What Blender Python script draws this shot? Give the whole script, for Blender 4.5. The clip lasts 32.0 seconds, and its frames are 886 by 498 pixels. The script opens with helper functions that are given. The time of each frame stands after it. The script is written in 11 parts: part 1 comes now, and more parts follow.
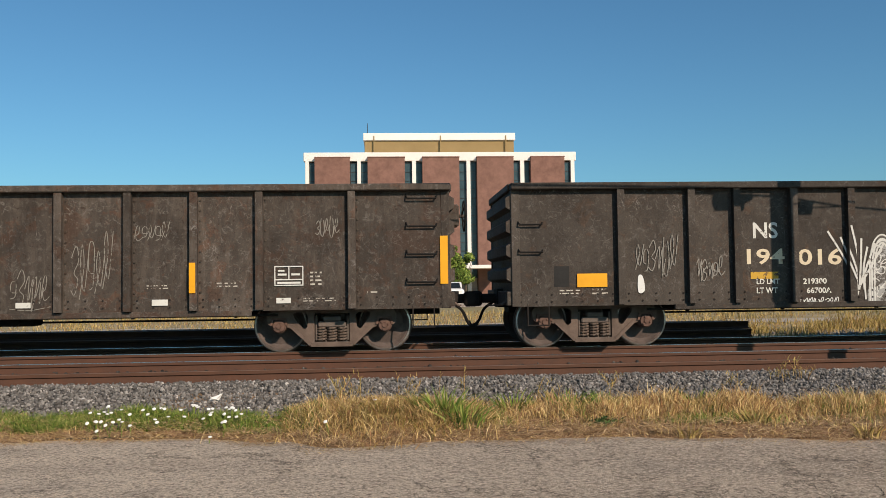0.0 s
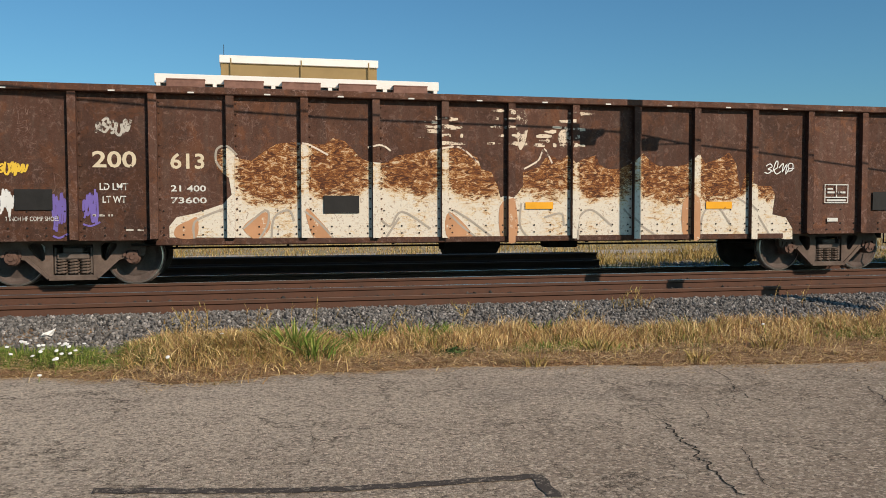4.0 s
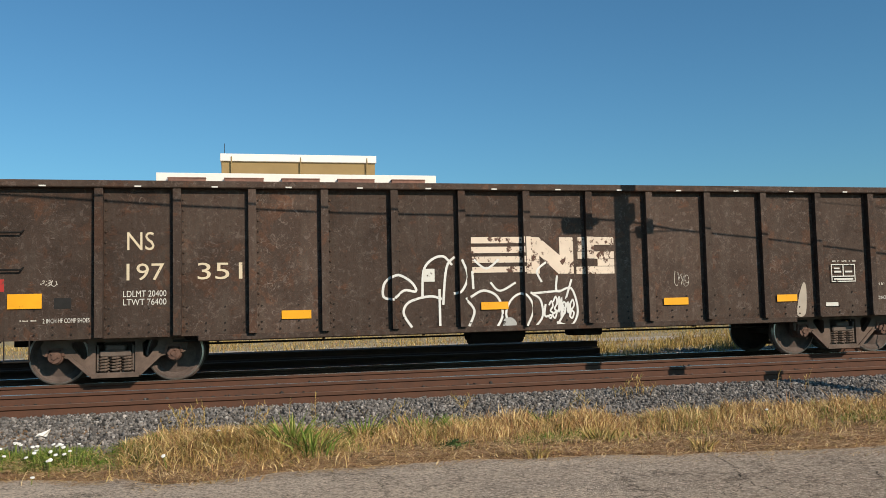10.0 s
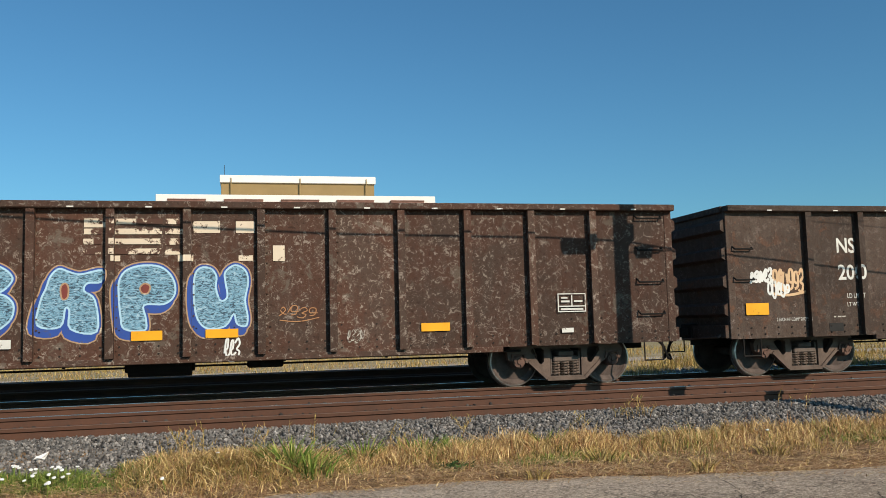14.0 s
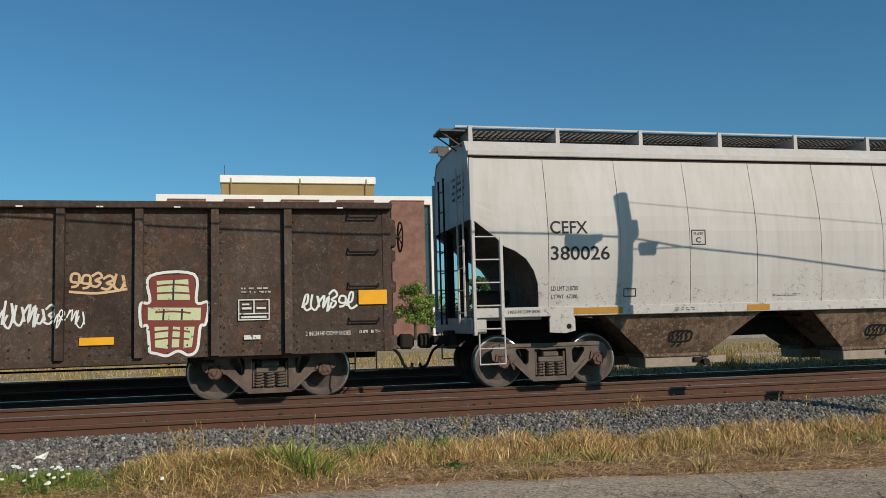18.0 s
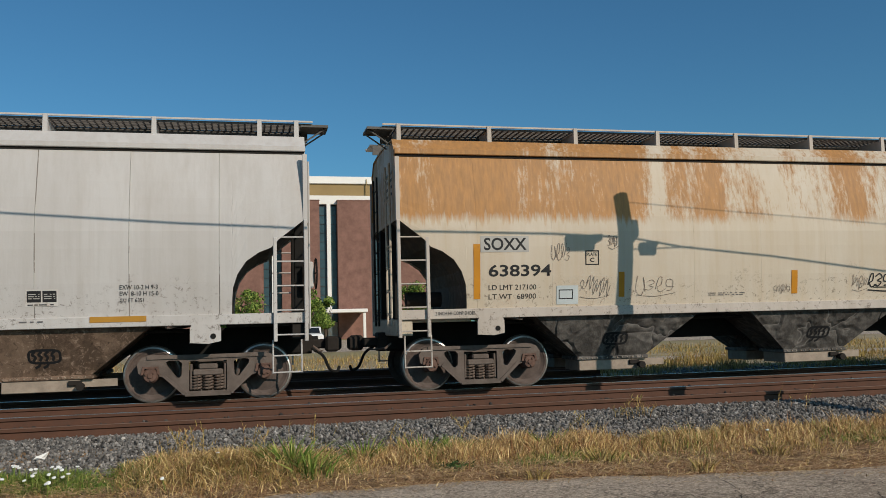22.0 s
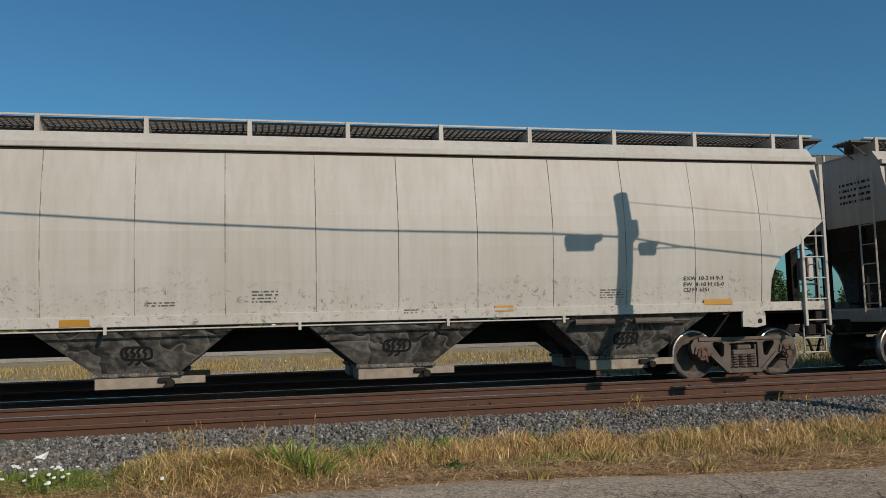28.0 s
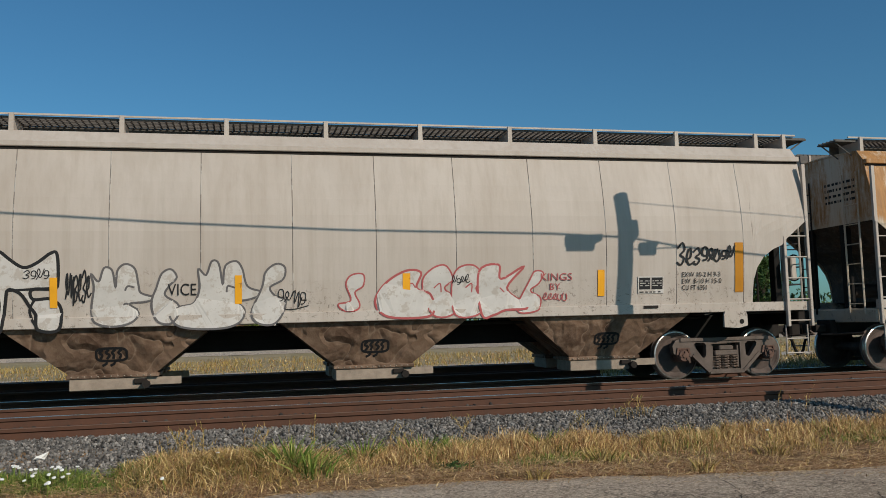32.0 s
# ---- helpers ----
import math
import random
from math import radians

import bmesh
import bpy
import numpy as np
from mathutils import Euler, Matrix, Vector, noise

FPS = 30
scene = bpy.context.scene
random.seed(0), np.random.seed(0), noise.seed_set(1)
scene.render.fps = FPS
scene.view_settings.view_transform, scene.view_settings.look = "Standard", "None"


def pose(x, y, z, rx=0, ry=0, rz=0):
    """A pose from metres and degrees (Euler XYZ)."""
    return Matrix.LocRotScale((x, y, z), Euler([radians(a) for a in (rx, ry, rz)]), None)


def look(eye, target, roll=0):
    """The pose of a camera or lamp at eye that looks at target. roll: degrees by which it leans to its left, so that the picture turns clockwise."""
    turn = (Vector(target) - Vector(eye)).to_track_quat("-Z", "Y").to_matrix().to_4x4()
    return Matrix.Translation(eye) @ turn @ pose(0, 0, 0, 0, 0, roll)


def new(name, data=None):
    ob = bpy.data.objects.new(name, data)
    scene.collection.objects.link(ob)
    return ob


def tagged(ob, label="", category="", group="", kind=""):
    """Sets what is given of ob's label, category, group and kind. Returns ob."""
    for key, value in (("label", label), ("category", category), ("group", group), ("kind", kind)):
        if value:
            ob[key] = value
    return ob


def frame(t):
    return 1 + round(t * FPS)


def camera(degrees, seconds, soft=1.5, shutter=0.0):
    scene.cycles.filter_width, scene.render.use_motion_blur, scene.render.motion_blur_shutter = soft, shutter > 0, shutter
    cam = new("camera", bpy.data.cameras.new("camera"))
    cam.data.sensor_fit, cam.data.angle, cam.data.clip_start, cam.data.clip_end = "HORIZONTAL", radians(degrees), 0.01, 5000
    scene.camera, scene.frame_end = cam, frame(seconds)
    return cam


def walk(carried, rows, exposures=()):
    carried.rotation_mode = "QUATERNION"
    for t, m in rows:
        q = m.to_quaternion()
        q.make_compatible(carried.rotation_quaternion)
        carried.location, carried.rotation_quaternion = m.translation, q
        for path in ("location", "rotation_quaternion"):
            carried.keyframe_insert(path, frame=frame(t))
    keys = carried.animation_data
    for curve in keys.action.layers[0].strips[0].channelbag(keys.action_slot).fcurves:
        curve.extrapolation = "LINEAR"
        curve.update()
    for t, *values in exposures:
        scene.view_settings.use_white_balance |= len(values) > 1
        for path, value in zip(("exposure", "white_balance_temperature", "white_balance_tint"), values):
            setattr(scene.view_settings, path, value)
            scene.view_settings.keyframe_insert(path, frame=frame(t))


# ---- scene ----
# ---------------------------------------------------------------- camera
cam = camera(55.8, 32.0, soft=0.6)
# seconds, x, y, z, heading to the right, pitch, lean
PATH = [
    (0, -0.137, -0.085, 1.188, 3.6, 2.22, -0.76),
    (0.5, -0.13, -0.049, 1.184, 4.87, 1.27, -0.57),
    (1, -0.115, -0.043, 1.193, 5.63, 0.06, -0.68),
    (1.5, -0.092, -0.026, 1.188, 6.88, -1.08, -0.72),
    (2, -0.057, 0.002, 1.185, 9.44, -1.62, -0.47),
    (2.5, -0.031, 0.054, 1.184, 12.14, -1.58, -0.43),
    (3, -0.014, 0.067, 1.197, 13.46, -1.94, -0.3),
    (3.5, -0.022, 0.045, 1.201, 12.79, -2.52, -0.16),
    (4, -0.015, 0.061, 1.197, 12.96, -2.63, -0.14),
    (4.5, -0.006, 0.063, 1.187, 13.16, -2.62, -0.34),
    (6.5, 0.027, 0.081, 1.204, 13.15, -2.6, -0.58),
    (8, -0.011, 0.056, 1.188, 13.23, -2.46, -0.66),
    (8.6, -0.01, 0.056, 1.19, 13.24, -2.36, -0.66),
    (9, -0.007, 0.055, 1.191, 13.37, -1.87, -0.65),
    (9.5, -0.005, -0.003, 1.205, 13.18, 0.57, -0.87),
    (10, 0.005, 0.02, 1.189, 13.05, 3.62, -1.33),
    (10.5, 0.01, 0.016, 1.192, 13.08, 4.72, -1.49),
    (11, 0, 0, 1.189, 13.13, 5.03, -1.5),
    (11.5, 0, 0, 1.189, 13.13, 5.03, -1.5),
    (32, 0, 0, 1.189, 13.13, 5.03, -1.5),
]


def eye_pose(x, y, z, heading, pitch, lean):
    a, b = radians(heading), radians(pitch)
    way = Vector((math.sin(a) * math.cos(b), math.cos(a) * math.cos(b), math.sin(b)))
    return look((x, y, z), Vector((x, y, z)) + way, lean)


walk(cam, [(r[0], eye_pose(*r[1:])) for r in PATH],
     exposures=[(0, 0.0, 6850, 16), (4, -0.08, 6700, 14), (9, -0.05, 6700, 13), (11, 0.08, 6600, 12), (16.0, -0.02, 6500, 10),
                (18.5, -0.32, 6320, 9), (20, -0.46, 6260, 9), (22, -0.36, 6300, 10), (24, -0.36, 6300, 10), (25, -0.25, 6320, 10),
                (26, -0.48, 6320, 10), (29, -0.43, 6300, 10), (31, -0.44, 6280, 9), (32, -0.40, 6300, 10)])

# the train's way along the track, metres gone by at each second
GONE = [0, 5.99, 12.19, 18.38, 24.41, 30.54, 36.64, 42.74, 48.84, 54.76, 60.86, 66.88, 72.95, 79.02, 85.12, 91.02,
        97.0, 103.03, 108.86, 114.81, 120.68, 126.66, 132.59, 138.34, 144.33, 150.21, 155.87, 161.7, 167.52, 173.3,
        179.05, 184.62, 190.3]
TRACK_Y = 15.46      # centre of the track with the train; rail tops are at z = 0
SIDING_Y = 12.4      # centre of the empty track
ROAD_Z = -0.41

# ---------------------------------------------------------------- light
SUN_ELEV, SUN_AZ = radians(29), math.atan2(0.482, -0.876)
world = bpy.data.worlds.new("sky")
scene.world = world
world.use_nodes = True
wn = world.node_tree
bg = wn.nodes["Background"]
sky = wn.nodes.new("ShaderNodeTexSky")
sky.sky_type = 'NISHITA'
sky.sun_disc = False
sky.sun_elevation, sky.sun_rotation = SUN_ELEV, SUN_AZ
sky.air_density, sky.dust_density, sky.ozone_density = 1.0, 0.8, 1.6
tint = wn.nodes.new("ShaderNodeMix")
tint.data_type, tint.blend_type = 'RGBA', 'MULTIPLY'
tint.inputs[0].default_value = 1.0
tint.inputs[7].default_value = (0.50, 0.985, 1.19, 1)
wn.links.new(sky.outputs[0], tint.inputs[6])
wn.links.new(tint.outputs[2], bg.inputs[0])
bg.inputs[1].default_value = 0.086
SUN_WAY = Vector((math.sin(SUN_AZ) * math.cos(SUN_ELEV), math.cos(SUN_AZ) * math.cos(SUN_ELEV), math.sin(SUN_ELEV)))
sun = new("sun", bpy.data.lights.new("sun", 'SUN'))
sun.data.energy, sun.data.angle, sun.data.color = 4.5, radians(0.3), (1.0, 0.865, 0.70)
sun.matrix_world = look(SUN_WAY * 60, (0, 0, 0))

# ---------------------------------------------------------------- materials
class Nodes:
    """A small node-graph writer for one material."""

    def __init__(self, name):
        self.m = bpy.data.materials.new(name)
        self.m.use_nodes = True
        self.t = self.m.node_tree
        self.b = self.t.nodes["Principled BSDF"]
        self.c = self.t.nodes.new("ShaderNodeTexCoord").outputs["Object"]

    def node(self, kind, ins=(), operation=None, feature=None, blend=None):
        n = self.t.nodes.new(kind)
        if operation:
            n.operation = operation
        if feature:
            n.feature = feature
        if blend:
            n.data_type, n.blend_type = 'RGBA', blend
        for k, v in dict(ins).items():
            if hasattr(v, "is_linked"):
                self.t.links.new(v, n.inputs[k])
            else:
                n.inputs[k].default_value = v
        return n

    def scaled(self, x, y, z):
        return self.node("ShaderNodeMapping", {0: self.c, 3: (x, y, z)}).outputs[0]

    def noise(self, scale, detail=5.0, rough=0.6, at=None, warp=0.0):
        return self.node("ShaderNodeTexNoise", {"Vector": at or self.c, "Scale": scale, "Detail": detail, "Roughness": rough,
                                                "Distortion": warp}).outputs["Fac"]

    def ramp(self, fac, *stops):
        n = self.node("ShaderNodeValToRGB", {0: fac})
        e = n.color_ramp.elements
        while len(e) < len(stops):
            e.new(0.5)
        for s, (at, col) in zip(e, stops):
            s.position = at
            s.color = (*col, 1) if len(col) == 3 else col
        return n.outputs[0]

    def step(self, fac, lo, hi):
        return self.node("ShaderNodeMapRange", {0: fac, 1: lo, 2: hi}).outputs[0]

    def mix(self, fac, a, b, how='MIX'):
        n = self.node("ShaderNodeMix", blend=how)
        for i, v in ((0, fac), (6, a), (7, b)):
            if hasattr(v, "is_linked"):
                self.t.links.new(v, n.inputs[i])
            else:
                n.inputs[i].default_value = v if i == 0 else (*v, 1)
        return n.outputs[2]

    def calc(self, op, a, b=0.0):
        return self.node("ShaderNodeMath", {0: a, 1: b}, operation=op).outputs[0]

    def axis(self, i):
        return self.node("ShaderNodeSeparateXYZ", {0: self.c}).outputs[i]

    def done(self, colour, rough=0.7, metal=0.0, bump=None, depth=0.01, spec=0.22):
        for key, v in (("Base Color", colour), ("Roughness", rough), ("Metallic", metal), ("Specular IOR Level", spec)):
            if hasattr(v, "is_linked"):
                self.t.links.new(v, self.b.inputs[key])
            else:
                self.b.inputs[key].default_value = (*v, 1) if isinstance(v, tuple) else v
        if bump is not None:
            n = self.node("ShaderNodeBump", {"Height": bump, "Distance": depth, "Strength": 1.0})
            self.t.links.new(n.outputs[0], self.b.inputs["Normal"])
        return self.m


def car_paint(name, paint, rust, amount, streak=0.5, dirt=(0.10, 0.085, 0.07), rough=0.75, scratch=0.6):
    """Weathered steel: paint with rust blooms, scuffs, scratches, chips and dust; each sheet a little different."""
    n = Nodes(name)
    rnd = n.node("ShaderNodeObjectInfo").outputs["Random"]
    shift = n.node("ShaderNodeCombineXYZ", {0: n.calc('MULTIPLY', rnd, 40.0), 2: n.calc('MULTIPLY', rnd, 17.0)}).outputs[0]
    at = n.node("ShaderNodeVectorMath", {0: n.c, 1: shift}, operation='ADD').outputs[0]
    big = n.noise(0.9, 6, 0.65, at=at, warp=0.5)
    mid = n.noise(2.6, 10, 0.76, at=at, warp=0.5)
    run = n.noise(2.5, 6, 0.65, at=n.node("ShaderNodeMapping", {0: at, 3: (3.0, 3.0, 0.4)}).outputs[0], warp=0.4)
    chip = n.noise(10.0, 9, 0.8, at=at, warp=0.8)
    fine = n.noise(60.0, 4, 0.7)
    both = n.calc('ADD', n.calc('MULTIPLY', mid, 0.65), n.calc('MULTIPLY', big, 0.35))
    edge = 0.50 + (0.5 - amount) * 0.17
    where = n.step(both, edge - 0.015, edge + 0.02)
    col = n.mix(n.calc('MULTIPLY', where, 0.95), paint, rust)
    col = n.mix(n.calc('MULTIPLY', n.step(run, 0.47, 0.62), streak * 0.6), col, dirt)
    col = n.mix(n.calc('MULTIPLY', n.step(big, 0.47, 0.58), 0.55), col, tuple(c * 0.45 for c in paint))
    col = n.mix(n.calc('MULTIPLY', n.step(chip, 0.56, 0.58), 0.3 + 0.7 * amount), col, tuple(min(1, c * 1.7 + 0.05) for c in paint))
    col = n.mix(n.calc('MULTIPLY', n.step(chip, 0.42, 0.39), 0.7), col, tuple(c * 0.28 for c in rust))
    # thin scratches: the level lines of two soft fields, here and there
    for sc, width, seed in ((1.7, 0.0035, 3.1), (3.3, 0.004, 7.7)):
        fld = n.noise(sc, 2.5, 0.5, at=n.node("ShaderNodeVectorMath", {0: at, 1: (seed, seed, seed)}, operation='ADD').outputs[0], warp=1.5)
        line = n.step(n.calc('ABSOLUTE', n.calc('SUBTRACT', fld, 0.5)), width, width * 0.4)
        line = n.calc('MULTIPLY', line, n.step(n.noise(2.2, 3, 0.6, at=at), 0.50, 0.58))
        col = n.mix(n.calc('MULTIPLY', line, scratch), col, tuple(min(1, c * 2.2 + 0.09) for c in paint))
    col = n.mix(n.calc('MULTIPLY', n.step(fine, 0.45, 0.7), 0.22), col, tuple(min(1, c * 1.6 + 0.02) for c in rust))
    gain = n.node("ShaderNodeCombineColor", {i: n.calc('ADD', 0.78, n.calc('MULTIPLY', rnd, 0.44)) for i in range(3)}).outputs[0]
    col = n.mix(1.0, col, gain, 'MULTIPLY')
    return n.done(col, rough, 0.0, n.calc('ADD', mid, n.calc('MULTIPLY', chip, 0.5)), 0.014)


def plain(name, col, rough=0.6, metal=0.0, vary=0.35, scale=6.0, depth=0.004, second=None):
    n = Nodes(name)
    a = n.noise(scale, 6, 0.65)
    b = n.noise(scale * 9, 4, 0.6)
    dark = second or tuple(c * (1 - vary) for c in col)
    c = n.mix(n.step(a, 0.35, 0.68), col, dark)
    c = n.mix(n.calc('MULTIPLY', n.step(b, 0.5, 0.8), vary * 0.6), c, tuple(min(1, v * 1.35) for v in col))
    return n.done(c, rough, metal, n.calc('ADD', a, n.calc('MULTIPLY', b, 0.5)), depth)


def faded(name, col, under=(0.07, 0.045, 0.035), wear=0.35, rough=0.6, scale=7.0):
    """Sprayed or stencilled paint, worn through in flecks to what lies under it."""
    n = Nodes(name)
    a = n.noise(scale, 8, 0.75)
    b = n.noise(2.0, 4, 0.6)
    c = n.mix(n.step(b, 0.3, 0.7), col, tuple(v * 0.82 for v in col))
    c = n.mix(n.step(a, 0.645 - 0.20 * wear, 0.675 - 0.20 * wear), c, under)
    return n.done(c, rough, 0, a, 0.002)


M_GREY = car_paint("weathered_grey_paint", (0.056, 0.047, 0.039), (0.085, 0.047, 0.031), 0.28, 0.7, (0.13, 0.105, 0.085))
M_GREY2 = car_paint("weathered_charcoal_paint", (0.052, 0.044, 0.037), (0.085, 0.052, 0.034), 0.12, 0.3)
M_BROWN = car_paint("rusty_brown_paint", (0.078, 0.036, 0.024), (0.125, 0.05, 0.025), 0.38, 0.35)
M_DARKBROWN = car_paint("dark_brown_paint", (0.058, 0.040, 0.031), (0.105, 0.050, 0.029), 0.22, 0.4)
M_MOTTLED = car_paint("mottled_rusty_paint", (0.108, 0.082, 0.063), (0.066, 0.028, 0.017), 0.90, 0.3)
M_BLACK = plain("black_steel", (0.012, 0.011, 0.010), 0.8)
M_UNDER = plain("dusty_underframe", (0.026, 0.021, 0.018), 0.85)
M_TRUCK = plain("dusty_cast_steel", (0.16, 0.115, 0.092), 0.8, 0, 0.45, 5, 0.006)
M_TRUCK_GREY = plain("dusty_grey_cast_steel", (0.15, 0.118, 0.10), 0.8, 0, 0.4, 5, 0.006)
M_WHEEL = plain("rusted_wheel_steel", (0.13, 0.098, 0.085), 0.75, 0.1, 0.5, 4)
M_TREAD = plain("polished_wheel_rim", (0.62, 0.58, 0.54), 0.35, 0.9, 0.2)
M_CAP = plain("rusty_bearing_cap", (0.145, 0.085, 0.065), 0.75, 0, 0.4, 14)
M_SPRING = plain("spring_steel", (0.17, 0.125, 0.10), 0.7)
M_YELLOW = faded("yellow_reflector", (0.86, 0.40, 0.02), (0.3, 0.13, 0.02), 0.05, 0.45)
M_STENCIL = faded("white_stencil_paint", (0.68, 0.67, 0.62), wear=0.30)
M_STENCIL_OLD = faded("worn_white_stencil", (0.50, 0.46, 0.40), wear=0.62, scale=12)
M_BLACKTXT = plain("black_lettering", (0.02, 0.02, 0.021), 0.6, 0, 0.2)
M_PATCH = plain("black_paint_patch", (0.022, 0.021, 0.02), 0.65, 0, 0.3)


def hopper_paint(name, base, stain, rust=None):
    """Pale enamel with road dust, faint vertical streaks and, on one car, broad rust washes under the roof edge."""
    n = Nodes(name)
    big = n.noise(0.5, 5, 0.6)
    run = n.noise(2.2, 6, 0.65, at=n.scaled(3.0, 3.0, 0.10))
    fine = n.noise(30, 4, 0.7)
    z = n.axis(2)
    c = n.mix(n.calc('MULTIPLY', n.step(run, 0.42, 0.70), 0.5), base, stain)
    c = n.mix(n.calc('MULTIPLY', n.step(big, 0.4, 0.7), 0.5), c, tuple(v * 0.86 for v in base))
    soft = n.noise(0.9, 4, 0.55, at=n.scaled(1.0, 1.0, 0.35), warp=0.4)
    c = n.mix(n.calc('MULTIPLY', n.step(soft, 0.45, 0.72), 0.4), c, stain)
    speck = n.calc('MULTIPLY', n.step(n.noise(9, 9, 0.85, warp=0.6), 0.555, 0.59), n.step(n.calc('ADD', z, n.calc('MULTIPLY', n.noise(0.8, 4, 0.6), 1.5)), 2.75, 2.35))
    c = n.mix(n.calc('MULTIPLY', speck, 0.7), c, (0.11, 0.085, 0.065))
    if rust:
        wide = n.noise(0.75, 5, 0.55, at=n.scaled(1.0, 1.0, 0.18), warp=0.3)
        rag = n.noise(6.0, 4, 0.6, at=n.scaled(3.0, 3.0, 0.25))
        reach = n.calc('ADD', 2.64, n.calc('MULTIPLY', rag, 0.5))
        band = n.calc('MULTIPLY', n.step(z, reach, n.calc('ADD', reach, 0.18)), 1.0)
        brk = n.noise(14, 8, 0.8, at=n.scaled(1.0, 1.0, 0.45))
        wash = n.calc('MULTIPLY', n.step(n.calc('ADD', n.calc('ADD', wide, n.calc('MULTIPLY', rag, 0.28)), n.calc('MULTIPLY', n.calc('SUBTRACT', brk, 0.5), 0.34)), 0.57, 0.68), band)
        low = n.calc('MULTIPLY', n.step(wide, 0.56, 0.8), 0.16)
        c = n.mix(low, c, tuple(v * 0.9 for v in rust))
        c = n.mix(n.calc('MULTIPLY', wash, 0.86), c, n.mix(n.step(rag, 0.3, 0.7), rust, tuple(v * 0.62 for v in rust)))
    return n.done(c, 0.55, 0, n.calc('ADD', big, n.calc('MULTIPLY', fine, 0.05)), 0.02)


M_HOP_GREY = hopper_paint("pale_grey_enamel", (0.515, 0.49, 0.472), (0.39, 0.35, 0.315))
M_HOP_RUST = hopper_paint("cream_enamel_rust_washed", (0.545, 0.475, 0.385), (0.46, 0.36, 0.24), (0.43, 0.185, 0.032))
M_HOP_PALE = hopper_paint("off_white_enamel", (0.515, 0.475, 0.435), (0.385, 0.335, 0.28))
M_HOP_CREAM = hopper_paint("dusty_cream_enamel", (0.493, 0.437, 0.387), (0.35, 0.29, 0.235))
M_POCKET = car_paint("brown_dusted_hopper", (0.205, 0.138, 0.096), (0.10, 0.064, 0.043), 0.5, 0.7, (0.07, 0.048, 0.034), scratch=0.35)


def crumpled(name, col, worn, dark, fold=0.05):
    """Thin sheet beaten out of shape: dents and creases, worn patches, painted highlights along the folds, tarry
    between them.
    """
    n = Nodes(name)
    rnd = n.node("ShaderNodeObjectInfo").outputs["Random"]
    at = n.node("ShaderNodeVectorMath", {0: n.c, 1: n.node("ShaderNodeCombineXYZ", {0: n.calc('MULTIPLY', rnd, 30.0)}).outputs[0]}, operation='ADD').outputs[0]
    a = n.noise(1.3, 3, 0.55, at=at, warp=0.5)
    b = n.noise(5.0, 5, 0.65, at=at)
    crease = n.calc('ABSOLUTE', n.calc('SUBTRACT', n.noise(1.5, 2, 0.5, at=at, warp=0.4), 0.5))
    fine = n.noise(26, 5, 0.75)
    c = n.mix(n.step(a, 0.36, 0.64), col, dark)
    c = n.mix(n.calc('MULTIPLY', n.step(b, 0.45, 0.68), 0.45), c, worn)
    # fold highlights: the worn colour painted as a pale line on each crease
    c = n.mix(n.calc('MULTIPLY', n.step(crease, 0.012, 0.0), 0.6), c, worn)
    c = n.mix(n.calc('MULTIPLY', n.step(fine, 0.5, 0.72), 0.35), c, dark)
    bump = n.calc('ADD', n.calc('ADD', a, n.calc('MULTIPLY', n.step(crease, 0.0, 0.10), 0.35)), n.calc('MULTIPLY', b, 0.22))
    return n.done(c, 0.6, 0, bump, fold)


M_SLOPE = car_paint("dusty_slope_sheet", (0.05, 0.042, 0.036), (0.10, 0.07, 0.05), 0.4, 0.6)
M_POCKET_BLACK = crumpled("beaten_tarry_hopper", (0.095, 0.086, 0.079), (0.27, 0.245, 0.22), (0.045, 0.040, 0.036), 0.10)
M_POCKET_BROWN = crumpled("beaten_brown_hopper", (0.21, 0.135, 0.09), (0.32, 0.225, 0.16), (0.10, 0.06, 0.04), 0.09)
M_GATE = plain("pale_gate_steel", (0.35, 0.28, 0.22), 0.7, 0, 0.35)
M_GRATE = plain("dark_walkway_steel", (0.13, 0.12, 0.11), 0.7)

M_RAILSIDE = plain("rusty_rail_steel", (0.108, 0.05, 0.031), 0.8, 0, 0.4, 3, 0.004, (0.08, 0.042, 0.029))
M_RAILTOP = plain("worn_rail_head", (0.62, 0.55, 0.50), 0.24, 0.85, 0.25, 2)
M_RAILTOP_DULL = plain("dull_rail_head", (0.20, 0.12, 0.085), 0.6, 0.2, 0.3, 2)
M_TIE = plain("weathered_tie_wood", (0.045, 0.036, 0.03), 0.9, 0, 0.5, 5, 0.01)


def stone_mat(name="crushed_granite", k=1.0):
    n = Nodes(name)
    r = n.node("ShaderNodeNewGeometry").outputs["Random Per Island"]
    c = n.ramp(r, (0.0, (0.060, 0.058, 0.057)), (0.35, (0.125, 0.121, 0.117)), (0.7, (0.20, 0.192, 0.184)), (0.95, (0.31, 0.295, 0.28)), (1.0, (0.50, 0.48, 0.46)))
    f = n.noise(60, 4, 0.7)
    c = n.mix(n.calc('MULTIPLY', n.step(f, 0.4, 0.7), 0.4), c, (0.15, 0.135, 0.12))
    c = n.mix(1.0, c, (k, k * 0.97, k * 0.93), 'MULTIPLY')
    return n.done(c, 0.9, 0, f, 0.003)


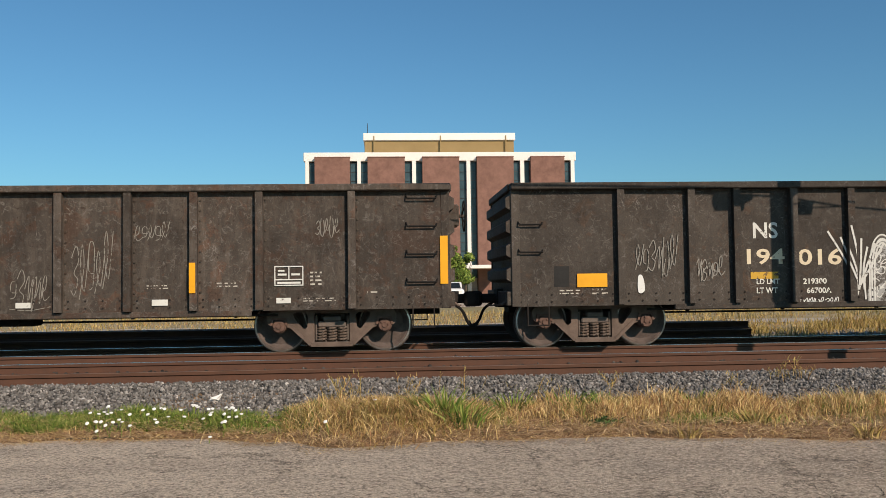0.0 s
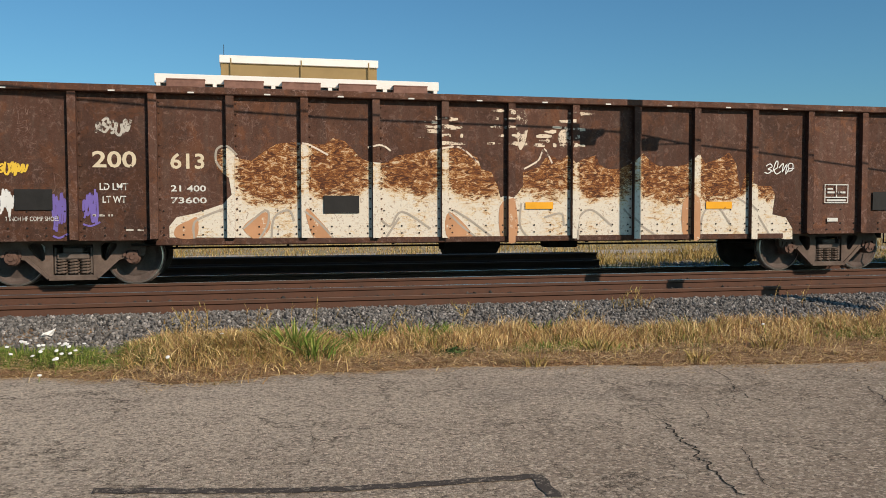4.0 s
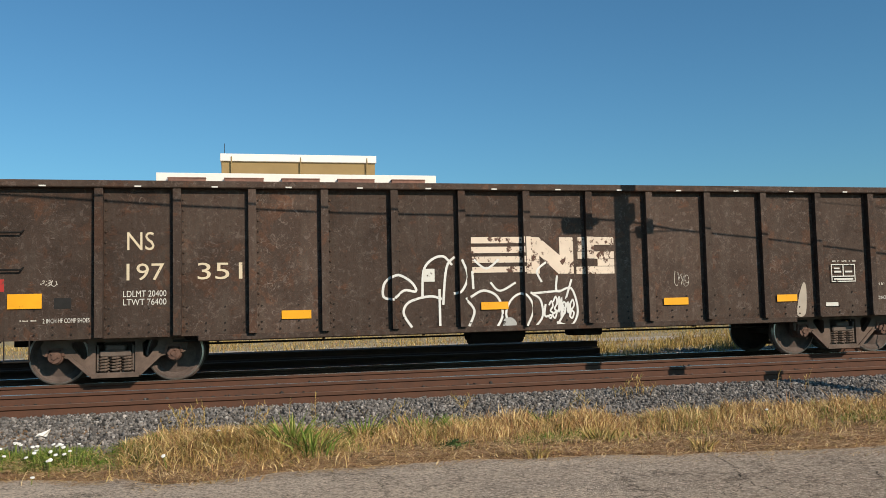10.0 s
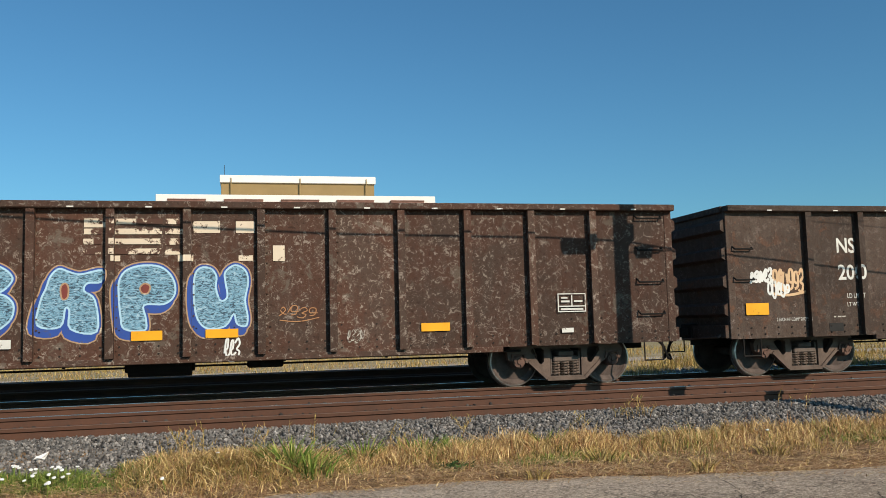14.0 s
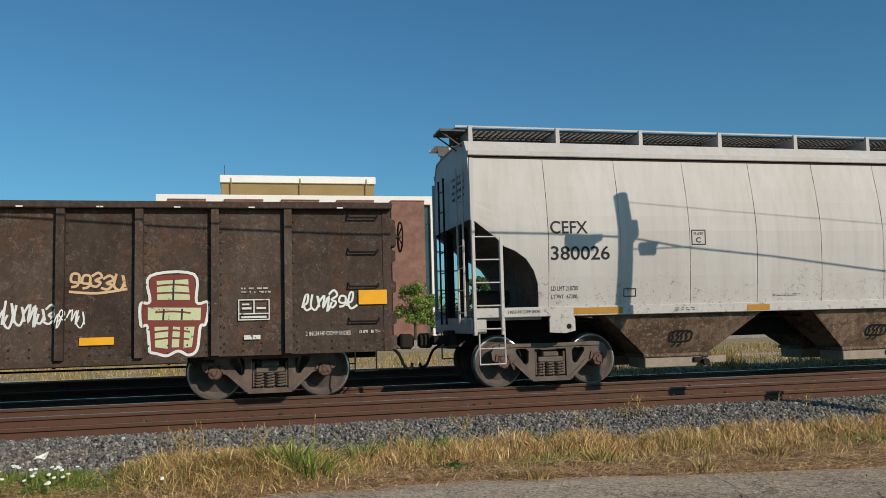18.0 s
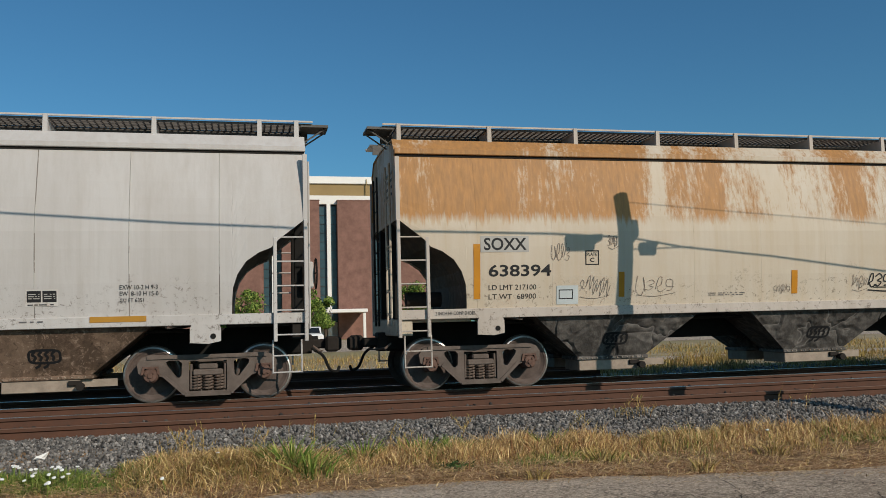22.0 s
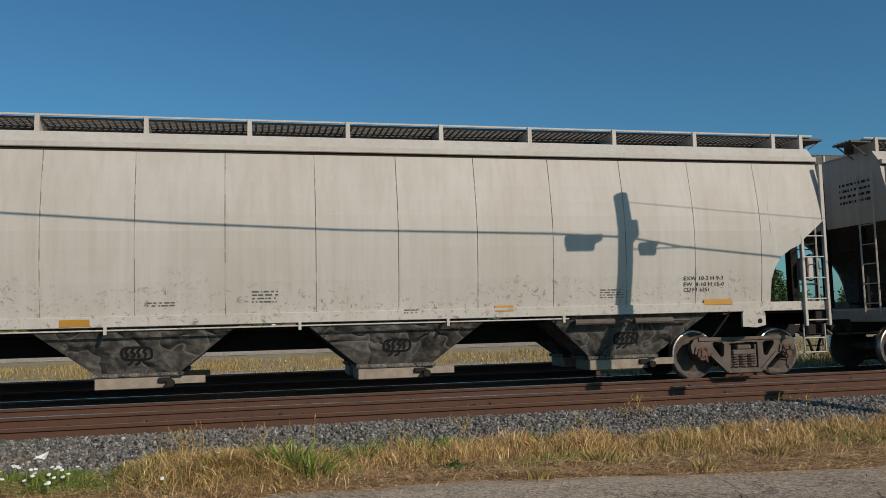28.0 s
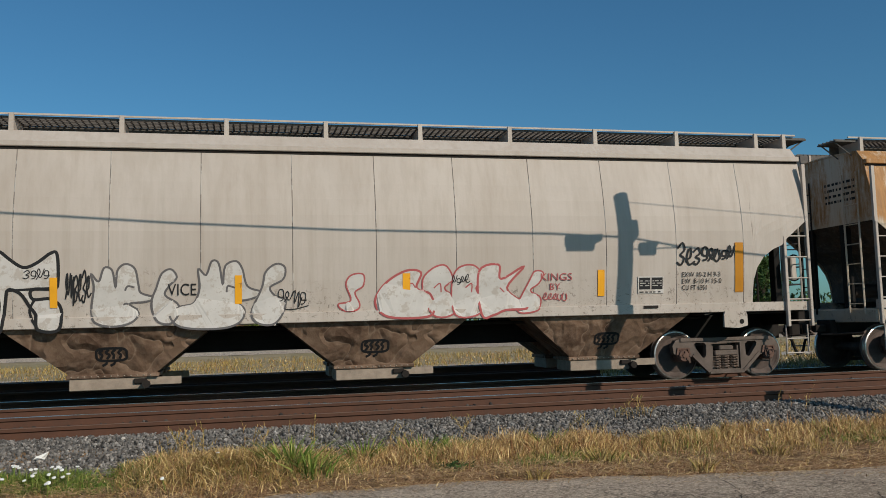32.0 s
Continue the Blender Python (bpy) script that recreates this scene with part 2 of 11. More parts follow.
def asphalt_mat():
    """Old sun-bleached asphalt: coarse worn aggregate, paler towards the grass and the left, traffic stains, thin
    broken cracks.
    """
    n = Nodes("old_asphalt")
    big = n.noise(0.5, 5, 0.6, warp=0.6)
    band = n.noise(0.9, 4, 0.6, at=n.scaled(0.12, 1.0, 1.0))
    stain = n.noise(0.8, 5, 0.65, at=n.scaled(0.45, 1.0, 1.0), warp=0.5)
    cell0 = n.node("ShaderNodeTexVoronoi", {"Vector": n.c, "Scale": 46.0, "Randomness": 1.0})
    agg = n.node("ShaderNodeSeparateXYZ", {0: cell0.outputs["Color"]}).outputs[0]
    gap = n.node("ShaderNodeTexVoronoi", {"Vector": n.c, "Scale": 46.0}, feature='DISTANCE_TO_EDGE').outputs["Distance"]
    pit = n.noise(24, 5, 0.8)
    grit = n.noise(130, 3, 0.7)
    x, y = n.axis(0), n.axis(1)
    # paler with y towards the grass and with falling x, broken up by noise
    dust = n.calc('ADD', n.calc('ADD', n.calc('MULTIPLY', n.step(y, 4.2, 8.0), 0.62), n.calc('MULTIPLY', n.step(x, 4.5, -2.5), 0.45)), n.calc('MULTIPLY', n.calc('SUBTRACT', big, 0.5), 0.9))
    c = n.mix(n.step(dust, 0.1, 0.95), (0.44, 0.335, 0.245), (0.80, 0.655, 0.50))
    c = n.mix(n.calc('MULTIPLY', n.step(band, 0.48, 0.66), 0.35), c, (0.38, 0.29, 0.22))
    c = n.mix(n.calc('MULTIPLY', n.step(stain, 0.54, 0.66), 0.40), c, (0.24, 0.19, 0.155))
    c = n.mix(n.calc('MULTIPLY', n.step(agg, 0.55, 1.0), 0.65), c, (0.92, 0.78, 0.61))
    c = n.mix(n.calc('MULTIPLY', n.step(agg, 0.35, 0.0), 0.7), c, (0.19, 0.15, 0.115))
    c = n.mix(n.calc('MULTIPLY', n.step(gap, 0.16, 0.02), 0.4), c, (0.12, 0.09, 0.065))
    c = n.mix(n.calc('MULTIPLY', n.step(pit, 0.46, 0.36), 0.85), c, (0.09, 0.07, 0.052))
    warp = n.node("ShaderNodeVectorMath", {0: n.c, 1: n.node("ShaderNodeTexNoise", {"Vector": n.c, "Scale": 2.4, "Detail": 7.0, "Roughness": 0.65}).outputs["Color"]}, operation='ADD').outputs[0]
    cell = n.node("ShaderNodeTexVoronoi", {"Vector": warp, "Scale": 0.55}, feature='DISTANCE_TO_EDGE').outputs["Distance"]
    cell2 = n.node("ShaderNodeTexVoronoi", {"Vector": warp, "Scale": 1.9}, feature='DISTANCE_TO_EDGE').outputs["Distance"]
    long = n.calc('MULTIPLY', n.step(cell, 0.0065, 0.002), n.step(n.noise(1.1, 3, 0.6), 0.44, 0.52))
    fine = n.calc('MULTIPLY', n.step(cell2, 0.015, 0.005), n.step(n.noise(0.7, 5, 0.7), 0.485, 0.56))
    crack = n.calc('MAXIMUM', long, fine)
    c = n.mix(n.calc('MULTIPLY', crack, 0.75), c, (0.05, 0.04, 0.03))
    bump = n.calc('SUBTRACT', n.calc('ADD', n.calc('MULTIPLY', n.step(gap, 0.0, 0.3), 0.5), n.calc('MULTIPLY', n.calc('ADD', grit, pit), 0.8)), crack)
    return n.done(c, 0.9, 0, bump, 0.014)


def ground_mat():
    """Pale dusty soil with thin grass; a strip of brown straw-strewn soil along the road."""
    n = Nodes("gravelly_ground")
    a, b, d = n.noise(0.06, 5, 0.6), n.noise(0.7, 6, 0.7), n.noise(9, 5, 0.7)
    c = n.mix(n.step(b, 0.35, 0.65), (0.43, 0.345, 0.225), (0.32, 0.25, 0.12))
    c = n.mix(n.calc('MULTIPLY', n.step(a, 0.46, 0.60), 0.5), c, (0.22, 0.205, 0.065))
    c = n.mix(n.calc('MULTIPLY', n.step(d, 0.4, 0.7), 0.4), c, (0.40, 0.325, 0.22))
    soil = n.mix(n.step(d, 0.35, 0.65), (0.16, 0.095, 0.05), (0.36, 0.235, 0.13))
    c = n.mix(n.step(n.axis(1), 13.0, 11.0), c, soil)
    return n.done(c, 0.95, 0, n.calc('ADD', b, d), 0.05)


def blade_mat(name, *cols):
    n = Nodes(name)
    r = n.node("ShaderNodeNewGeometry").outputs["Random Per Island"]
    k = len(cols) - 1
    c = n.ramp(r, *[(i / k, col) for i, col in enumerate(cols)])
    m = n.done(c, 0.75, 0, None, 0, 0.2)
    return m


M_STONE = stone_mat()
# same granite darkened to paint in the deep shade beneath the train
M_STONE_SHADED = stone_mat("shaded_ballast", 0.26)
M_ASPHALT = asphalt_mat()
M_GROUND = ground_mat()
M_BED = plain("dark_ballast_bed", (0.075, 0.070, 0.064), 0.95, 0, 0.5, 18, 0.03)
M_DRY = blade_mat("dry_grass", (0.42, 0.25, 0.11), (0.62, 0.42, 0.18), (0.86, 0.64, 0.33), (0.50, 0.36, 0.12), (0.40, 0.20, 0.10), (0.20, 0.11, 0.055))
M_OLIVE = blade_mat("olive_grass", (0.18, 0.14, 0.04), (0.36, 0.27, 0.08), (0.54, 0.40, 0.16), (0.30, 0.17, 0.065), (0.13, 0.12, 0.03))
M_GREENB = blade_mat("green_grass", (0.06, 0.11, 0.015), (0.12, 0.19, 0.03), (0.20, 0.26, 0.05), (0.34, 0.34, 0.10))
M_STRAW = blade_mat("straw_litter", (0.50, 0.31, 0.17), (0.74, 0.54, 0.32), (0.36, 0.20, 0.11), (0.62, 0.44, 0.25))
M_LEAF = blade_mat("tree_leaves", (0.05, 0.10, 0.015), (0.10, 0.17, 0.03), (0.18, 0.25, 0.045), (0.26, 0.29, 0.07))
M_LEAF2 = blade_mat("dark_tree_leaves", (0.025, 0.05, 0.015), (0.04, 0.08, 0.02), (0.07, 0.11, 0.03))
M_BARK = plain("bark", (0.09, 0.07, 0.05), 0.9, 0, 0.4, 12, 0.02)
M_PETAL = plain("white_petals", (0.8, 0.79, 0.74), 0.7, 0, 0.1)
M_PAPER = plain("white_paper", (0.78, 0.76, 0.72), 0.8, 0, 0.1)
M_BRICK = plain("brown_brick", (0.25, 0.135, 0.105), 0.9, 0, 0.35, 1.2, 0.01)
M_WHITEWALL = plain("white_precast", (0.80, 0.77, 0.72), 0.75, 0, 0.08, 0.6)
M_TAN = plain("tan_penthouse_panel", (0.30, 0.21, 0.095), 0.8, 0, 0.15, 0.4)
M_GLASS = plain("blue_grey_glazing", (0.055, 0.10, 0.12), 0.15, 0.0, 0.4, 0.7, 0.0)
M_MULLION = plain("dark_mullion", (0.05, 0.06, 0.065), 0.5)
M_POLE = plain("pole_wood", (0.14, 0.10, 0.07), 0.9, 0, 0.4, 6, 0.01)
M_CARWHITE = plain("white_car_paint", (0.75, 0.75, 0.74), 0.3, 0, 0.04)
M_TYRE = plain("tyre_rubber", (0.02, 0.02, 0.02), 0.85)
M_CARGLASS = plain("dark_car_glass", (0.02, 0.025, 0.03), 0.1)
M_CONC = plain("pale_concrete", (0.46, 0.40, 0.33), 0.9, 0, 0.2, 1.5)

M_WELD = faded("grimy_weld_seam", (0.25, 0.225, 0.20), (0.42, 0.40, 0.37), 0.8, 0.7, 1.3)
# ---------------------------------------------------------------- geometry helpers
def mesh_of(name, bm, mat, smooth=False):
    me = bpy.data.meshes.new(name)
    bm.to_mesh(me)
    bm.free()
    me.materials.append(mat)
    if smooth:
        me.shade_smooth()
    return me


def put(name, me, parent=None, m=None, label=""):
    ob = new(name, me)
    if parent:
        ob.parent = parent
    if m is not None:
        ob.matrix_basis = m
    if label:
        ob["label"] = label
    return ob


def part(name, bm, mat, parent, label="", m=None, smooth=False):
    return put(name, mesh_of(name, bm, mat, smooth), parent, m, label)


def thing(name, label, category, group="", kind="", m=None):
    ob = new(name)
    ob.empty_display_size = 0.2
    if m is not None:
        ob.matrix_basis = m
    return tagged(ob, label, category, group, kind)


def box(bm, x0, x1, y0, y1, z0, z1, bevel=0.0):
    """A box, its edges eased by bevel."""
    geo = bmesh.ops.create_cube(bm, size=1.0, matrix=Matrix.Translation(((x0 + x1) / 2, (y0 + y1) / 2, (z0 + z1) / 2))
                                @ Matrix.Diagonal((abs(x1 - x0), abs(y1 - y0), abs(z1 - z0), 1)))
    if bevel:
        edges = list({e for v in geo["verts"] for e in v.link_edges})
        bmesh.ops.bevel(bm, geom=edges, offset=bevel, segments=1, affect='EDGES')
    return bm


def rod(bm, a, b, r, n=8, r2=None):
    a, b = Vector(a), Vector(b)
    m = Matrix.Translation((a + b) / 2) @ (b - a).to_track_quat("Z", "Y").to_matrix().to_4x4()
    bmesh.ops.create_cone(bm, cap_ends=True, segments=n, radius1=r, radius2=r if r2 is None else r2, depth=(b - a).length, matrix=m)
    return bm


def bent(bm, pts, r, n=6):
    """A bent bar or hose: one round tube swept along pts."""
    p = [Vector(q) for q in pts]
    rings, side = [], None
    for i, q in enumerate(p):
        a = (q - p[i - 1]).normalized() if i else (p[1] - q).normalized()
        b = (p[i + 1] - q).normalized() if i + 1 < len(p) else a
        d = (a + b).normalized() if (a + b).length > 1e-6 else a
        if side is None:
            side = d.orthogonal().normalized()
        side = (side - d * side.dot(d)).normalized()
        up, wide = d.cross(side), 1.0 / max(0.5, math.sqrt(max(0.0, (1 + a.dot(b)) / 2)))
        rings.append([bm.verts.new(q + (side * math.cos(2 * math.pi * k / n) + up * math.sin(2 * math.pi * k / n)) * r * wide) for k in range(n)])
    for a, b in zip(rings, rings[1:]):
        for k in range(n):
            bm.faces.new((a[k], a[(k + 1) % n], b[(k + 1) % n], b[k]))
    bm.faces.new(rings[0][::-1])
    bm.faces.new(rings[-1])
    return bm


def slab(bm, pts, y0, y1):
    """A plate: the outline pts in (x, z), between y0 and y1."""
    f = [bm.verts.new((x, y0, z)) for x, z in pts]
    g = [bm.verts.new((x, y1, z)) for x, z in pts]
    k = len(pts)
    bm.faces.new(f)
    bm.faces.new(g[::-1])
    for i in range(k):
        bm.faces.new((f[i], g[i], g[(i + 1) % k], f[(i + 1) % k]))
    return bm


def lathe(bm, prof, n=28, axis=1, mid=(0, 0, 0), caps=True):
    """Turns prof (radius, along) about the y axis (1) or the z axis (2)."""
    rings = []
    for r, h in prof:
        ring = []
        for i in range(n):
            a = 2 * math.pi * i / n
            p = (r * math.cos(a), h, r * math.sin(a)) if axis == 1 else (r * math.cos(a), r * math.sin(a), h)
            ring.append(bm.verts.new((p[0] + mid[0], p[1] + mid[1], p[2] + mid[2])))
        rings.append(ring)
    for a, b in zip(rings, rings[1:]):
        for i in range(n):
            bm.faces.new((a[i], a[(i + 1) % n], b[(i + 1) % n], b[i]))
    if caps:
        bm.faces.new(rings[0][::-1])
        bm.faces.new(rings[-1])
    return bm


def fresh():
    return bmesh.new()


def joined(name, verts, faces, mat):
    me = bpy.data.meshes.new(name)
    me.from_pydata(verts, [], faces)
    me.materials.append(mat)
    return me


def text_bm(body, size, bold=0.0, spacing=1.0, align='LEFT', squeeze=1.0):
    """Lettering as a flat mesh in (x, z), its foot on z = 0."""
    cu = bpy.data.curves.new("lettering", 'FONT')
    cu.body, cu.size, cu.offset, cu.space_character, cu.align_x = body, size, bold, spacing, align
    cu.resolution_u = 3
    ob = bpy.data.objects.new("lettering", cu)
    me = bpy.data.meshes.new_from_object(ob)
    bm = fresh()
    bm.from_mesh(me)
    bpy.data.objects.remove(ob)
    bpy.data.meshes.remove(me)
    bpy.data.curves.remove(cu)
    for v in bm.verts:
        v.co = (v.co.x * squeeze, 0, v.co.y)
    return bm


def flat(pts):
    """A flat shape in (x, z)."""
    bm = fresh()
    vs = [bm.verts.new((x, 0, z)) for x, z in pts]
    edges = [bm.edges.new((vs[i], vs[(i + 1) % len(vs)])) for i in range(len(vs))]
    bmesh.ops.triangle_fill(bm, edges=edges, use_beauty=True)
    return bm


def stroke_bm(lines, w):
    """Brush strokes: each line a list of (x, z); ribbons of width w with round ends."""
    bm = fresh()
    for pts in lines:
        p = [Vector((a, 0, b)) for a, b in pts]
        left, right = [], []
        for i, q in enumerate(p):
            d = (p[min(i + 1, len(p) - 1)] - p[max(i - 1, 0)])
            d = d.normalized() if d.length > 1e-6 else Vector((1, 0, 0))
            s = Vector((-d.z, 0, d.x)) * w / 2
            left.append(bm.verts.new(q + s))
            right.append(bm.verts.new(q - s))
        for i in range(len(p) - 1):
            bm.faces.new((left[i], left[i + 1], right[i + 1], right[i]))
    return bm


def smooth_line(pts, n=5, closed=False):
    """A Catmull-Rom curve through pts."""
    out, k = [], len(pts)
    rng = range(k if closed else k - 1)
    for i in rng:
        p0, p1, p2, p3 = (pts[(i + j) % k] if closed else pts[min(max(i + j, 0), k - 1)] for j in (-1, 0, 1, 2))
        for s in range(n):
            t = s / n
            out.append(tuple(0.5 * (2 * b + (c - a) * t + (2 * a - 5 * b + 4 * c - d) * t * t + (3 * b - a - 3 * c + d) * t ** 3)
                             for a, b, c, d in zip(p0, p1, p2, p3)))
    if not closed:
        out.append(tuple(pts[-1]))
    return out


def blob(rnd, x, z, w, h, rough=0.18, n=12):
    """A rounded uneven outline."""
    pts = [(x + w / 2 * math.cos(a) * rnd.uniform(1 - rough, 1 + rough), z + h / 2 * math.sin(a) * rnd.uniform(1 - rough, 1 + rough))
           for a in (2 * math.pi * i / n for i in range(n))]
    return smooth_line(pts, 4, True)


def place(bm, x, z, sx=1.0, sz=1.0, lean=0.0):
    for v in bm.verts:
        v.co = (v.co.x * sx + x + lean * v.co.z, 0, v.co.z * sz + z)
    return bm

# ---------------------------------------------------------------- trucks
WHEEL_R = 0.457
HALF_BASE = 0.9


def wheel_mesh(s):
    bm = fresh()
    if s:
        prof = [(0.09, 0.86), (0.125, 0.86), (0.135, 0.80), (0.20, 0.785), (0.33, 0.755), (0.375, 0.775), (0.395, 0.79), (0.44, 0.79),
                (WHEEL_R - 0.004, 0.775), (WHEEL_R, 0.70), (0.482, 0.685), (0.482, 0.66), (0.40, 0.655), (0.36, 0.69), (0.18, 0.66), (0.10, 0.64)]
        lathe(bm, [(r, s * h) for r, h in prof], 36)
        rod(bm, (0, s * 0.6, 0), (0, s * 1.02, 0), 0.09, 12)
    else:
        rod(bm, (0, -0.7, 0), (0, 0.7, 0), 0.085, 12)
    bmesh.ops.recalc_face_normals(bm, faces=bm.faces[:])
    return mesh_of("wheel" if s else "axle", bm, M_WHEEL)


def rim_mesh(s):
    bm = fresh()
    lathe(bm, [(0.428, s * 0.786), (0.429, s * 0.794), (0.452, s * 0.787), (0.4585, s * 0.775), (0.4585, s * 0.70), (0.45, s * 0.70)], 40, caps=False)
    bmesh.ops.recalc_face_normals(bm, faces=bm.faces[:])
    return mesh_of("tread", bm, M_TREAD)


def frame_plate(y0, y1):
    """A cast side frame: an arched bar with a dropped middle and two window holes."""
    bm = fresh()
    top = [(-1.09, 0.50), (-1.11, 0.64), (-1.04, 0.74), (-0.90, 0.785), (-0.5, 0.775), (0.0, 0.77), (0.5, 0.775), (0.90, 0.785), (1.04, 0.74), (1.11, 0.64), (1.09, 0.50)]
    low = [(1.04, 0.46), (1.03, 0.60), (0.78, 0.60), (0.77, 0.44), (0.66, 0.40), (0.60, 0.34), (0.36, 0.12), (0.0, 0.10), (-0.36, 0.12),
           (-0.60, 0.34), (-0.66, 0.40), (-0.77, 0.44), (-0.78, 0.60), (-1.03, 0.60), (-1.04, 0.46)]
    holes = [[(-0.66, 0.665), (-0.62, 0.69), (-0.46, 0.685), (-0.41, 0.64), (-0.42, 0.44), (-0.46, 0.40), (-0.50, 0.41), (-0.65, 0.61)],
             [(-0.30, 0.67), (0.30, 0.67), (0.30, 0.17), (-0.30, 0.17)],
             [(0.66, 0.665), (0.65, 0.61), (0.50, 0.41), (0.46, 0.40), (0.42, 0.44), (0.41, 0.64), (0.46, 0.685), (0.62, 0.69)]]
    loops = [top + low] + holes
    edges = []
    for pts in loops:
        vs = [bm.verts.new((x, y0, z)) for x, z in pts]
        edges += [bm.edges.new((vs[i], vs[(i + 1) % len(vs)])) for i in range(len(vs))]
    bmesh.ops.triangle_fill(bm, edges=edges, use_beauty=True)
    r = bmesh.ops.extrude_face_region(bm, geom=bm.faces[:])
    for v in r["geom"]:
        if isinstance(v, bmesh.types.BMVert):
            v.co.y = y1
    bmesh.ops.recalc_face_normals(bm, faces=bm.faces[:])
    # ribs along the top and the sloping legs
    out = y0
    s = -1 if y0 < y1 else 1
    for a, b in (((-0.95, 0.745), (0.95, 0.745)), ((-0.70, 0.46), (-0.36, 0.14)), ((0.70, 0.46), (0.36, 0.14)), ((-0.36, 0.13), (0.36, 0.13))):
        ax, az = a
        bx, bz = b
        d = Vector((bx - ax, 0, bz - az)).normalized()
        nn = Vector((-d.z, 0, d.x)) * 0.03
        vs = []
        for y in (out, out + s * 0.025):
            vs.append([bm.verts.new((p[0] + q.x, y, p[1] + q.z)) for p, q in ((a, nn), (b, nn), (b, -nn), (a, -nn))])
        for i in range(4):
            bm.faces.new((vs[0][i], vs[0][(i + 1) % 4], vs[1][(i + 1) % 4], vs[1][i]))
        bm.faces.new(vs[1])
    return bm


def spring_bm():
    bm = fresh()
    pts = []
    for i in range(5 * 9 + 1):
        a = 2 * math.pi * i / 9
        pts.append((0.075 * math.cos(a), 0.075 * math.sin(a), 0.19 + 0.235 * i / 45))
    for a, b in zip(pts, pts[1:]):
        rod(bm, a, b, 0.016, 5)
    return bm


ME_AXLE = wheel_mesh(0)
ME_WHEEL, ME_RIM = (wheel_mesh(-1), wheel_mesh(1)), (rim_mesh(-1), rim_mesh(1))
ME_SPRING = mesh_of("spring", spring_bm(), M_SPRING)
ME_FRAME = {}
for key, mt in (("brown", M_TRUCK), ("grey", M_TRUCK_GREY)):
    ME_FRAME[key] = (mesh_of("side_frame", frame_plate(-1.06, -0.94), mt), mesh_of("side_frame", frame_plate(1.06, 0.94), mt))
bm = fresh()
box(bm, -0.24, 0.24, -1.08, 1.08, 0.43, 0.53, 0.02)
box(bm, -0.15, 0.15, -1.085, 1.085, 0.53, 0.62, 0.02)
for s in (-1, 1):
    box(bm, s * 0.27 - 0.02, s * 0.27 + 0.02, -1.03, 1.03, 0.2, 0.62, 0.01)
box(bm, -0.24, 0.24, -0.75, 0.75, 0.45, 0.66, 0.03)
box(bm, -0.30, 0.30, -1.05, -0.95, 0.135, 0.18)
box(bm, -0.30, 0.30, 0.95, 1.05, 0.135, 0.18)
rod(bm, (0, 0, 0.6), (0, 0, 0.76), 0.2, 16)
for s in (-1, 1):
    box(bm, s * 0.5 - 0.05, s * 0.5 + 0.05, -0.8, 0.8, 0.33, 0.42)
    for t in (-1, 1):
        box(bm, s * 0.46 - 0.04, s * 0.46 + 0.04, t * 0.68 - 0.06, t * 0.68 + 0.06, 0.28, 0.55)
ME_BOLSTER = mesh_of("bolster", bm, M_TRUCK_GREY)
ME_CAP, ME_ADAPTER = [], []
for s in (-1, 1):
    bm = fresh()
    lathe(bm, [(0.125, s * 0.90), (0.125, s * 1.06), (0.105, s * 1.085), (0.10, s * 1.11), (0.045, s * 1.115), (0.04, s * 1.135)], 18)
    for i in range(3):
        a = 2 * math.pi * i / 3 + 0.3
        rod(bm, (0.07 * math.cos(a), s * 1.10, 0.07 * math.sin(a)), (0.07 * math.cos(a), s * 1.135, 0.07 * math.sin(a)), 0.019, 6)
    bmesh.ops.recalc_face_normals(bm, faces=bm.faces[:])
    ME_CAP.append(mesh_of("bearing", bm, M_CAP))
    bm = fresh()
    slab(bm, [(-0.15, 0.47), (-0.12, 0.60), (0.12, 0.60), (0.15, 0.47), (0.11, 0.47), (0.09, 0.57), (-0.09, 0.57), (-0.11, 0.47)], s * 0.93, s * 1.09)
    bmesh.ops.recalc_face_normals(bm, faces=bm.faces[:])
    ME_ADAPTER.append(mesh_of("bearing_adapter", bm, M_CAP))

WHEELS = []     # wheelset and the metres by which its car stands ahead


def truck(car, x, look_key):
    base = put("truck_bolster", ME_BOLSTER, car, pose(x, 0, 0))
    for i in (0, 1):
        put("side_frame", ME_FRAME[look_key][i], base)
        y = (-1.0, 1.0)[i]
        for k in (-1, 0, 1):
            put("spring", ME_SPRING, base, pose(k * 0.18, y, 0))
    for s in (-1, 1):
        w = put("axle", ME_AXLE, car, pose(x + s * HALF_BASE, 0, WHEEL_R))
        for i in (0, 1):
            put("wheel", ME_WHEEL[i], w)
            put("wheel_tread", ME_RIM[i], w, None, "bright worn steel wheel rim")
            put("bearing_cap", ME_CAP[i], w, None, "rust-red bearing end cap")
            put("bearing_adapter", ME_ADAPTER[i], base, pose(s * HALF_BASE, 0, 0))
        WHEELS.append((w, x + s * HALF_BASE))


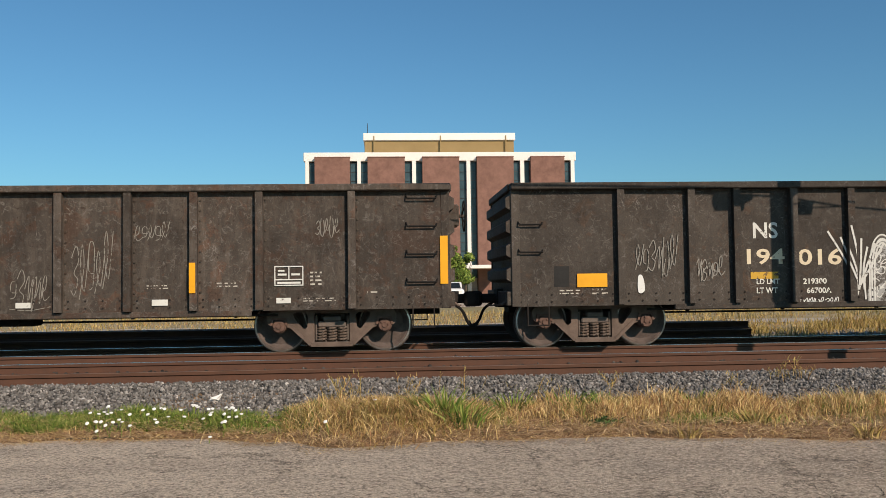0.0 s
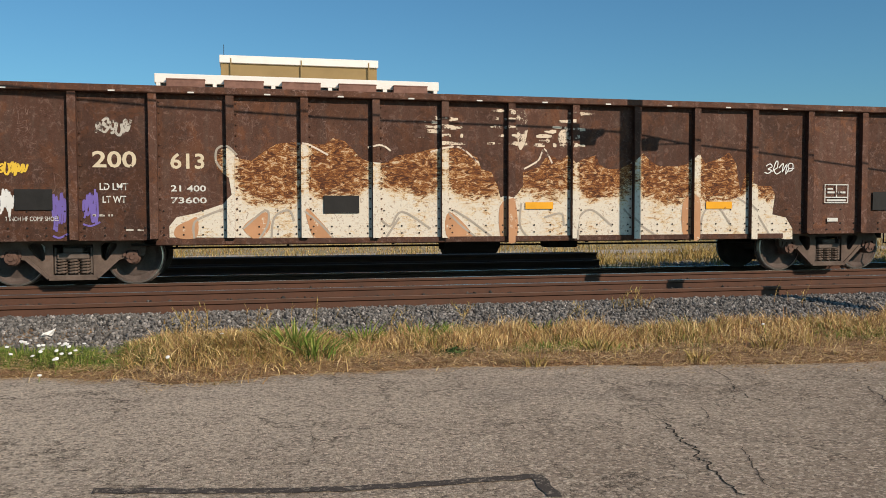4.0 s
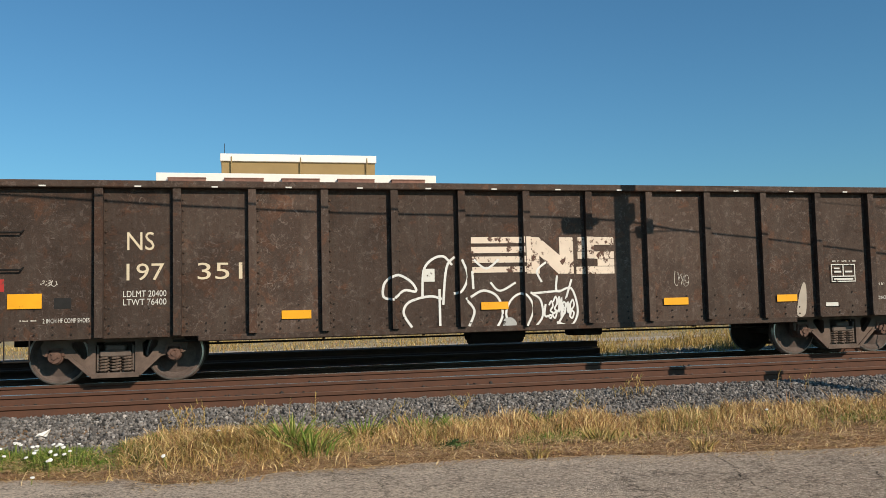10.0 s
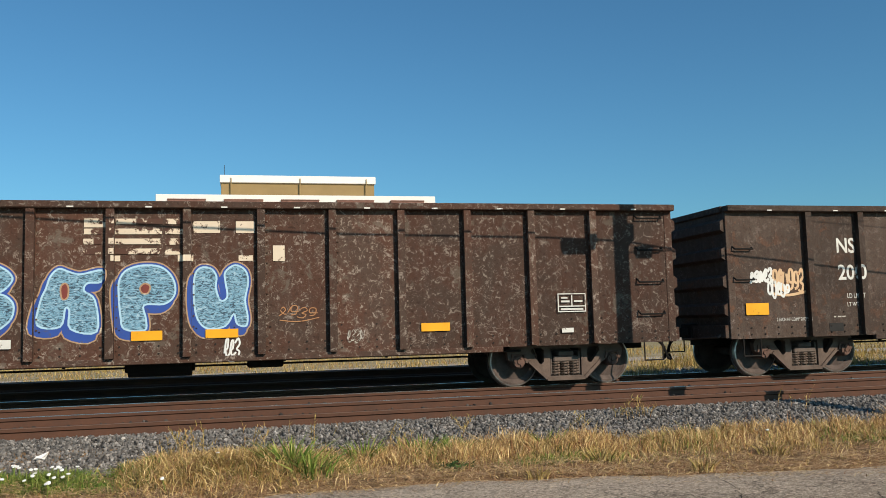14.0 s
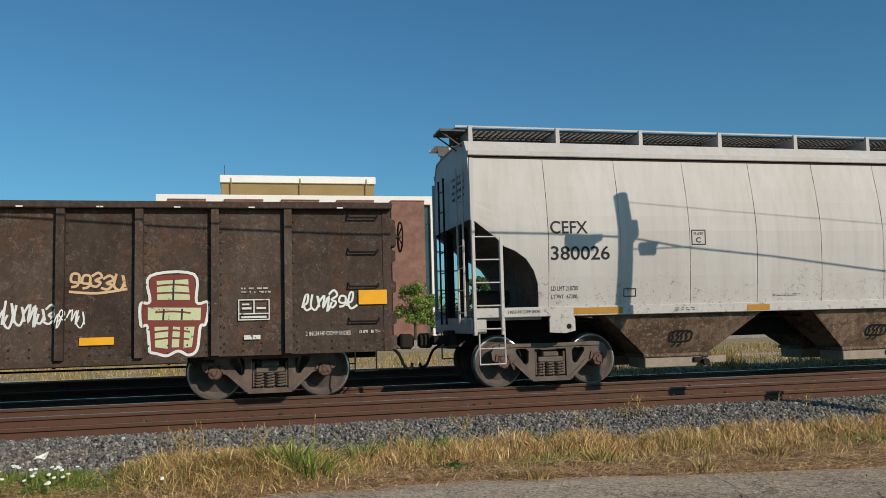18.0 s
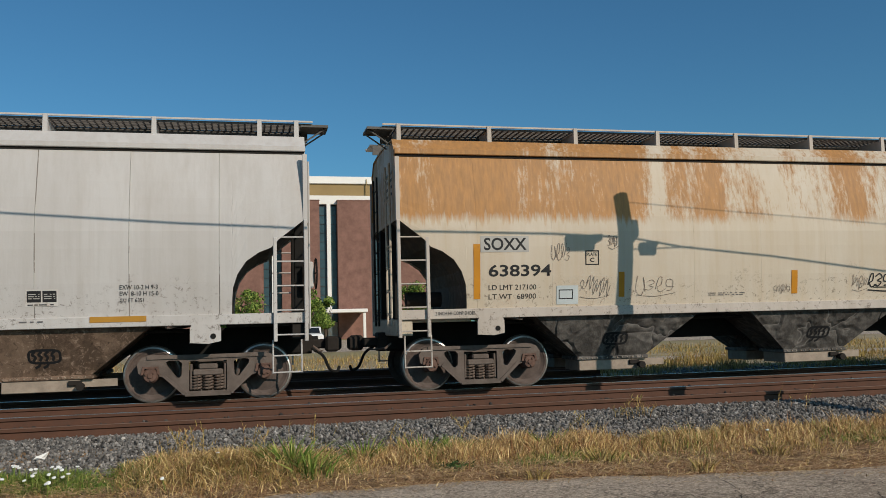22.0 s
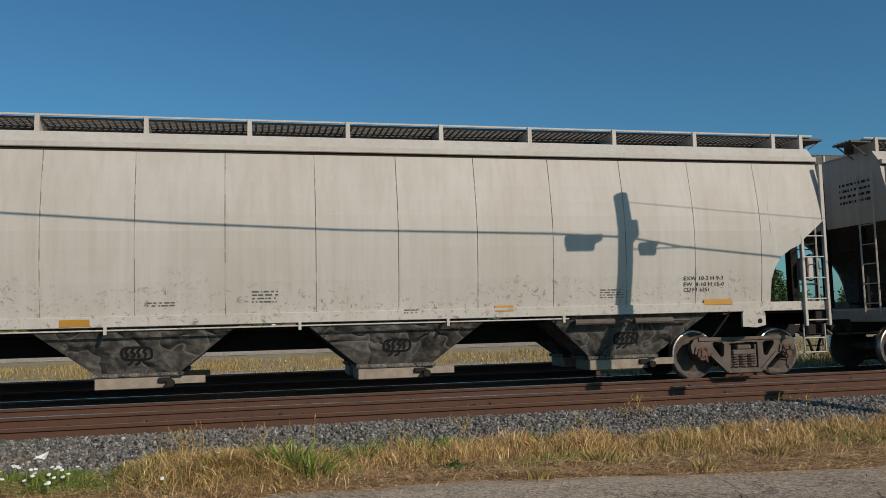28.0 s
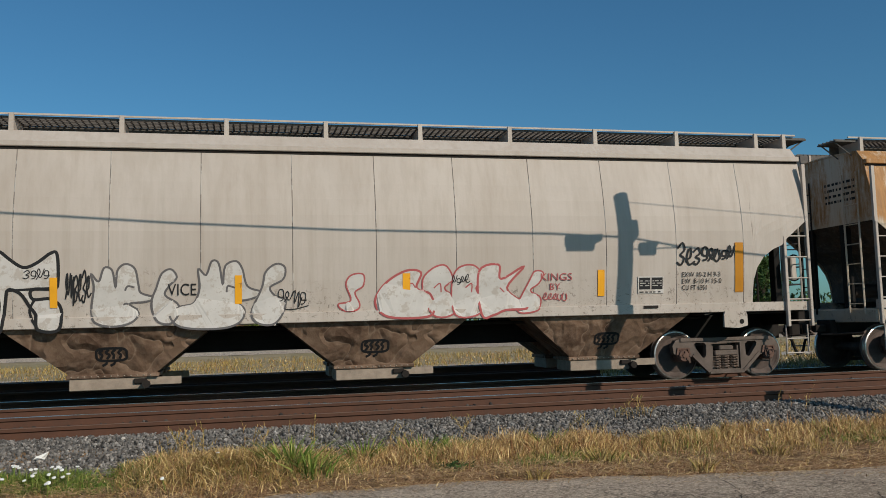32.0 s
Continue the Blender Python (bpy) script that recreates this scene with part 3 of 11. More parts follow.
def coupler(car, x, s):
    """Draft gear, knuckle and air hose at the end x that faces s (-1 front, 1 rear)."""
    bm = fresh()
    box(bm, x - s * 0.35, x + s * 0.12, -0.22, 0.22, 0.70, 1.04, 0.02)
    box(bm, x, x + s * 0.40, -0.085, 0.085, 0.78, 0.95, 0.03)
    box(bm, x + s * 0.36, x + s * 0.60, -0.15 * s - 0.10, -0.15 * s + 0.16, 0.72, 1.0, 0.04)
    box(bm, x + s * 0.50, x + s * 0.68, 0.10 * s - 0.06, 0.10 * s + 0.06, 0.74, 0.98, 0.04)
    part("coupler", bm, M_UNDER, car)
    bm = fresh()
    y = -0.33 * s
    bent(bm, smooth_line([(x + s * 0.10, y, 0.80), (x + s * 0.30, y, 0.66), (x + s * 0.42, y * 0.9, 0.42), (x + s * 0.56, y * 0.5, 0.36), (x + s * 0.62, 0, 0.44)], 4), 0.028, 6)
    part("air_hose", bm, M_BLACK, car)
    bm = fresh()
    bent(bm, [(x + s * 0.06, -1.25, 0.86), (x + s * 0.16, -1.25, 0.78), (x + s * 0.16, -0.3, 0.74), (x + s * 0.30, -0.16, 0.74)], 0.016, 6)
    part("uncoupling_lever", bm, M_TRUCK, car)


# ---------------------------------------------------------------- gondola cars
SIDE = -1.44          # plane of the side sheet
RIB_OUT = -1.55       # outer face of the ribs


def fit_to_side(bm, ribs, half=0.062, lift=0.005):
    """Lays a flat shape over sheet and ribs, cut at each rib's edges."""
    xs = [v.co.x for v in bm.verts]
    lo, hi = min(xs), max(xs)
    for i, v in enumerate(bm.verts):
        v.co.y = -0.00017 * i / len(bm.verts)
    cuts = sorted(c for r in ribs for c in (r - half, r + half) if lo < c < hi)
    for c in cuts:
        bmesh.ops.bisect_plane(bm, geom=bm.verts[:] + bm.edges[:] + bm.faces[:], plane_co=(c, 0, 0), plane_no=(1, 0, 0))
    bmesh.ops.split_edges(bm, edges=[e for e in bm.edges if any(abs(e.verts[0].co.x - c) < 1e-4 and abs(e.verts[1].co.x - c) < 1e-4 for c in cuts)])
    for f in bm.faces:
        mx = f.calc_center_median().x
        on = any(abs(mx - r) < half for r in ribs)
        for v in f.verts:
            if v.co.y > -0.5:
                v.co.y += (RIB_OUT if on else SIDE) - lift
    bmesh.ops.recalc_face_normals(bm, faces=bm.faces[:])
    n = sum((f.normal.y > 0) for f in bm.faces)
    if n * 2 > len(bm.faces):
        bmesh.ops.reverse_faces(bm, faces=bm.faces[:])
    return bm


def gondola(name_label, u0, length, top, ribs, mat, key="brown", trucks=(1.8, 2.0), bottom=0.74, ribw=0.062, truss=True, group="gondola cars"):
    car = thing("gondola_car", name_label, "freight car", group, m=pose(u0, TRACK_Y, 0))
    car["front"] = float(u0)
    L = length
    cx0, cx1 = trucks[0], L - trucks[1]
    # sheets of the near and the far side, one between each two ribs
    bounds = [0.0] + list(ribs) + [L]
    for a, b in zip(bounds, bounds[1:]):
        for s in (1, -1):
            bm = fresh()
            box(bm, a + 0.003, b - 0.003, s * SIDE, s * (SIDE + 0.02), bottom, top - 0.10)
            part("side_sheet", bm, mat, car)
    for r in ribs:
        for s in (1, -1):
            bm = fresh()
            slab(bm, [(r - ribw, bottom + 0.02), (r + ribw, bottom + 0.02), (r + ribw, top - 0.13), (r + ribw * 0.75, top - 0.10), (r - ribw * 0.75, top - 0.10), (r - ribw, top - 0.13)],
                 s * RIB_OUT, s * (SIDE + 0.004))
            bmesh.ops.recalc_face_normals(bm, faces=bm.faces[:])
            part("rib", bm, mat, car)
    # rivets beside the ribs and along the sill
    bm = fresh()
    for r in ribs:
        k = 0
        while bottom + 0.15 + k * 0.17 < top - 0.2:
            for s in (-1, 1):
                rod(bm, (r + s * (ribw + 0.035), SIDE - 0.022, bottom + 0.15 + k * 0.17), (r + s * (ribw + 0.035), SIDE + 0.01, bottom + 0.15 + k * 0.17), 0.016, 6)
            k += 1
    part("rivets", bm, mat, car)["kind"] = "stuff"
    bm = fresh()
    for a, b in zip(bounds, bounds[1:]):
        k = max(3, round((b - a) / 0.27))
        for i in range(k):
            x = a + 0.14 + (b - a - 0.28) * i / (k - 1)
            for z in (0.08, 0.20):
                rod(bm, (x, SIDE - 0.016, bottom + z), (x, SIDE + 0.01, bottom + z), 0.016, 6)
            if i % 2 == 0 and top > 3:
                rod(bm, (x, SIDE - 0.016, bottom + 0.46), (x, SIDE + 0.01, bottom + 0.46), 0.014, 6)
    # lower rows darker than the car: the shadows at the heads put into colour
    part("rivets", bm, M_UNDER, car)["kind"] = "stuff"
    # top chord all round
    for s in (1, -1):
        bm = fresh()
        box(bm, -0.03, L + 0.03, s * (RIB_OUT - 0.03), s * (SIDE + 0.07), top - 0.115, top, 0.015)
        part("top_chord", bm, mat, car)
    for x, s in ((0, -1), (L, 1)):
        bm = fresh()
        box(bm, x - 0.06, x + 0.06, SIDE + 0.07, -SIDE - 0.07, top - 0.115, top + 0.005, 0.015)
        part("end_chord", bm, mat, car)
        bm = fresh()
        line = [(x, 0.95)]
        for k in range(4):
            z = 1.15 + k * (top - 1.45) / 3.4
            line += [(x, z), (x + s * 0.10, z + 0.06), (x + s * 0.10, z + 0.22), (x, z + 0.28)]
        line += [(x, top - 0.115), (x - s * 0.03, top - 0.115), (x - s * 0.03, 0.95)]
        slab(bm, line, SIDE + 0.025, -SIDE - 0.025)
        bmesh.ops.recalc_face_normals(bm, faces=bm.faces[:])
        part("end_wall", bm, mat, car)
        for t in (-1, 1):
            bm = fresh()
            box(bm, x - s * 0.13, x + s * 0.015, t * SIDE - 0.012 * (1 if t > 0 else -1), t * (SIDE + 0.10), bottom, top - 0.10, 0.008)
            part("corner_post", bm, mat, car)
        bm = fresh()
        box(bm, x - s * 0.45, x + s * 0.10, SIDE + 0.03, -SIDE - 0.03, bottom + 0.02, 1.0, 0.01)
        part("end_sill", bm, mat, car)
    if top > 3:
        for a, b in zip(bounds, bounds[1:]):
            bm = fresh()
            box(bm, (a + b) / 2 - 0.05, (a + b) / 2 + 0.05, RIB_OUT - 0.034, RIB_OUT - 0.02, top - 0.108, top - 0.085)
            part("chord_slot", bm, M_STENCIL, car)
    # floor, slope sheets over the trucks and centre sill
    bm = fresh()
    box(bm, 0.03, L - 0.03, SIDE + 0.025, -SIDE - 0.025, bottom + 0.24, bottom + 0.29)
    part("floor", bm, M_UNDER, car)
    bm = fresh()
    box(bm, 0.1, L - 0.1, -0.25, 0.25, 0.60, 1.0)
    for x in ribs:
        box(bm, x - 0.05, x + 0.05, SIDE + 0.03, -SIDE - 0.03, 0.80, 1.0)
    part("underframe", bm, M_BLACK, car)
    bm = fresh()
    for s in (1, -1):
        box(bm, cx0 + 1.3, cx1 - 1.3, s * (SIDE - 0.035), s * (SIDE + 0.05), bottom - 0.085, bottom + 0.012, 0.01)
    part("side_sill", bm, mat, car)
    bm = fresh()
    rod(bm, (L * 0.5 - 0.9, -0.75, 0.62), (L * 0.5 + 0.1, -0.75, 0.62), 0.2, 14)
    rod(bm, (L * 0.5 - 0.95, -0.75, 0.62), (L * 0.5 + 0.15, -0.75, 0.62), 0.12, 10)
    part("air_reservoir", bm, M_BLACK, car)
    bm = fresh()
    box(bm, L * 0.5 + 1.0, L * 0.5 + 1.6, -1.0, -0.6, 0.52, 0.75, 0.03)
    rod(bm, (L * 0.5 + 1.3, -1.05, 0.62), (L * 0.5 + 1.3, -0.6, 0.62), 0.1, 10)
    part("brake_valve", bm, M_BLACK, car)
    bm = fresh()
    rod(bm, (cx0 + 0.9, -1.2, 0.66), (cx1 - 0.9, -1.2, 0.66), 0.02, 6)
    rod(bm, (cx0 + 0.9, -0.6, 0.58), (cx1 - 0.9, -0.6, 0.56), 0.018, 6)
    for k in range(7):
        x = cx0 + 1.6 + k * (cx1 - cx0 - 3.2) / 6
        box(bm, x - 0.02, x + 0.02, -1.24, -1.17, 0.62, 0.78)
    part("brake_pipe", bm, M_UNDER, car)
    # hand holds: two near the front corner, four near the rear one, and on the far side
    rung_z = [top - 0.18 - k * (top - 1.15) / 3.6 for k in range(4)]
    for s in (1, -1):
        for z in rung_z:
            for x0 in (L - 0.72,):
                bm = fresh()
                y = s * SIDE
                bent(bm, [(x0, y, z), (x0 + 0.02, y - s * 0.075, z - 0.07), (x0 + 0.50, y - s * 0.075, z - 0.07), (x0 + 0.52, y, z - 0.02)], 0.013, 6)
                part("ladder_rung", bm, M_BLACK, car)
        for z in rung_z[1:3]:
            bm = fresh()
            y = s * SIDE
            bent(bm, [(0.10, y, z), (0.12, y - s * 0.075, z - 0.06), (0.50, y - s * 0.075, z - 0.06), (0.52, y, z - 0.02)], 0.013, 6)
            part("grab_iron", bm, M_BLACK, car)
        for x in (0.25, L - 0.62):
            bm = fresh()
            y = s * (SIDE + 0.01)
            bent(bm, [(x, y, bottom + 0.05), (x, y, 0.42), (x + 0.36, y, 0.42), (x + 0.36, y, bottom + 0.05)], 0.013, 6)
            part("stirrup_step", bm, M_UNDER, car)
    # brake wheel on the rear end
    bm = fresh()
    for i in range(18):
        a, b = 2 * math.pi * i / 18, 2 * math.pi * (i + 1) / 18
        rod(bm, (L + 0.34, -0.55 + 0.27 * math.cos(a), top - 0.48 + 0.27 * math.sin(a)), (L + 0.34, -0.55 + 0.27 * math.cos(b), top - 0.48 + 0.27 * math.sin(b)), 0.016, 5)
    for i in range(5):
        a = 2 * math.pi * i / 5
        rod(bm, (L + 0.30, -0.55, top - 0.48), (L + 0.34, -0.55 + 0.27 * math.cos(a), top - 0.48 + 0.27 * math.sin(a)), 0.012, 5)
    part("brake_wheel", bm, M_BLACK, car)
    bm = fresh()
    box(bm, L + 0.03, L + 0.24, -0.72, -0.38, top - 0.68, top - 0.28, 0.03)
    rod(bm, (L + 0.2, -0.55, top - 0.48), (L + 0.35, -0.55, top - 0.48), 0.03, 8)
    part("brake_gear", bm, mat, car)
    bm = fresh()
    rod(bm, (L + 0.08, -0.55, top - 0.65), (L + 0.08, -0.55, 0.95), 0.014, 6)
    part("brake_chain", bm, M_TRUCK, car)
    coupler(car, 0.0, -1)
    coupler(car, L, 1)
    truck(car, cx0, key)
    truck(car, cx1, key)
    return car


def mark(car, ribs, bm, mat, name="stencil", label="", half=0.062):
    fit_to_side(bm, ribs, half)
    return part(name, bm, mat, car, label)


def rect(x0, x1, z0, z1):
    return flat([(x0, z0), (x1, z0), (x1, z1), (x0, z1)])


def bars(car, ribs, x, z, w, rows, mat=None, h=0.025, gap=0.045, name="small_print"):
    """Rows of print too small to read."""
    bm = fresh()
    rnd = random.Random(int(x * 100) + int(z * 1000))
    for k in range(rows):
        a = x
        while a < x + w:
            b = min(x + w, a + rnd.uniform(0.05, 0.14))
            f = [bm.verts.new((p, 0, q)) for p, q in ((a, z - k * gap), (b, z - k * gap), (b, z - k * gap + h), (a, z - k * gap + h))]
            bm.faces.new(f)
            a = b + 0.025
    return mark(car, ribs, bm, mat or M_STENCIL_OLD, name)


# ---------------------------------------------------------------- covered hopper cars
HOP_L = 20.9
EAVE_Z = 4.12
PROFILE = [(1.40, -1.42), (1.9, -1.485), (2.4, -1.525), (2.82, -1.535), (3.2, -1.50), (3.6, -1.435), (3.9, -1.375), (4.12, -1.335)]


def side_at(z):
    """How far out the curved side lies at height z."""
    for (a, p), (b, q) in zip(PROFILE, PROFILE[1:]):
        if z <= b:
            k = max(0.0, (z - a) / (b - a))
            return p + (q - p) * k
    return PROFILE[-1][1]


def on_side(bm, lift=0.005):
    """Bends a flat shape to the curved side."""
    low = max(v.co.z for v in bm.verts) < 1.46
    for i, v in enumerate(bm.verts):
        v.co.y = -0.00017 * i / len(bm.verts)
    for z, _ in PROFILE[1:-1]:
        bmesh.ops.bisect_plane(bm, geom=bm.verts[:] + bm.edges[:] + bm.faces[:], plane_co=(0, 0, z), plane_no=(0, 0, 1))
    for v in bm.verts:
        v.co.y += (-1.472 if low else min(side_at(v.co.z), -1.472 if v.co.z < 1.425 else 0)) - lift
    bmesh.ops.recalc_face_normals(bm, faces=bm.faces[:])
    if sum(f.normal.y > 0 for f in bm.faces) * 2 > len(bm.faces):
        bmesh.ops.reverse_faces(bm, faces=bm.faces[:])
    return bm


def side_sheet_bm(a, b, s):
    """One sheet of the side between stations a and b, with the notch of the end bays cut away."""
    def foot(u):
        u = min(u, HOP_L - u)
        for (p, q), (r, t) in zip(NOTCH, NOTCH[1:]):
            if u <= r:
                return q + (t - q) * (u - p) / max(1e-6, r - p)
        return 1.40
    stations = sorted({a, b, *[x for p, _ in NOTCH for x in (p, HOP_L - p) if a < x < b]})
    bm = fresh()
    cols = []
    for u in stations:
        z0 = foot(u)
        zs = [z0 + (EAVE_Z - z0) * i / 10 for i in range(11)]
        cols.append([(bm.verts.new((u, s * -side_at(z) * -1, z)), bm.verts.new((u, s * (side_at(z) + 0.02), z))) for z in zs])
    for c, d in zip(cols, cols[1:]):
        for i in range(10):
            for k in (0, 1):
                bm.faces.new((c[i][k], d[i][k], d[i + 1][k], c[i + 1][k]))
        bm.faces.new((c[0][0], c[0][1], d[0][1], d[0][0]))
        bm.faces.new((c[10][0], c[10][1], d[10][1], d[10][0]))
    for c in (cols[0], cols[-1]):
        for i in range(10):
            bm.faces.new((c[i][0], c[i][1], c[i + 1][1], c[i + 1][0]))
    bmesh.ops.recalc_face_normals(bm, faces=bm.faces[:])
    return bm


# outline of the opening under the end slope: distance from the end, height
NOTCH = [(0.0, 2.98), (0.46, 2.62), (0.58, 2.49), (0.78, 2.41), (0.98, 2.27), (1.12, 2.06), (1.19, 1.84), (1.205, 1.64), (1.21, 1.40)]
SEAMS = [0.0, 1.40, 2.78, 4.16, 5.55, 6.94, 8.33, 9.72, 11.18, 12.57, 13.96, 15.35, 16.74, 18.12, 19.50, HOP_L]
POCKETS = (4.07, 8.33, 12.57, 16.83)


def hopper(label, u0, paint, pocket, key="grey", seams=True, trim=None):
    trim = trim or paint
    car = thing("covered_hopper_car", label, "freight car", "covered hopper cars", m=pose(u0, TRACK_Y, 0))
    car["front"] = float(u0)
    L = HOP_L
    for a, b in zip(SEAMS, SEAMS[1:]):
        for s in (1, -1):
            g = 0.004 if seams else 0.001
            part("side_sheet", side_sheet_bm(a + g, b - g, s), paint, car, smooth=False)
    if seams:
        bm = fresh()
        for x in SEAMS[1:-1]:
            for z in range(14):
                za, zb = 1.42 + z * 0.19, 1.42 + (z + 1) * 0.19
                for s in (1, -1):
                    rod(bm, (x, s * (side_at(za) - 0.0), za), (x, s * (side_at(zb) - 0.0), zb), 0.008, 4)
        part("weld_seams", bm, M_WELD, car)["kind"] = "stuff"
    # side sill, with the plate that carries the end platform
    for s in (1, -1):
        bm = fresh()
        box(bm, 0.02, L - 0.02, s * -1.47, s * -1.36, 1.25, 1.42, 0.008)
        part("side_sill", bm, trim, car)
        bm = fresh()
        box(bm, 0.0, L, s * -1.40, s * -1.30, EAVE_Z + 0.005, EAVE_Z + 0.10, 0.01)
        part("eave_rail", bm, paint, car)
        # dark strip added to draw the shadow line under the eave rail
        bm = fresh()
        box(bm, 0.02, L - 0.02, s * -1.355, s * -1.31, EAVE_Z - 0.035, EAVE_Z + 0.003)
        part("eave_shadow_strip", bm, M_UNDER, car)
    # roof
    bm = fresh()
    prof = [(-1.33, EAVE_Z + 0.07), (-1.14, 4.43), (-0.6, 4.47), (0, 4.49), (0.6, 4.47), (1.14, 4.43), (1.33, EAVE_Z + 0.07)]
    low = [(y, z - 0.03) for y, z in prof][::-1]
    vs = [[bm.verts.new((x, y, z)) for y, z in prof + low] for x in (0.0, L)]
    k = len(vs[0])
    for i in range(k):
        bm.faces.new((vs[0][i], vs[0][(i + 1) % k], vs[1][(i + 1) % k], vs[1][i]))
    bm.faces.new(vs[0])
    bm.faces.new(vs[1][::-1])
    bmesh.ops.recalc_face_normals(bm, faces=bm.faces[:])
    part("roof", bm, paint, car)
    bm = fresh()
    box(bm, 0.8, L - 0.8, -0.28, 0.28, 4.47, 4.56, 0.03)
    part("trough_hatch", bm, paint, car)
    # roof walkways: posts, edge rails and gratings on both sides, platforms at the ends
    posts = [0.13] + [0.13 + 1.665 * i for i in range(1, 12)] + [L - 0.75, L - 0.13]
    for s in (1, -1):
        for x in posts:
            bm = fresh()
            slab(bm, [(x - 0.04, 4.40), (x + 0.04, 4.40), (x + 0.035, 4.715), (x - 0.035, 4.715)], s * -1.15, s * -1.09)
            slab(bm, [(x - 0.02, 4.44), (x + 0.02, 4.44), (x + 0.02, 4.65), (x - 0.02, 4.65)], s * -1.09, s * -0.45)
            bmesh.ops.recalc_face_normals(bm, faces=bm.faces[:])
            part("walkway_post", bm, trim, car)
        bm = fresh()
        box(bm, -0.15, L + 0.15, s * -1.12, s * -1.09, 4.69, 4.72)
        part("walkway_rail", bm, trim, car)
        bm = fresh()
        for i in range(6):
            y = -1.04 + i * 0.105
            box(bm, -0.15, L + 0.15, s * (y - 0.012), s * (y + 0.012), 4.65, 4.685)
        x = 0.0
        while x < L:
            box(bm, x, x + 0.016, s * -1.04, s * -0.48, 4.648, 4.68)
            x += 0.11
        part("walkway_grating", bm, M_GRATE, car)
        bm = fresh()
        box(bm, -0.1, L + 0.1, s * -0.50, s * -0.47, 4.475, 4.65)
        part("walkway_stringer", bm, M_GRATE, car)
    for x, s in ((0, -1), (L, 1)):
        bm = fresh()
        box(bm, x - s * 0.05, x + s * 0.42, -1.08, -0.52, 4.62, 4.65)
        for k in range(5):
            box(bm, x + s * 0.02, x + s * 0.42, -1.05 + 0.115 * k, -1.02 + 0.115 * k, 4.65, 4.672)
        for y in (-1.0, -0.6):
            rod(bm, (x + s * 0.38, y, 4.62), (x, y, 4.36), 0.015, 5)
        part("end_platform", bm, M_GRATE, car)
        # end wall above the slope sheet, and the slope sheet itself
        bm = fresh()
        pts = [(-1.335, EAVE_Z + 0.05), (-1.13, 4.42), (-0.6, 4.45), (0.6, 4.45), (1.13, 4.42), (1.335, EAVE_Z + 0.05), (1.47, 2.99), (-1.47, 2.99)]
        f = [bm.verts.new((x - s * 0.02, y, z)) for y, z in pts]
        g = [bm.verts.new((x - s * 0.06, y, z)) for y, z in pts]
        bm.faces.new(f)
        bm.faces.new(g[::-1])
        for i in range(8):
            bm.faces.new((f[i], f[(i + 1) % 8], g[(i + 1) % 8], g[i]))
        bmesh.ops.recalc_face_normals(bm, faces=bm.faces[:])
        part("end_wall", bm, paint, car)
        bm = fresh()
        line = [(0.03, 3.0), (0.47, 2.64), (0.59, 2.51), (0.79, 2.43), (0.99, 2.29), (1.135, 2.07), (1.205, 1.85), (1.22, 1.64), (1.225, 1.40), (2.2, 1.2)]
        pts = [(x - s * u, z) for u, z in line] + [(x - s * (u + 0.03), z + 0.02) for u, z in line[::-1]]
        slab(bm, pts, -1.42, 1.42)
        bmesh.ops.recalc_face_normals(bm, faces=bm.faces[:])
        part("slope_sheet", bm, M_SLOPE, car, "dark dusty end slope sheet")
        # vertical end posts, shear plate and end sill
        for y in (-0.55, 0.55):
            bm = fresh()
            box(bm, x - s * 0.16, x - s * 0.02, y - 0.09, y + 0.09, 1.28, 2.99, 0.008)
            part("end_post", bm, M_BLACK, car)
        bm = fresh()
        box(bm, x - s * 1.3, x, -1.30, 1.30, 1.20, 1.26, 0.01)
        box(bm, x - s * 0.25, x + s * 0.03, -1.42, 1.42, 0.98, 1.24, 0.015)
        part("end_sill", bm, paint if s < 0 else M_UNDER, car)
        bm = fresh()
        box(bm, x - s * 2.3, x, -0.24, 0.24, 0.72, 1.2, 0.01)
        part("draft_sill", bm, M_BLACK, car)
        # corner ladders
        for t in (1, -1):
            for q, (u, z1) in enumerate(((0.02, 4.05), (0.52, 2.66))):
                bm = fresh()
                y = t * -1.50
                if q == 0:
                    box(bm, x - s * (u - 0.035), x - s * (u + 0.035), y - 0.03, y + 0.03, 2.95, z1)
                box(bm, x - s * (u - 0.03), x - s * (u + 0.03), y - 0.04, y + 0.04, 0.95, min(z1, 2.96), 0.008)
                part("ladder_stile", bm, trim, car)
            for k in range(5):
                bm = fresh()
                z = 1.06 + k * 0.40
                rod(bm, (x - s * 0.02, t * -1.51, z), (x - s * 0.52, t * -1.51, z), 0.014, 6)
                part("ladder_rung", bm, trim, car)
            bm = fresh()
            y = t * -1.46
            bent(bm, [(x - s * 0.10, y, 0.98), (x - s * 0.10, y, 0.45), (x - s * 0.56, y, 0.45), (x - s * 0.56, y, 0.98)], 0.015, 6)
            rod(bm, (x - s * 0.10, y, 0.72), (x - s * 0.56, y, 0.72), 0.014, 6)
            part("stirrup_step", bm, trim, car)
        for y in (-1.15, 0.3):
            bm = fresh()
            for k in range(7):
                rod(bm, (x + s * 0.06, y, 1.35 + k * 0.4), (x + s * 0.06, y + 0.42, 1.35 + k * 0.4), 0.012, 5)
            for o in (0, 0.42):
                rod(bm, (x + s * 0.06, y + o, 1.15), (x + s * 0.06, y + o, 4.0), 0.02, 5)
            part("end_ladder", bm, paint if y < 0 else M_UNDER, car)
        # plate with jacking hole beside the truck
        bm = fresh()
        xx = x - s * 1.62
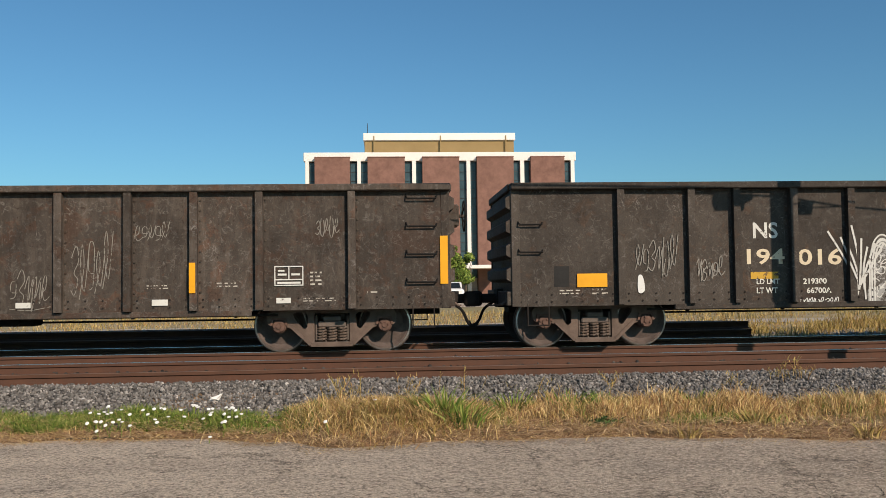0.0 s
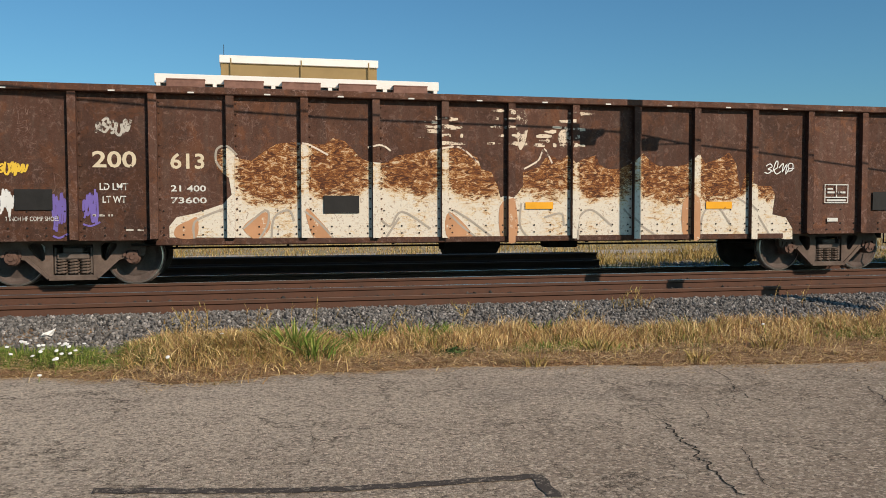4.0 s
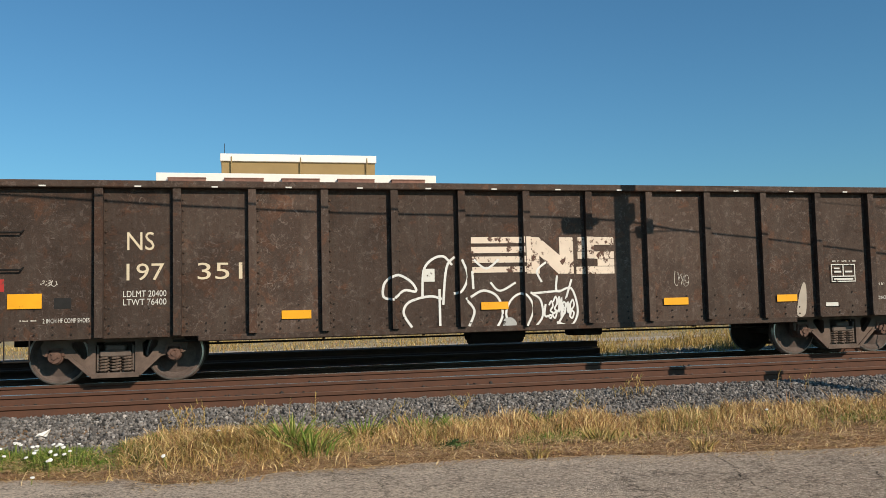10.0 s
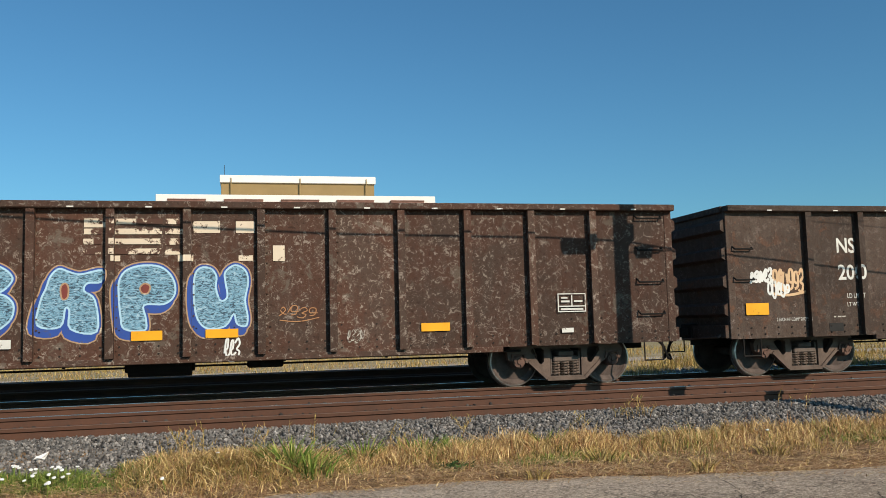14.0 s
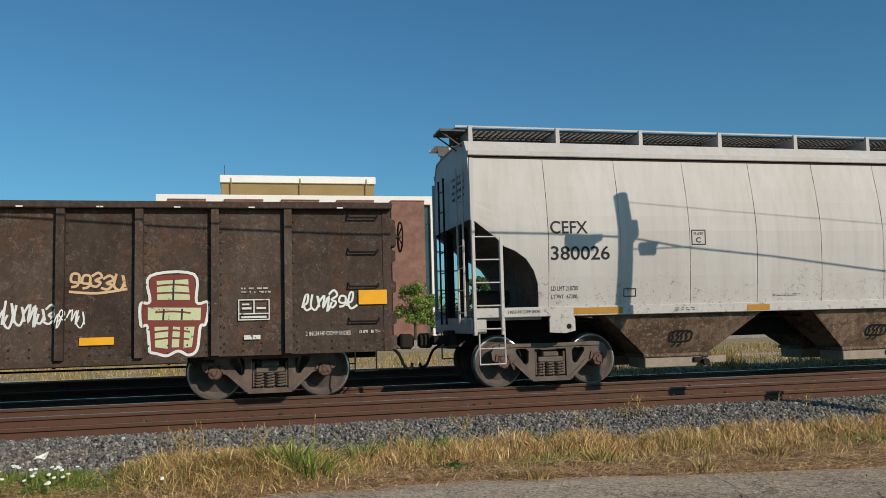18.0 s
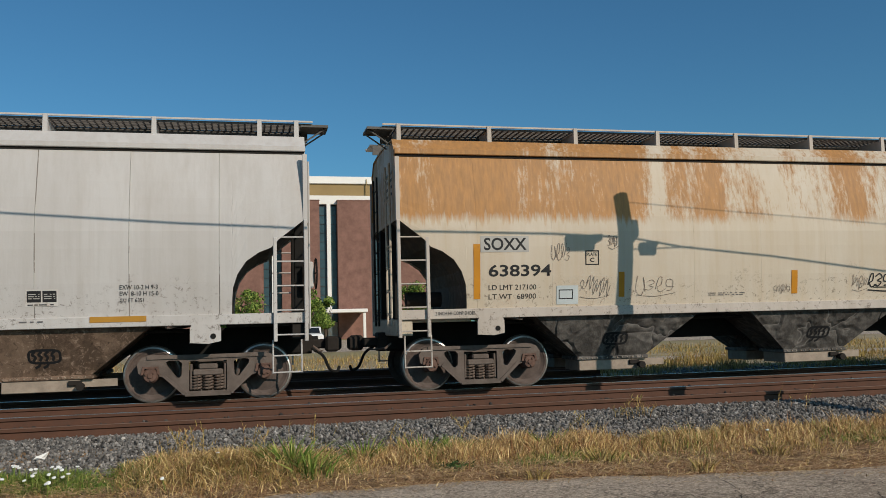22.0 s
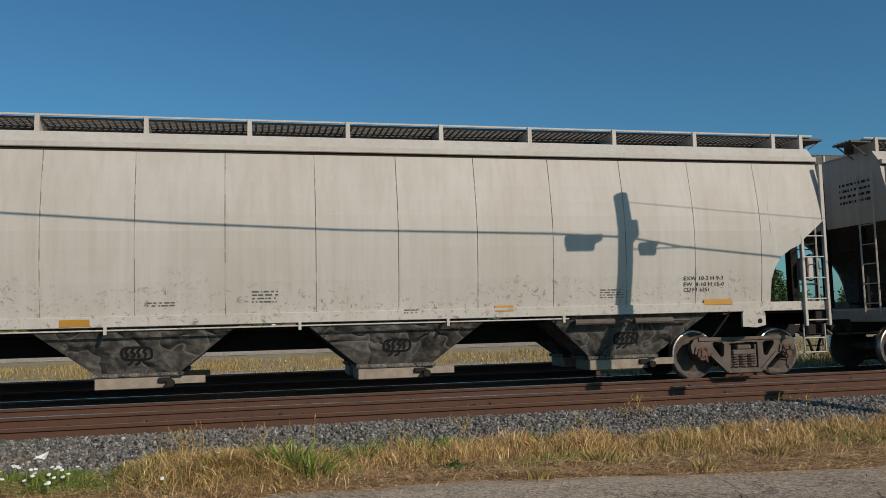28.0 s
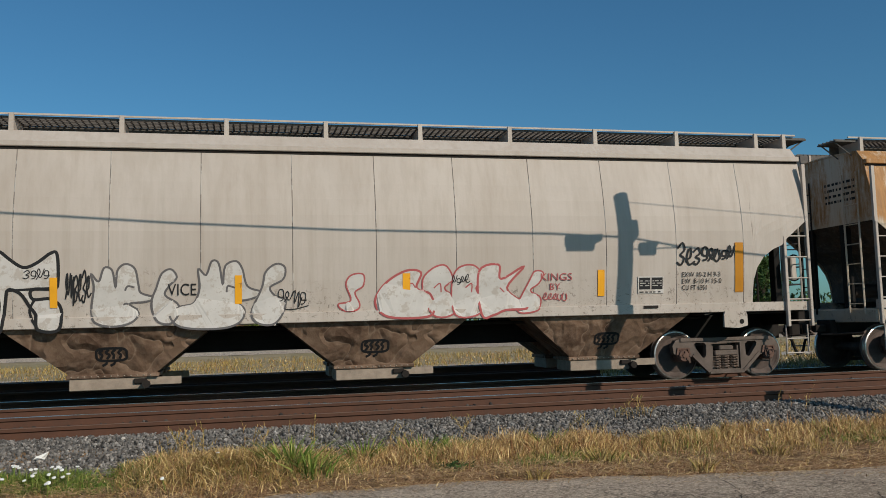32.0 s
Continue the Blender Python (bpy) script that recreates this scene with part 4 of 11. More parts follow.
        slab(bm, [(xx - 0.21, 1.27), (xx + 0.21, 1.27), (xx + 0.24, 1.2), (xx + 0.24, 0.99), (xx + 0.05, 0.95), (xx - 0.24, 0.97), (xx - 0.24, 1.2)], -1.49, -1.44)
        bmesh.ops.recalc_face_normals(bm, faces=bm.faces[:])
        part("body_bolster_plate", bm, trim, car)
        bm = fresh()
        rod(bm, (xx + 0.12, -1.50, 1.07), (xx + 0.12, -1.48, 1.07), 0.045, 12)
        part("jacking_hole", bm, M_BLACK, car)
        coupler(car, x + s * 0.04, s)
    # brake equipment in the front bay
    bm = fresh()
    rod(bm, (0.35, -0.3, 1.62), (1.0, -0.3, 1.62), 0.14, 12)
    part("air_reservoir", bm, M_UNDER, car)
    bm = fresh()
    for i in range(16):
        a, b = 2 * math.pi * i / 16, 2 * math.pi * (i + 1) / 16
        rod(bm, (L + 0.20, -0.75 + 0.26 * math.cos(a), 2.1 + 0.26 * math.sin(a)), (L + 0.20, -0.75 + 0.26 * math.cos(b), 2.1 + 0.26 * math.sin(b)), 0.015, 5)
    for i in range(4):
        rod(bm, (L + 0.16, -0.75, 2.1), (L + 0.20, -0.75 + 0.26 * math.cos(i * 1.57), 2.1 + 0.26 * math.sin(i * 1.57)), 0.012, 5)
    part("brake_wheel", bm, M_BLACK, car)
    bm = fresh()
    box(bm, L + 0.02, L + 0.15, -0.92, -0.58, 1.85, 2.3, 0.02)
    part("brake_gear", bm, paint, car)
    bm = fresh()
    box(bm, 2.2, L - 2.2, -0.22, 0.22, 0.78, 1.22)
    part("centre_sill", bm, M_BLACK, car)
    bm = fresh()
    rod(bm, (2.0, -0.9, 1.16), (L - 2.0, -0.9, 1.16), 0.025, 6)
    part("brake_pipe", bm, M_UNDER, car)
    # four discharge pockets, each with a gate
    for c in POCKETS:
        for s in (1, -1):
            bm = fresh()
            t = [bm.verts.new(p) for p in ((c - 1.6, s * -1.38, 1.255), (c + 1.6, s * -1.38, 1.255), (c + 1.6, s * -0.24, 1.255), (c - 1.6, s * -0.24, 1.255))]
            d = [bm.verts.new(p) for p in ((c - 0.66, s * -0.98, 0.50), (c + 0.66, s * -0.98, 0.50), (c + 0.66, s * -0.24, 0.50), (c - 0.66, s * -0.24, 0.50))]
            for i in range(4):
                bm.faces.new((t[i], t[(i + 1) % 4], d[(i + 1) % 4], d[i]))
            bm.faces.new(t[::-1])
            bm.faces.new(d)
            bmesh.ops.recalc_face_normals(bm, faces=bm.faces[:])
            pk = part("discharge_pocket", bm, pocket, car)
            bm = fresh()
            box(bm, c - 0.70, c + 0.70, s * -1.03, s * -0.22, 0.44, 0.505, 0.01)
            part("pocket_flange", bm, pocket, pk)
            bm = fresh()
            x0, x1 = (c - 0.66, c + 0.5)
            box(bm, x0, x1, s * -1.0, s * -0.3, 0.25, 0.44, 0.01)
            box(bm, x1, x1 + 0.55, s * -0.95, s * -0.90, 0.31, 0.43)
            part("outlet_gate", bm, M_GATE, pk)
            bm = fresh()
            rod(bm, (x1 + 0.02, s * -1.10, 0.33), (x1 + 0.02, s * -0.5, 0.33), 0.045, 8)
            rod(bm, (x1 + 0.02, s * -1.16, 0.33), (x1 + 0.02, s * -1.08, 0.33), 0.065, 8)
            box(bm, x1 - 0.18, x1 + 0.02, s * -1.05, s * -0.98, 0.34, 0.42, 0.01)
            part("gate_capstan", bm, M_UNDER, pk)
            bm = fresh()
            x = c - 0.62
            while x < c + 0.64:
                rod(bm, (x, s * -1.045, 0.473), (x, s * -1.02, 0.473), 0.012, 5)
                x += 0.10
            part("flange_bolts", bm, M_GATE, pk)["kind"] = "stuff"
            if s > 0:
                bm = fresh()
                rnd = random.Random(int(c * 10))
                y = -1.17
                ring = [(c + 0.23 * math.copysign(abs(math.cos(a)) ** 0.5, math.cos(a)), 0.10 + 0.10 * math.copysign(abs(math.sin(a)) ** 0.5, math.sin(a))) for a in (2 * math.pi * q / 24 for q in range(25))]
                lines = [ring] + [smooth_line([(c - 0.17 + 0.095 * q, 0.03), (c - 0.14 + 0.095 * q + rnd.uniform(-.02, .02), 0.09), (c - 0.18 + 0.095 * q, 0.13), (c - 0.13 + 0.095 * q, 0.18)], 4) for q in range(4)]
                lines += [[(c - 0.07 + 0.12 * q, 0.0), (c - 0.09 + 0.12 * q, -0.05), (c - 0.15 + 0.12 * q, -0.08)] for q in (0, 1)]
                st = stroke_bm(lines, 0.04)
                for v in st.verts:
                    k = 0.72 + v.co.z
                    v.co = (v.co.x, -0.98 - 0.40 * (k - 0.5) / 0.755 - 0.006, k)
                part("chalked_tag", st, M_BLACKTXT, pk)
                bm.free()
    truck(car, 1.53, key)
    truck(car, L - 1.6, key)
    return car


# ---------------------------------------------------------------- ground, tracks, road
def bed_height(y):
    """Height of the ground across the line, from the road to the far lot."""
    pts = [(-80, -0.47), (8.2, -0.47), (8.9, -0.45), (9.3, -0.36), (10.9, -0.20), (11.2, -0.17), (17.2, -0.17), (18.6, -0.36), (24, -0.42), (40, -0.45), (900, -0.45)]
    for (a, p), (b, q) in zip(pts, pts[1:]):
        if y <= b:
            return p + (q - p) * (y - a) / (b - a)
    return pts[-1][1]


def sheet(xs, ys, height):
    verts = [(x, y, height(x, y)) for y in ys for x in xs]
    k = len(xs)
    faces = [(j * k + i, j * k + i + 1, (j + 1) * k + i + 1, (j + 1) * k + i) for j in range(len(ys) - 1) for i in range(k - 1)]
    return verts, faces


xs = [-1500, -400, -150, -60] + [-30 + 0.5 * i for i in range(141)] + [60, 150, 400, 1500]
ys = [-300, -80, -20, 0, 4, 7, 7.6] + [8 + 0.25 * i for i in range(17)] + [12.5, 14, 16, 17.2, 17.8, 18.6, 20, 22, 24, 28, 34, 40, 60, 100, 200, 500, 3000]


def rolling(x, y):
    z = bed_height(y)
    if 9.2 < y < 60 and abs(x) < 41:
        z += 0.035 * noise.noise((x * 0.6, y * 0.6, 0)) * (1 if y < 10.8 or y > 18 else 0.2)
    return z


v, f = sheet(xs, ys, rolling)
ground = tagged(put("ground", joined("ground", v, f, M_GROUND)), "dry gravelly ground with grass", "ground", kind="structure")

# the road in the foreground: an uneven asphalt sheet whose edge frays into the grass
rx = [-40 + 0.5 * i for i in range(64)] + [-8 + 0.1 * i for i in range(260)] + [18 + 0.5 * i for i in range(45)]
ry = [-14, -8, -4, 0, 2, 3, 4, 5, 6, 6.6, 7.5, 8.1]


def road_z(x, y):
    return ROAD_Z + 0.012 * noise.noise((x * 0.35, y * 0.35, 3)) - (0.02 if y > 8.0 else 0)


EDGE_AT = [(-60, 9.0), (-9, 9.0), (-2.3, 8.85), (-1.25, 8.5), (-0.75, 8.17), (-0.2, 8.16), (0.4, 8.36), (1.9, 8.38), (3.4, 8.1), (4.3, 7.82), (6.5, 7.6), (17, 7.4), (60, 7.4)]


def road_edge(x):
    """Where the asphalt ends at x: bays and tongues of grass."""
    for (a, p), (b, q) in zip(EDGE_AT, EDGE_AT[1:]):
        if x <= b:
            k = (x - a) / (b - a)
            k = k * k * (3 - 2 * k)
            return p + (q - p) * k + 0.07 * noise.noise((x * 2.1, 0, 5)) + 0.05 * noise.noise((x * 7.0, 0, 2))
    return 7.4


v, f = sheet(rx, ry, road_z)
v = [(x, y if y < 7.2 else road_edge(x) + (0.16 if y > 8 else -0.35), z) for x, y, z in v]
road = tagged(put("road", joined("road", v, f, M_ASPHALT)), "cracked pale grey asphalt road along the grass", "road", kind="structure")
# dark tar patch near the camera
TAR_EDGE = [(-0.92, 5.13), (-0.35, 4.99), (0.18, 4.87), (0.63, 4.81), (1.02, 4.79), (1.36, 4.79), (1.63, 4.78), (1.65, 4.77), (1.64, 4.64), (1.63, 4.42)]
CRACKS = [
    ([(3.04, 5.79), (2.92, 5.46), (2.9, 5.14), (2.78, 4.76), (2.72, 4.45), (2.68, 4.21)], 0.022),
    ([(4.49, 7.58), (4.37, 7.07), (4.16, 6.57), (4.16, 6.21), (4.21, 6.0)], 0.014),
    ([(4.15, 6.72), (3.95, 6.34), (3.7, 6.14)], 0.01),
    ([(5.42, 6.59), (5.31, 6.31), (5.13, 5.93)], 0.016),
    ([(3.56, 6.18), (3.42, 5.85)], 0.012),
    ([(3.21, 5.05), (3.08, 4.76), (2.91, 4.3)], 0.01),
    ([(3.04, 5.79), (3.06, 6.19), (3.01, 6.4)], 0.008),
    ([(2.52, 4.91), (2.59, 4.63)], 0.008),
    ([(1.9, 6.0), (1.92, 5.84)], 0.012),
    ([(3.35, 7.11), (3.52, 6.83), (3.7, 6.55)], 0.007),
    ([(0.39, 6.14), (0.39, 5.83), (0.39, 5.56)], 0.008),
    ([(-0.96, 8.13), (-0.3, 7.84), (0.4, 7.74)], 0.01),
    ([(5.66, 7.34), (5.75, 7.12), (5.76, 6.66)], 0.01),
    ([(1.72, 7.42), (2.14, 7.14), (2.67, 7.23), (3.26, 7.22)], 0.006),
]


def on_road(bm, lift):
    for q in bm.verts:
        q.co = (q.co.x, q.co.z, road_z(q.co.x, q.co.z) + lift + q.co.y)
    return bm


def ragged(pts, n=14, amp=0.02):
    return [(x + amp * noise.noise((x * 9, y * 9, 1)), y + amp * noise.noise((x * 11, y * 9, 4))) for x, y in smooth_line(pts, n)]


M_TAR = faded("tar_patch", (0.075, 0.062, 0.052), (0.30, 0.25, 0.19), 0.5, 0.85, 26.0)
EDGE = ragged(TAR_EDGE)
part("tar_seam", on_road(stroke_bm([EDGE], 0.085), 0.006), M_TAR, road, "dark tar patch")
M_CRACK = faded("open_crack", (0.035, 0.028, 0.022), (0.16, 0.13, 0.10), 0.30, 0.95, 30.0)
for line, wide in CRACKS:
    pts = [(x + 0.03 * noise.noise((x * 23, y * 23, 6)), y + 0.03 * noise.noise((x * 19, y * 23, 2))) for x, y in ragged(line, 16, 0.05)]
    part("crack", on_road(stroke_bm([pts], wide * 0.55), 0.004), M_CRACK, road, "open crack in the asphalt")

# ballast bed under both tracks
bx = [-60 + 1.0 * i for i in range(121)]
by = [9.0, 9.6, 10.2, 10.9, 11.3, 12.4, 13.9, 15.4, 17.0, 17.8, 18.6]
v, f = sheet(bx, by, lambda x, y: bed_height(y) + 0.012 + (0.03 * noise.noise((x, y, 1)) if y < 11 else 0))
tagged(put("ballast_bed", joined("ballast_bed", v, f, M_BED)), "grey crushed-stone track bed", "ballast", kind="structure")


# rails: foot, web and head as one rolled section, the running surface apart
def rail(y, x0, x1, top_mat, z=0.0, tilt=1):
    ob = thing("rail", "rust-brown steel rail on the track bed", "rail", "rails", "structure", pose(0, y, z))
    prof = [(-0.07, -0.175), (0.07, -0.175), (0.07, -0.162), (0.012, -0.135), (0.009, -0.06), (0.035, -0.045), (0.037, -0.008), (-0.037, -0.008), (-0.035, -0.045), (-0.009, -0.06), (-0.012, -0.135), (-0.07, -0.162)]
    bm = fresh()
    ends = [[bm.verts.new((x, p, q)) for p, q in prof] for x in (x0, x1)]
    k = len(prof)
    for i in range(k):
        bm.faces.new((ends[0][i], ends[0][(i + 1) % k], ends[1][(i + 1) % k], ends[1][i]))
    bm.faces.new(ends[0])
    bm.faces.new(ends[1][::-1])
    bmesh.ops.recalc_face_normals(bm, faces=bm.faces[:])
    part("rail_section", bm, M_RAILSIDE, ob)
    bm = fresh()
    box(bm, x0, x1, -0.034, 0.034, -0.008, 0.0, 0.003)
    part("rail_head", bm, top_mat, ob, "worn running surface")
    return ob


for y, mt in ((SIDING_Y - 0.752, M_RAILTOP_DULL), (SIDING_Y + 0.752, M_RAILTOP), (TRACK_Y - 0.752, M_RAILTOP), (TRACK_Y + 0.752, M_RAILTOP)):
    rail(y, -120, 120, mt)

# worn rails stacked behind the tracks
for tier, (y0, count, z) in enumerate(((19.1, 8, -0.215), (19.27, 6, -0.04), (19.6, 4, 0.135))):
    for k in range(count):
        rail(y0 + 0.17 * k, -45 + 2 * tier, 8.5 - 0.25 * ((k + tier) % 3), M_RAILTOP_DULL, z)

# ties and plates near the camera
bm = fresh()
box(bm, -0.11, 0.11, -1.3, 1.3, -0.33, -0.178, 0.012)
ME_TIE = mesh_of("tie", bm, M_TIE)
bm = fresh()
for s in (-1, 1):
    box(bm, -0.09, 0.09, s * 0.752 - 0.17, s * 0.752 + 0.17, -0.182, -0.163, 0.003)
    for a in (-1, 1):
        for b in (-1, 1):
            box(bm, a * 0.05 - 0.012, a * 0.05 + 0.012, s * 0.752 + b * 0.095 - 0.014, s * 0.752 + b * 0.095 + 0.014, -0.17, -0.14)
ME_PLATE = mesh_of("tie_plate", bm, M_RAILSIDE)
for yc, nm in ((SIDING_Y, "siding"), (TRACK_Y, "main")):
    for i in range(76):
        x = -12 + i * 0.52 + 0.03 * math.sin(i * 2.3)
        t = tagged(put("tie", ME_TIE, None, pose(x, yc, 0, 0, 0, 1.2 * math.sin(i * 1.7))), "weathered wooden railway tie under the rails", "tie", "ties", "structure")
        put("tie_plate", ME_PLATE, t)


# ---------------------------------------------------------------- brick building
BY = 100.0


def building():
    ob = thing("office_building", "brown brick office building with white columns and tan penthouse", "building", m=pose(0, BY, 0))
    x0, x1, top = -10.1, 22.15, 16.65
    u = (x1 - x0) / 891.0        # plan unit along the front

    def at(k):
        return x0 + (k - 120) * u
    bm = fresh()
    box(bm, x0 + 0.3, x1 - 0.3, 0.5, 24, -0.45, top - 0.3)
    part("core", bm, M_WHITEWALL, ob)
    bm = fresh()
    box(bm, x0 - 0.2, x1 + 0.2, -0.7, 24.5, top - 1.05, top, 0.05)
    part("parapet", bm, M_WHITEWALL, ob, "white precast parapet")
    for a, b in ((120, 132), (289, 301), (469, 482), (649, 662), (828, 842), (998, 1011)):
        bm = fresh()
        box(bm, at(a), at(b), -0.75, 0.5, -0.45, top - 1.05, 0.03)
        part("column", bm, M_WHITEWALL, ob, "white column")
    for a, b in ((152, 266), (324, 445), (503, 624), (683, 804), (862, 974)):
        bm = fresh()
        box(bm, at(a), at(b), -1.3, 0.6, -0.45, top - 0.72, 0.02)
        pier = part("brick_pier", bm, M_BRICK, ob, "brown brick pier")
        # courses of brick stand a little proud in bands
        bm = fresh()
        z = 0.2
        while z < top - 0.8:
            box(bm, at(a) - 0.008, at(b) + 0.008, -1.31, -1.25, z, z + 0.20)
            z += 0.28
        part("brick_course", bm, M_BRICK, pier)["kind"] = "stuff"
        bm = fresh()
        box(bm, at(a) - 0.05, at(b) + 0.05, -1.36, 0.6, top - 0.72, top - 0.60, 0.02)
        part("coping", bm, M_BRICK, pier)
    for a, b in ((132, 152), (266, 289), (301, 324), (445, 469), (482, 503), (624, 649), (662, 683), (804, 828), (842, 862), (974, 998)):
        z, k = 1.6, 0
        while z < top - 1.2:
            h = min(1.06, top - 1.15 - z)
            bm = fresh()
            box(bm, at(a) + 0.04, at(b) - 0.04, -0.25, -0.15, z + 0.03, z + h - 0.03)
            win = part("window", bm, M_GLASS, ob)
            bm = fresh()
            box(bm, at(a), at(b), -0.32, -0.12, z - 0.03, z + 0.03)
            part("mullion", bm, M_MULLION, win)
            z += 1.06
    for p0, p1, z0, z1, mt, nm in ((310, 828, top - 0.2, 18.85, M_TAN, "penthouse_wall"), (306, 832, 18.85, 19.75, M_WHITEWALL, "penthouse_fascia")):
        bm = fresh()
        box(bm, at(p0), at(p1), 4.0 if nm == "penthouse_wall" else 3.7, 18, z0, z1, 0.04)
        part(nm, bm, mt, ob)
    for k in (343, 572, 799):
        bm = fresh()
        box(bm, at(k) - 0.06, at(k) + 0.06, 3.6, 3.75, top, 19.4)
        part("downpipe", bm, M_TAN, ob)
    bm = fresh()
    rod(bm, (at(320), 5, 19.9), (at(320), 5, 21.2), 0.04, 5)
    part("aerial", bm, M_MULLION, ob)
    bm = fresh()
    box(bm, at(600), at(760), -6, -1.3, 2.6, 3.0, 0.05)
    for k in (610, 750):
        box(bm, at(k) - 0.15, at(k) + 0.15, -5.8, -5.5, -0.45, 2.6)
    part("entrance_canopy", bm, M_WHITEWALL, ob, "white entrance canopy")


building()
# ---------------------------------------------------------------- the train
CARS = []


def ribs_at(*us):
    return [round(u, 3) for u in us]


RIBS_A = ribs_at(1.6, 3.1, 4.2, 5.3, 6.4, 7.5, 8.6, 9.7, 10.79, 11.9, 12.97, 14.04, 15.57)
RIBS_B = ribs_at(1.86, 3.09, 3.89, 4.90, 5.92, 6.93, 7.91, 9.08, 10.08, 11.09, 12.12, 13.12, 13.94, 14.98)
RIBS_C = ribs_at(*[1.91 + 1.178 * i for i in range(13)])
RIBS_E = ribs_at(*[1.57 + 1.177 * i for i in range(13)])
RIBS_F = ribs_at(*[1.62 + 1.172 * i for i in range(13)])
RIBS_G = ribs_at(*[1.72 + 1.163 * i for i in range(13)])
RIBS_H = ribs_at(*[1.71 + 1.161 * i for i in range(13)])
car_a = gondola("dark grey gondola car with rusty scuffed side", -16.35, 17.2, 2.84, RIBS_A, M_GREY)
car_b = gondola("charcoal gondola car with white graffiti and yellow plates", 1.93, 16.85, 2.84, RIBS_B, M_GREY2, trucks=(1.49, 1.9))
car_c = gondola("rust-brown gondola car with peeling white patch", 19.83, 17.65, 3.16, RIBS_C, M_BROWN)
car_e = gondola("brown gondola car with teal and white graffiti", 38.64, 17.25, 3.22, RIBS_E, M_BROWN)
car_f = gondola("dark grey gondola car with striped emblem and outlined graffiti", 56.95, 17.3, 3.22, RIBS_F, M_DARKBROWN)
car_g = gondola("mottled rusty gondola car with blue bubble letters", 75.46, 17.25, 3.24, RIBS_G, M_MOTTLED)
car_h = gondola("dark brown gondola car with striped emblem and many tags", 93.85, 17.35, 3.24, RIBS_H, M_DARKBROWN)
RIBS = {c.name: r for c, r in ((car_a, RIBS_A), (car_b, RIBS_B), (car_c, RIBS_C), (car_e, RIBS_E), (car_f, RIBS_F), (car_g, RIBS_G), (car_h, RIBS_H))}
car_i = hopper("pale grey covered hopper car with curved sides", 112.63, M_HOP_GREY, M_POCKET)
car_j = hopper("cream covered hopper car washed with orange rust", 135.05, M_HOP_RUST, M_POCKET_BLACK, seams=False, trim=M_HOP_CREAM)
car_k = hopper("off-white covered hopper car with clean sides", 157.43, M_HOP_PALE, M_POCKET_BLACK)
car_l = hopper("dusty cream covered hopper car with white bubble graffiti", 179.83, M_HOP_CREAM, M_POCKET_BROWN)
car_m = hopper("cream covered hopper car with stencilled end wall", 202.25, M_HOP_RUST, M_POCKET_BROWN, trim=M_HOP_CREAM)
CARS += [car_a, car_b, car_c, car_e, car_f, car_g, car_h, car_i, car_j, car_k, car_l, car_m]


# ---------------------------------------------------------------- paint and lettering tools
M_STENCIL_CREAM = faded("cream_stencil_paint", (0.66, 0.56, 0.40), wear=0.22)
M_YELLOW_OLD = faded("old_yellow_paint", (0.55, 0.32, 0.04), wear=0.5)
M_WHITE_SPRAY = faded("white_spray_paint", (0.74, 0.74, 0.71), (0.30, 0.29, 0.28), 0.12)
M_GREY_SPRAY = faded("grey_spray_paint", (0.42, 0.43, 0.42), (0.07, 0.06, 0.055), 0.4)
M_SCRATCH = faded("pale_scratches", (0.26, 0.24, 0.21), (0.06, 0.05, 0.04), 0.5, scale=14)
M_SCRATCH_DARK = faded("dark_scratches", (0.16, 0.13, 0.11), (0.5, 0.44, 0.36), 0.5, scale=14)
M_VIOLET = faded("violet_spray_paint", (0.18, 0.13, 0.42), wear=0.25)
M_YELLOW_SPRAY = faded("yellow_spray_paint", (0.80, 0.52, 0.06), (0.5, 0.28, 0.05), 0.10)
M_RUSTLINE = faded("rusty_outline", (0.42, 0.27, 0.16), (0.6, 0.52, 0.4), 0.3)
M_TEAL = faded("teal_spray_paint", (0.008, 0.245, 0.335), (0.015, 0.15, 0.21), 0.15)
M_NAVY = faded("navy_outline_paint", (0.02, 0.03, 0.10), (0.5, 0.55, 0.6), 0.08)
M_PALEBLUE = faded("pale_blue_spray_paint", (0.36, 0.55, 0.68), (0.5, 0.6, 0.65), 0.15)
M_REDSPRAY = faded("red_spray_paint", (0.42, 0.04, 0.035), wear=0.15)
M_SALMON = faded("faded_orange_paint", (0.45, 0.22, 0.10), wear=0.4)
M_ORANGESPRAY = faded("orange_spray_paint", (0.66, 0.44, 0.26), (0.3, 0.12, 0.05), 0.25)
M_LIME = faded("lime_spray_paint", (0.46, 0.52, 0.20), wear=0.3)
M_MAROON = faded("maroon_spray_paint", (0.20, 0.05, 0.04), wear=0.2)
M_PINKRED = faded("pink_red_outline", (0.42, 0.10, 0.10), (0.6, 0.4, 0.38), 0.15)
M_GREYLINE = faded("grey_outline_paint", (0.13, 0.12, 0.12), (0.4, 0.38, 0.36), 0.15)
M_EMBLEM = faded("weathered_emblem_white", (0.74, 0.62, 0.50), (0.10, 0.05, 0.035), 0.50, scale=6)
M_EMBLEM_CHIPPED = faded("chipped_emblem_white", (0.72, 0.60, 0.46), (0.085, 0.04, 0.027), 0.30, scale=5)
M_EMBLEM_WORN = faded("flaking_emblem_white", (0.72, 0.60, 0.46), (0.085, 0.04, 0.027), 0.72, scale=4.5)
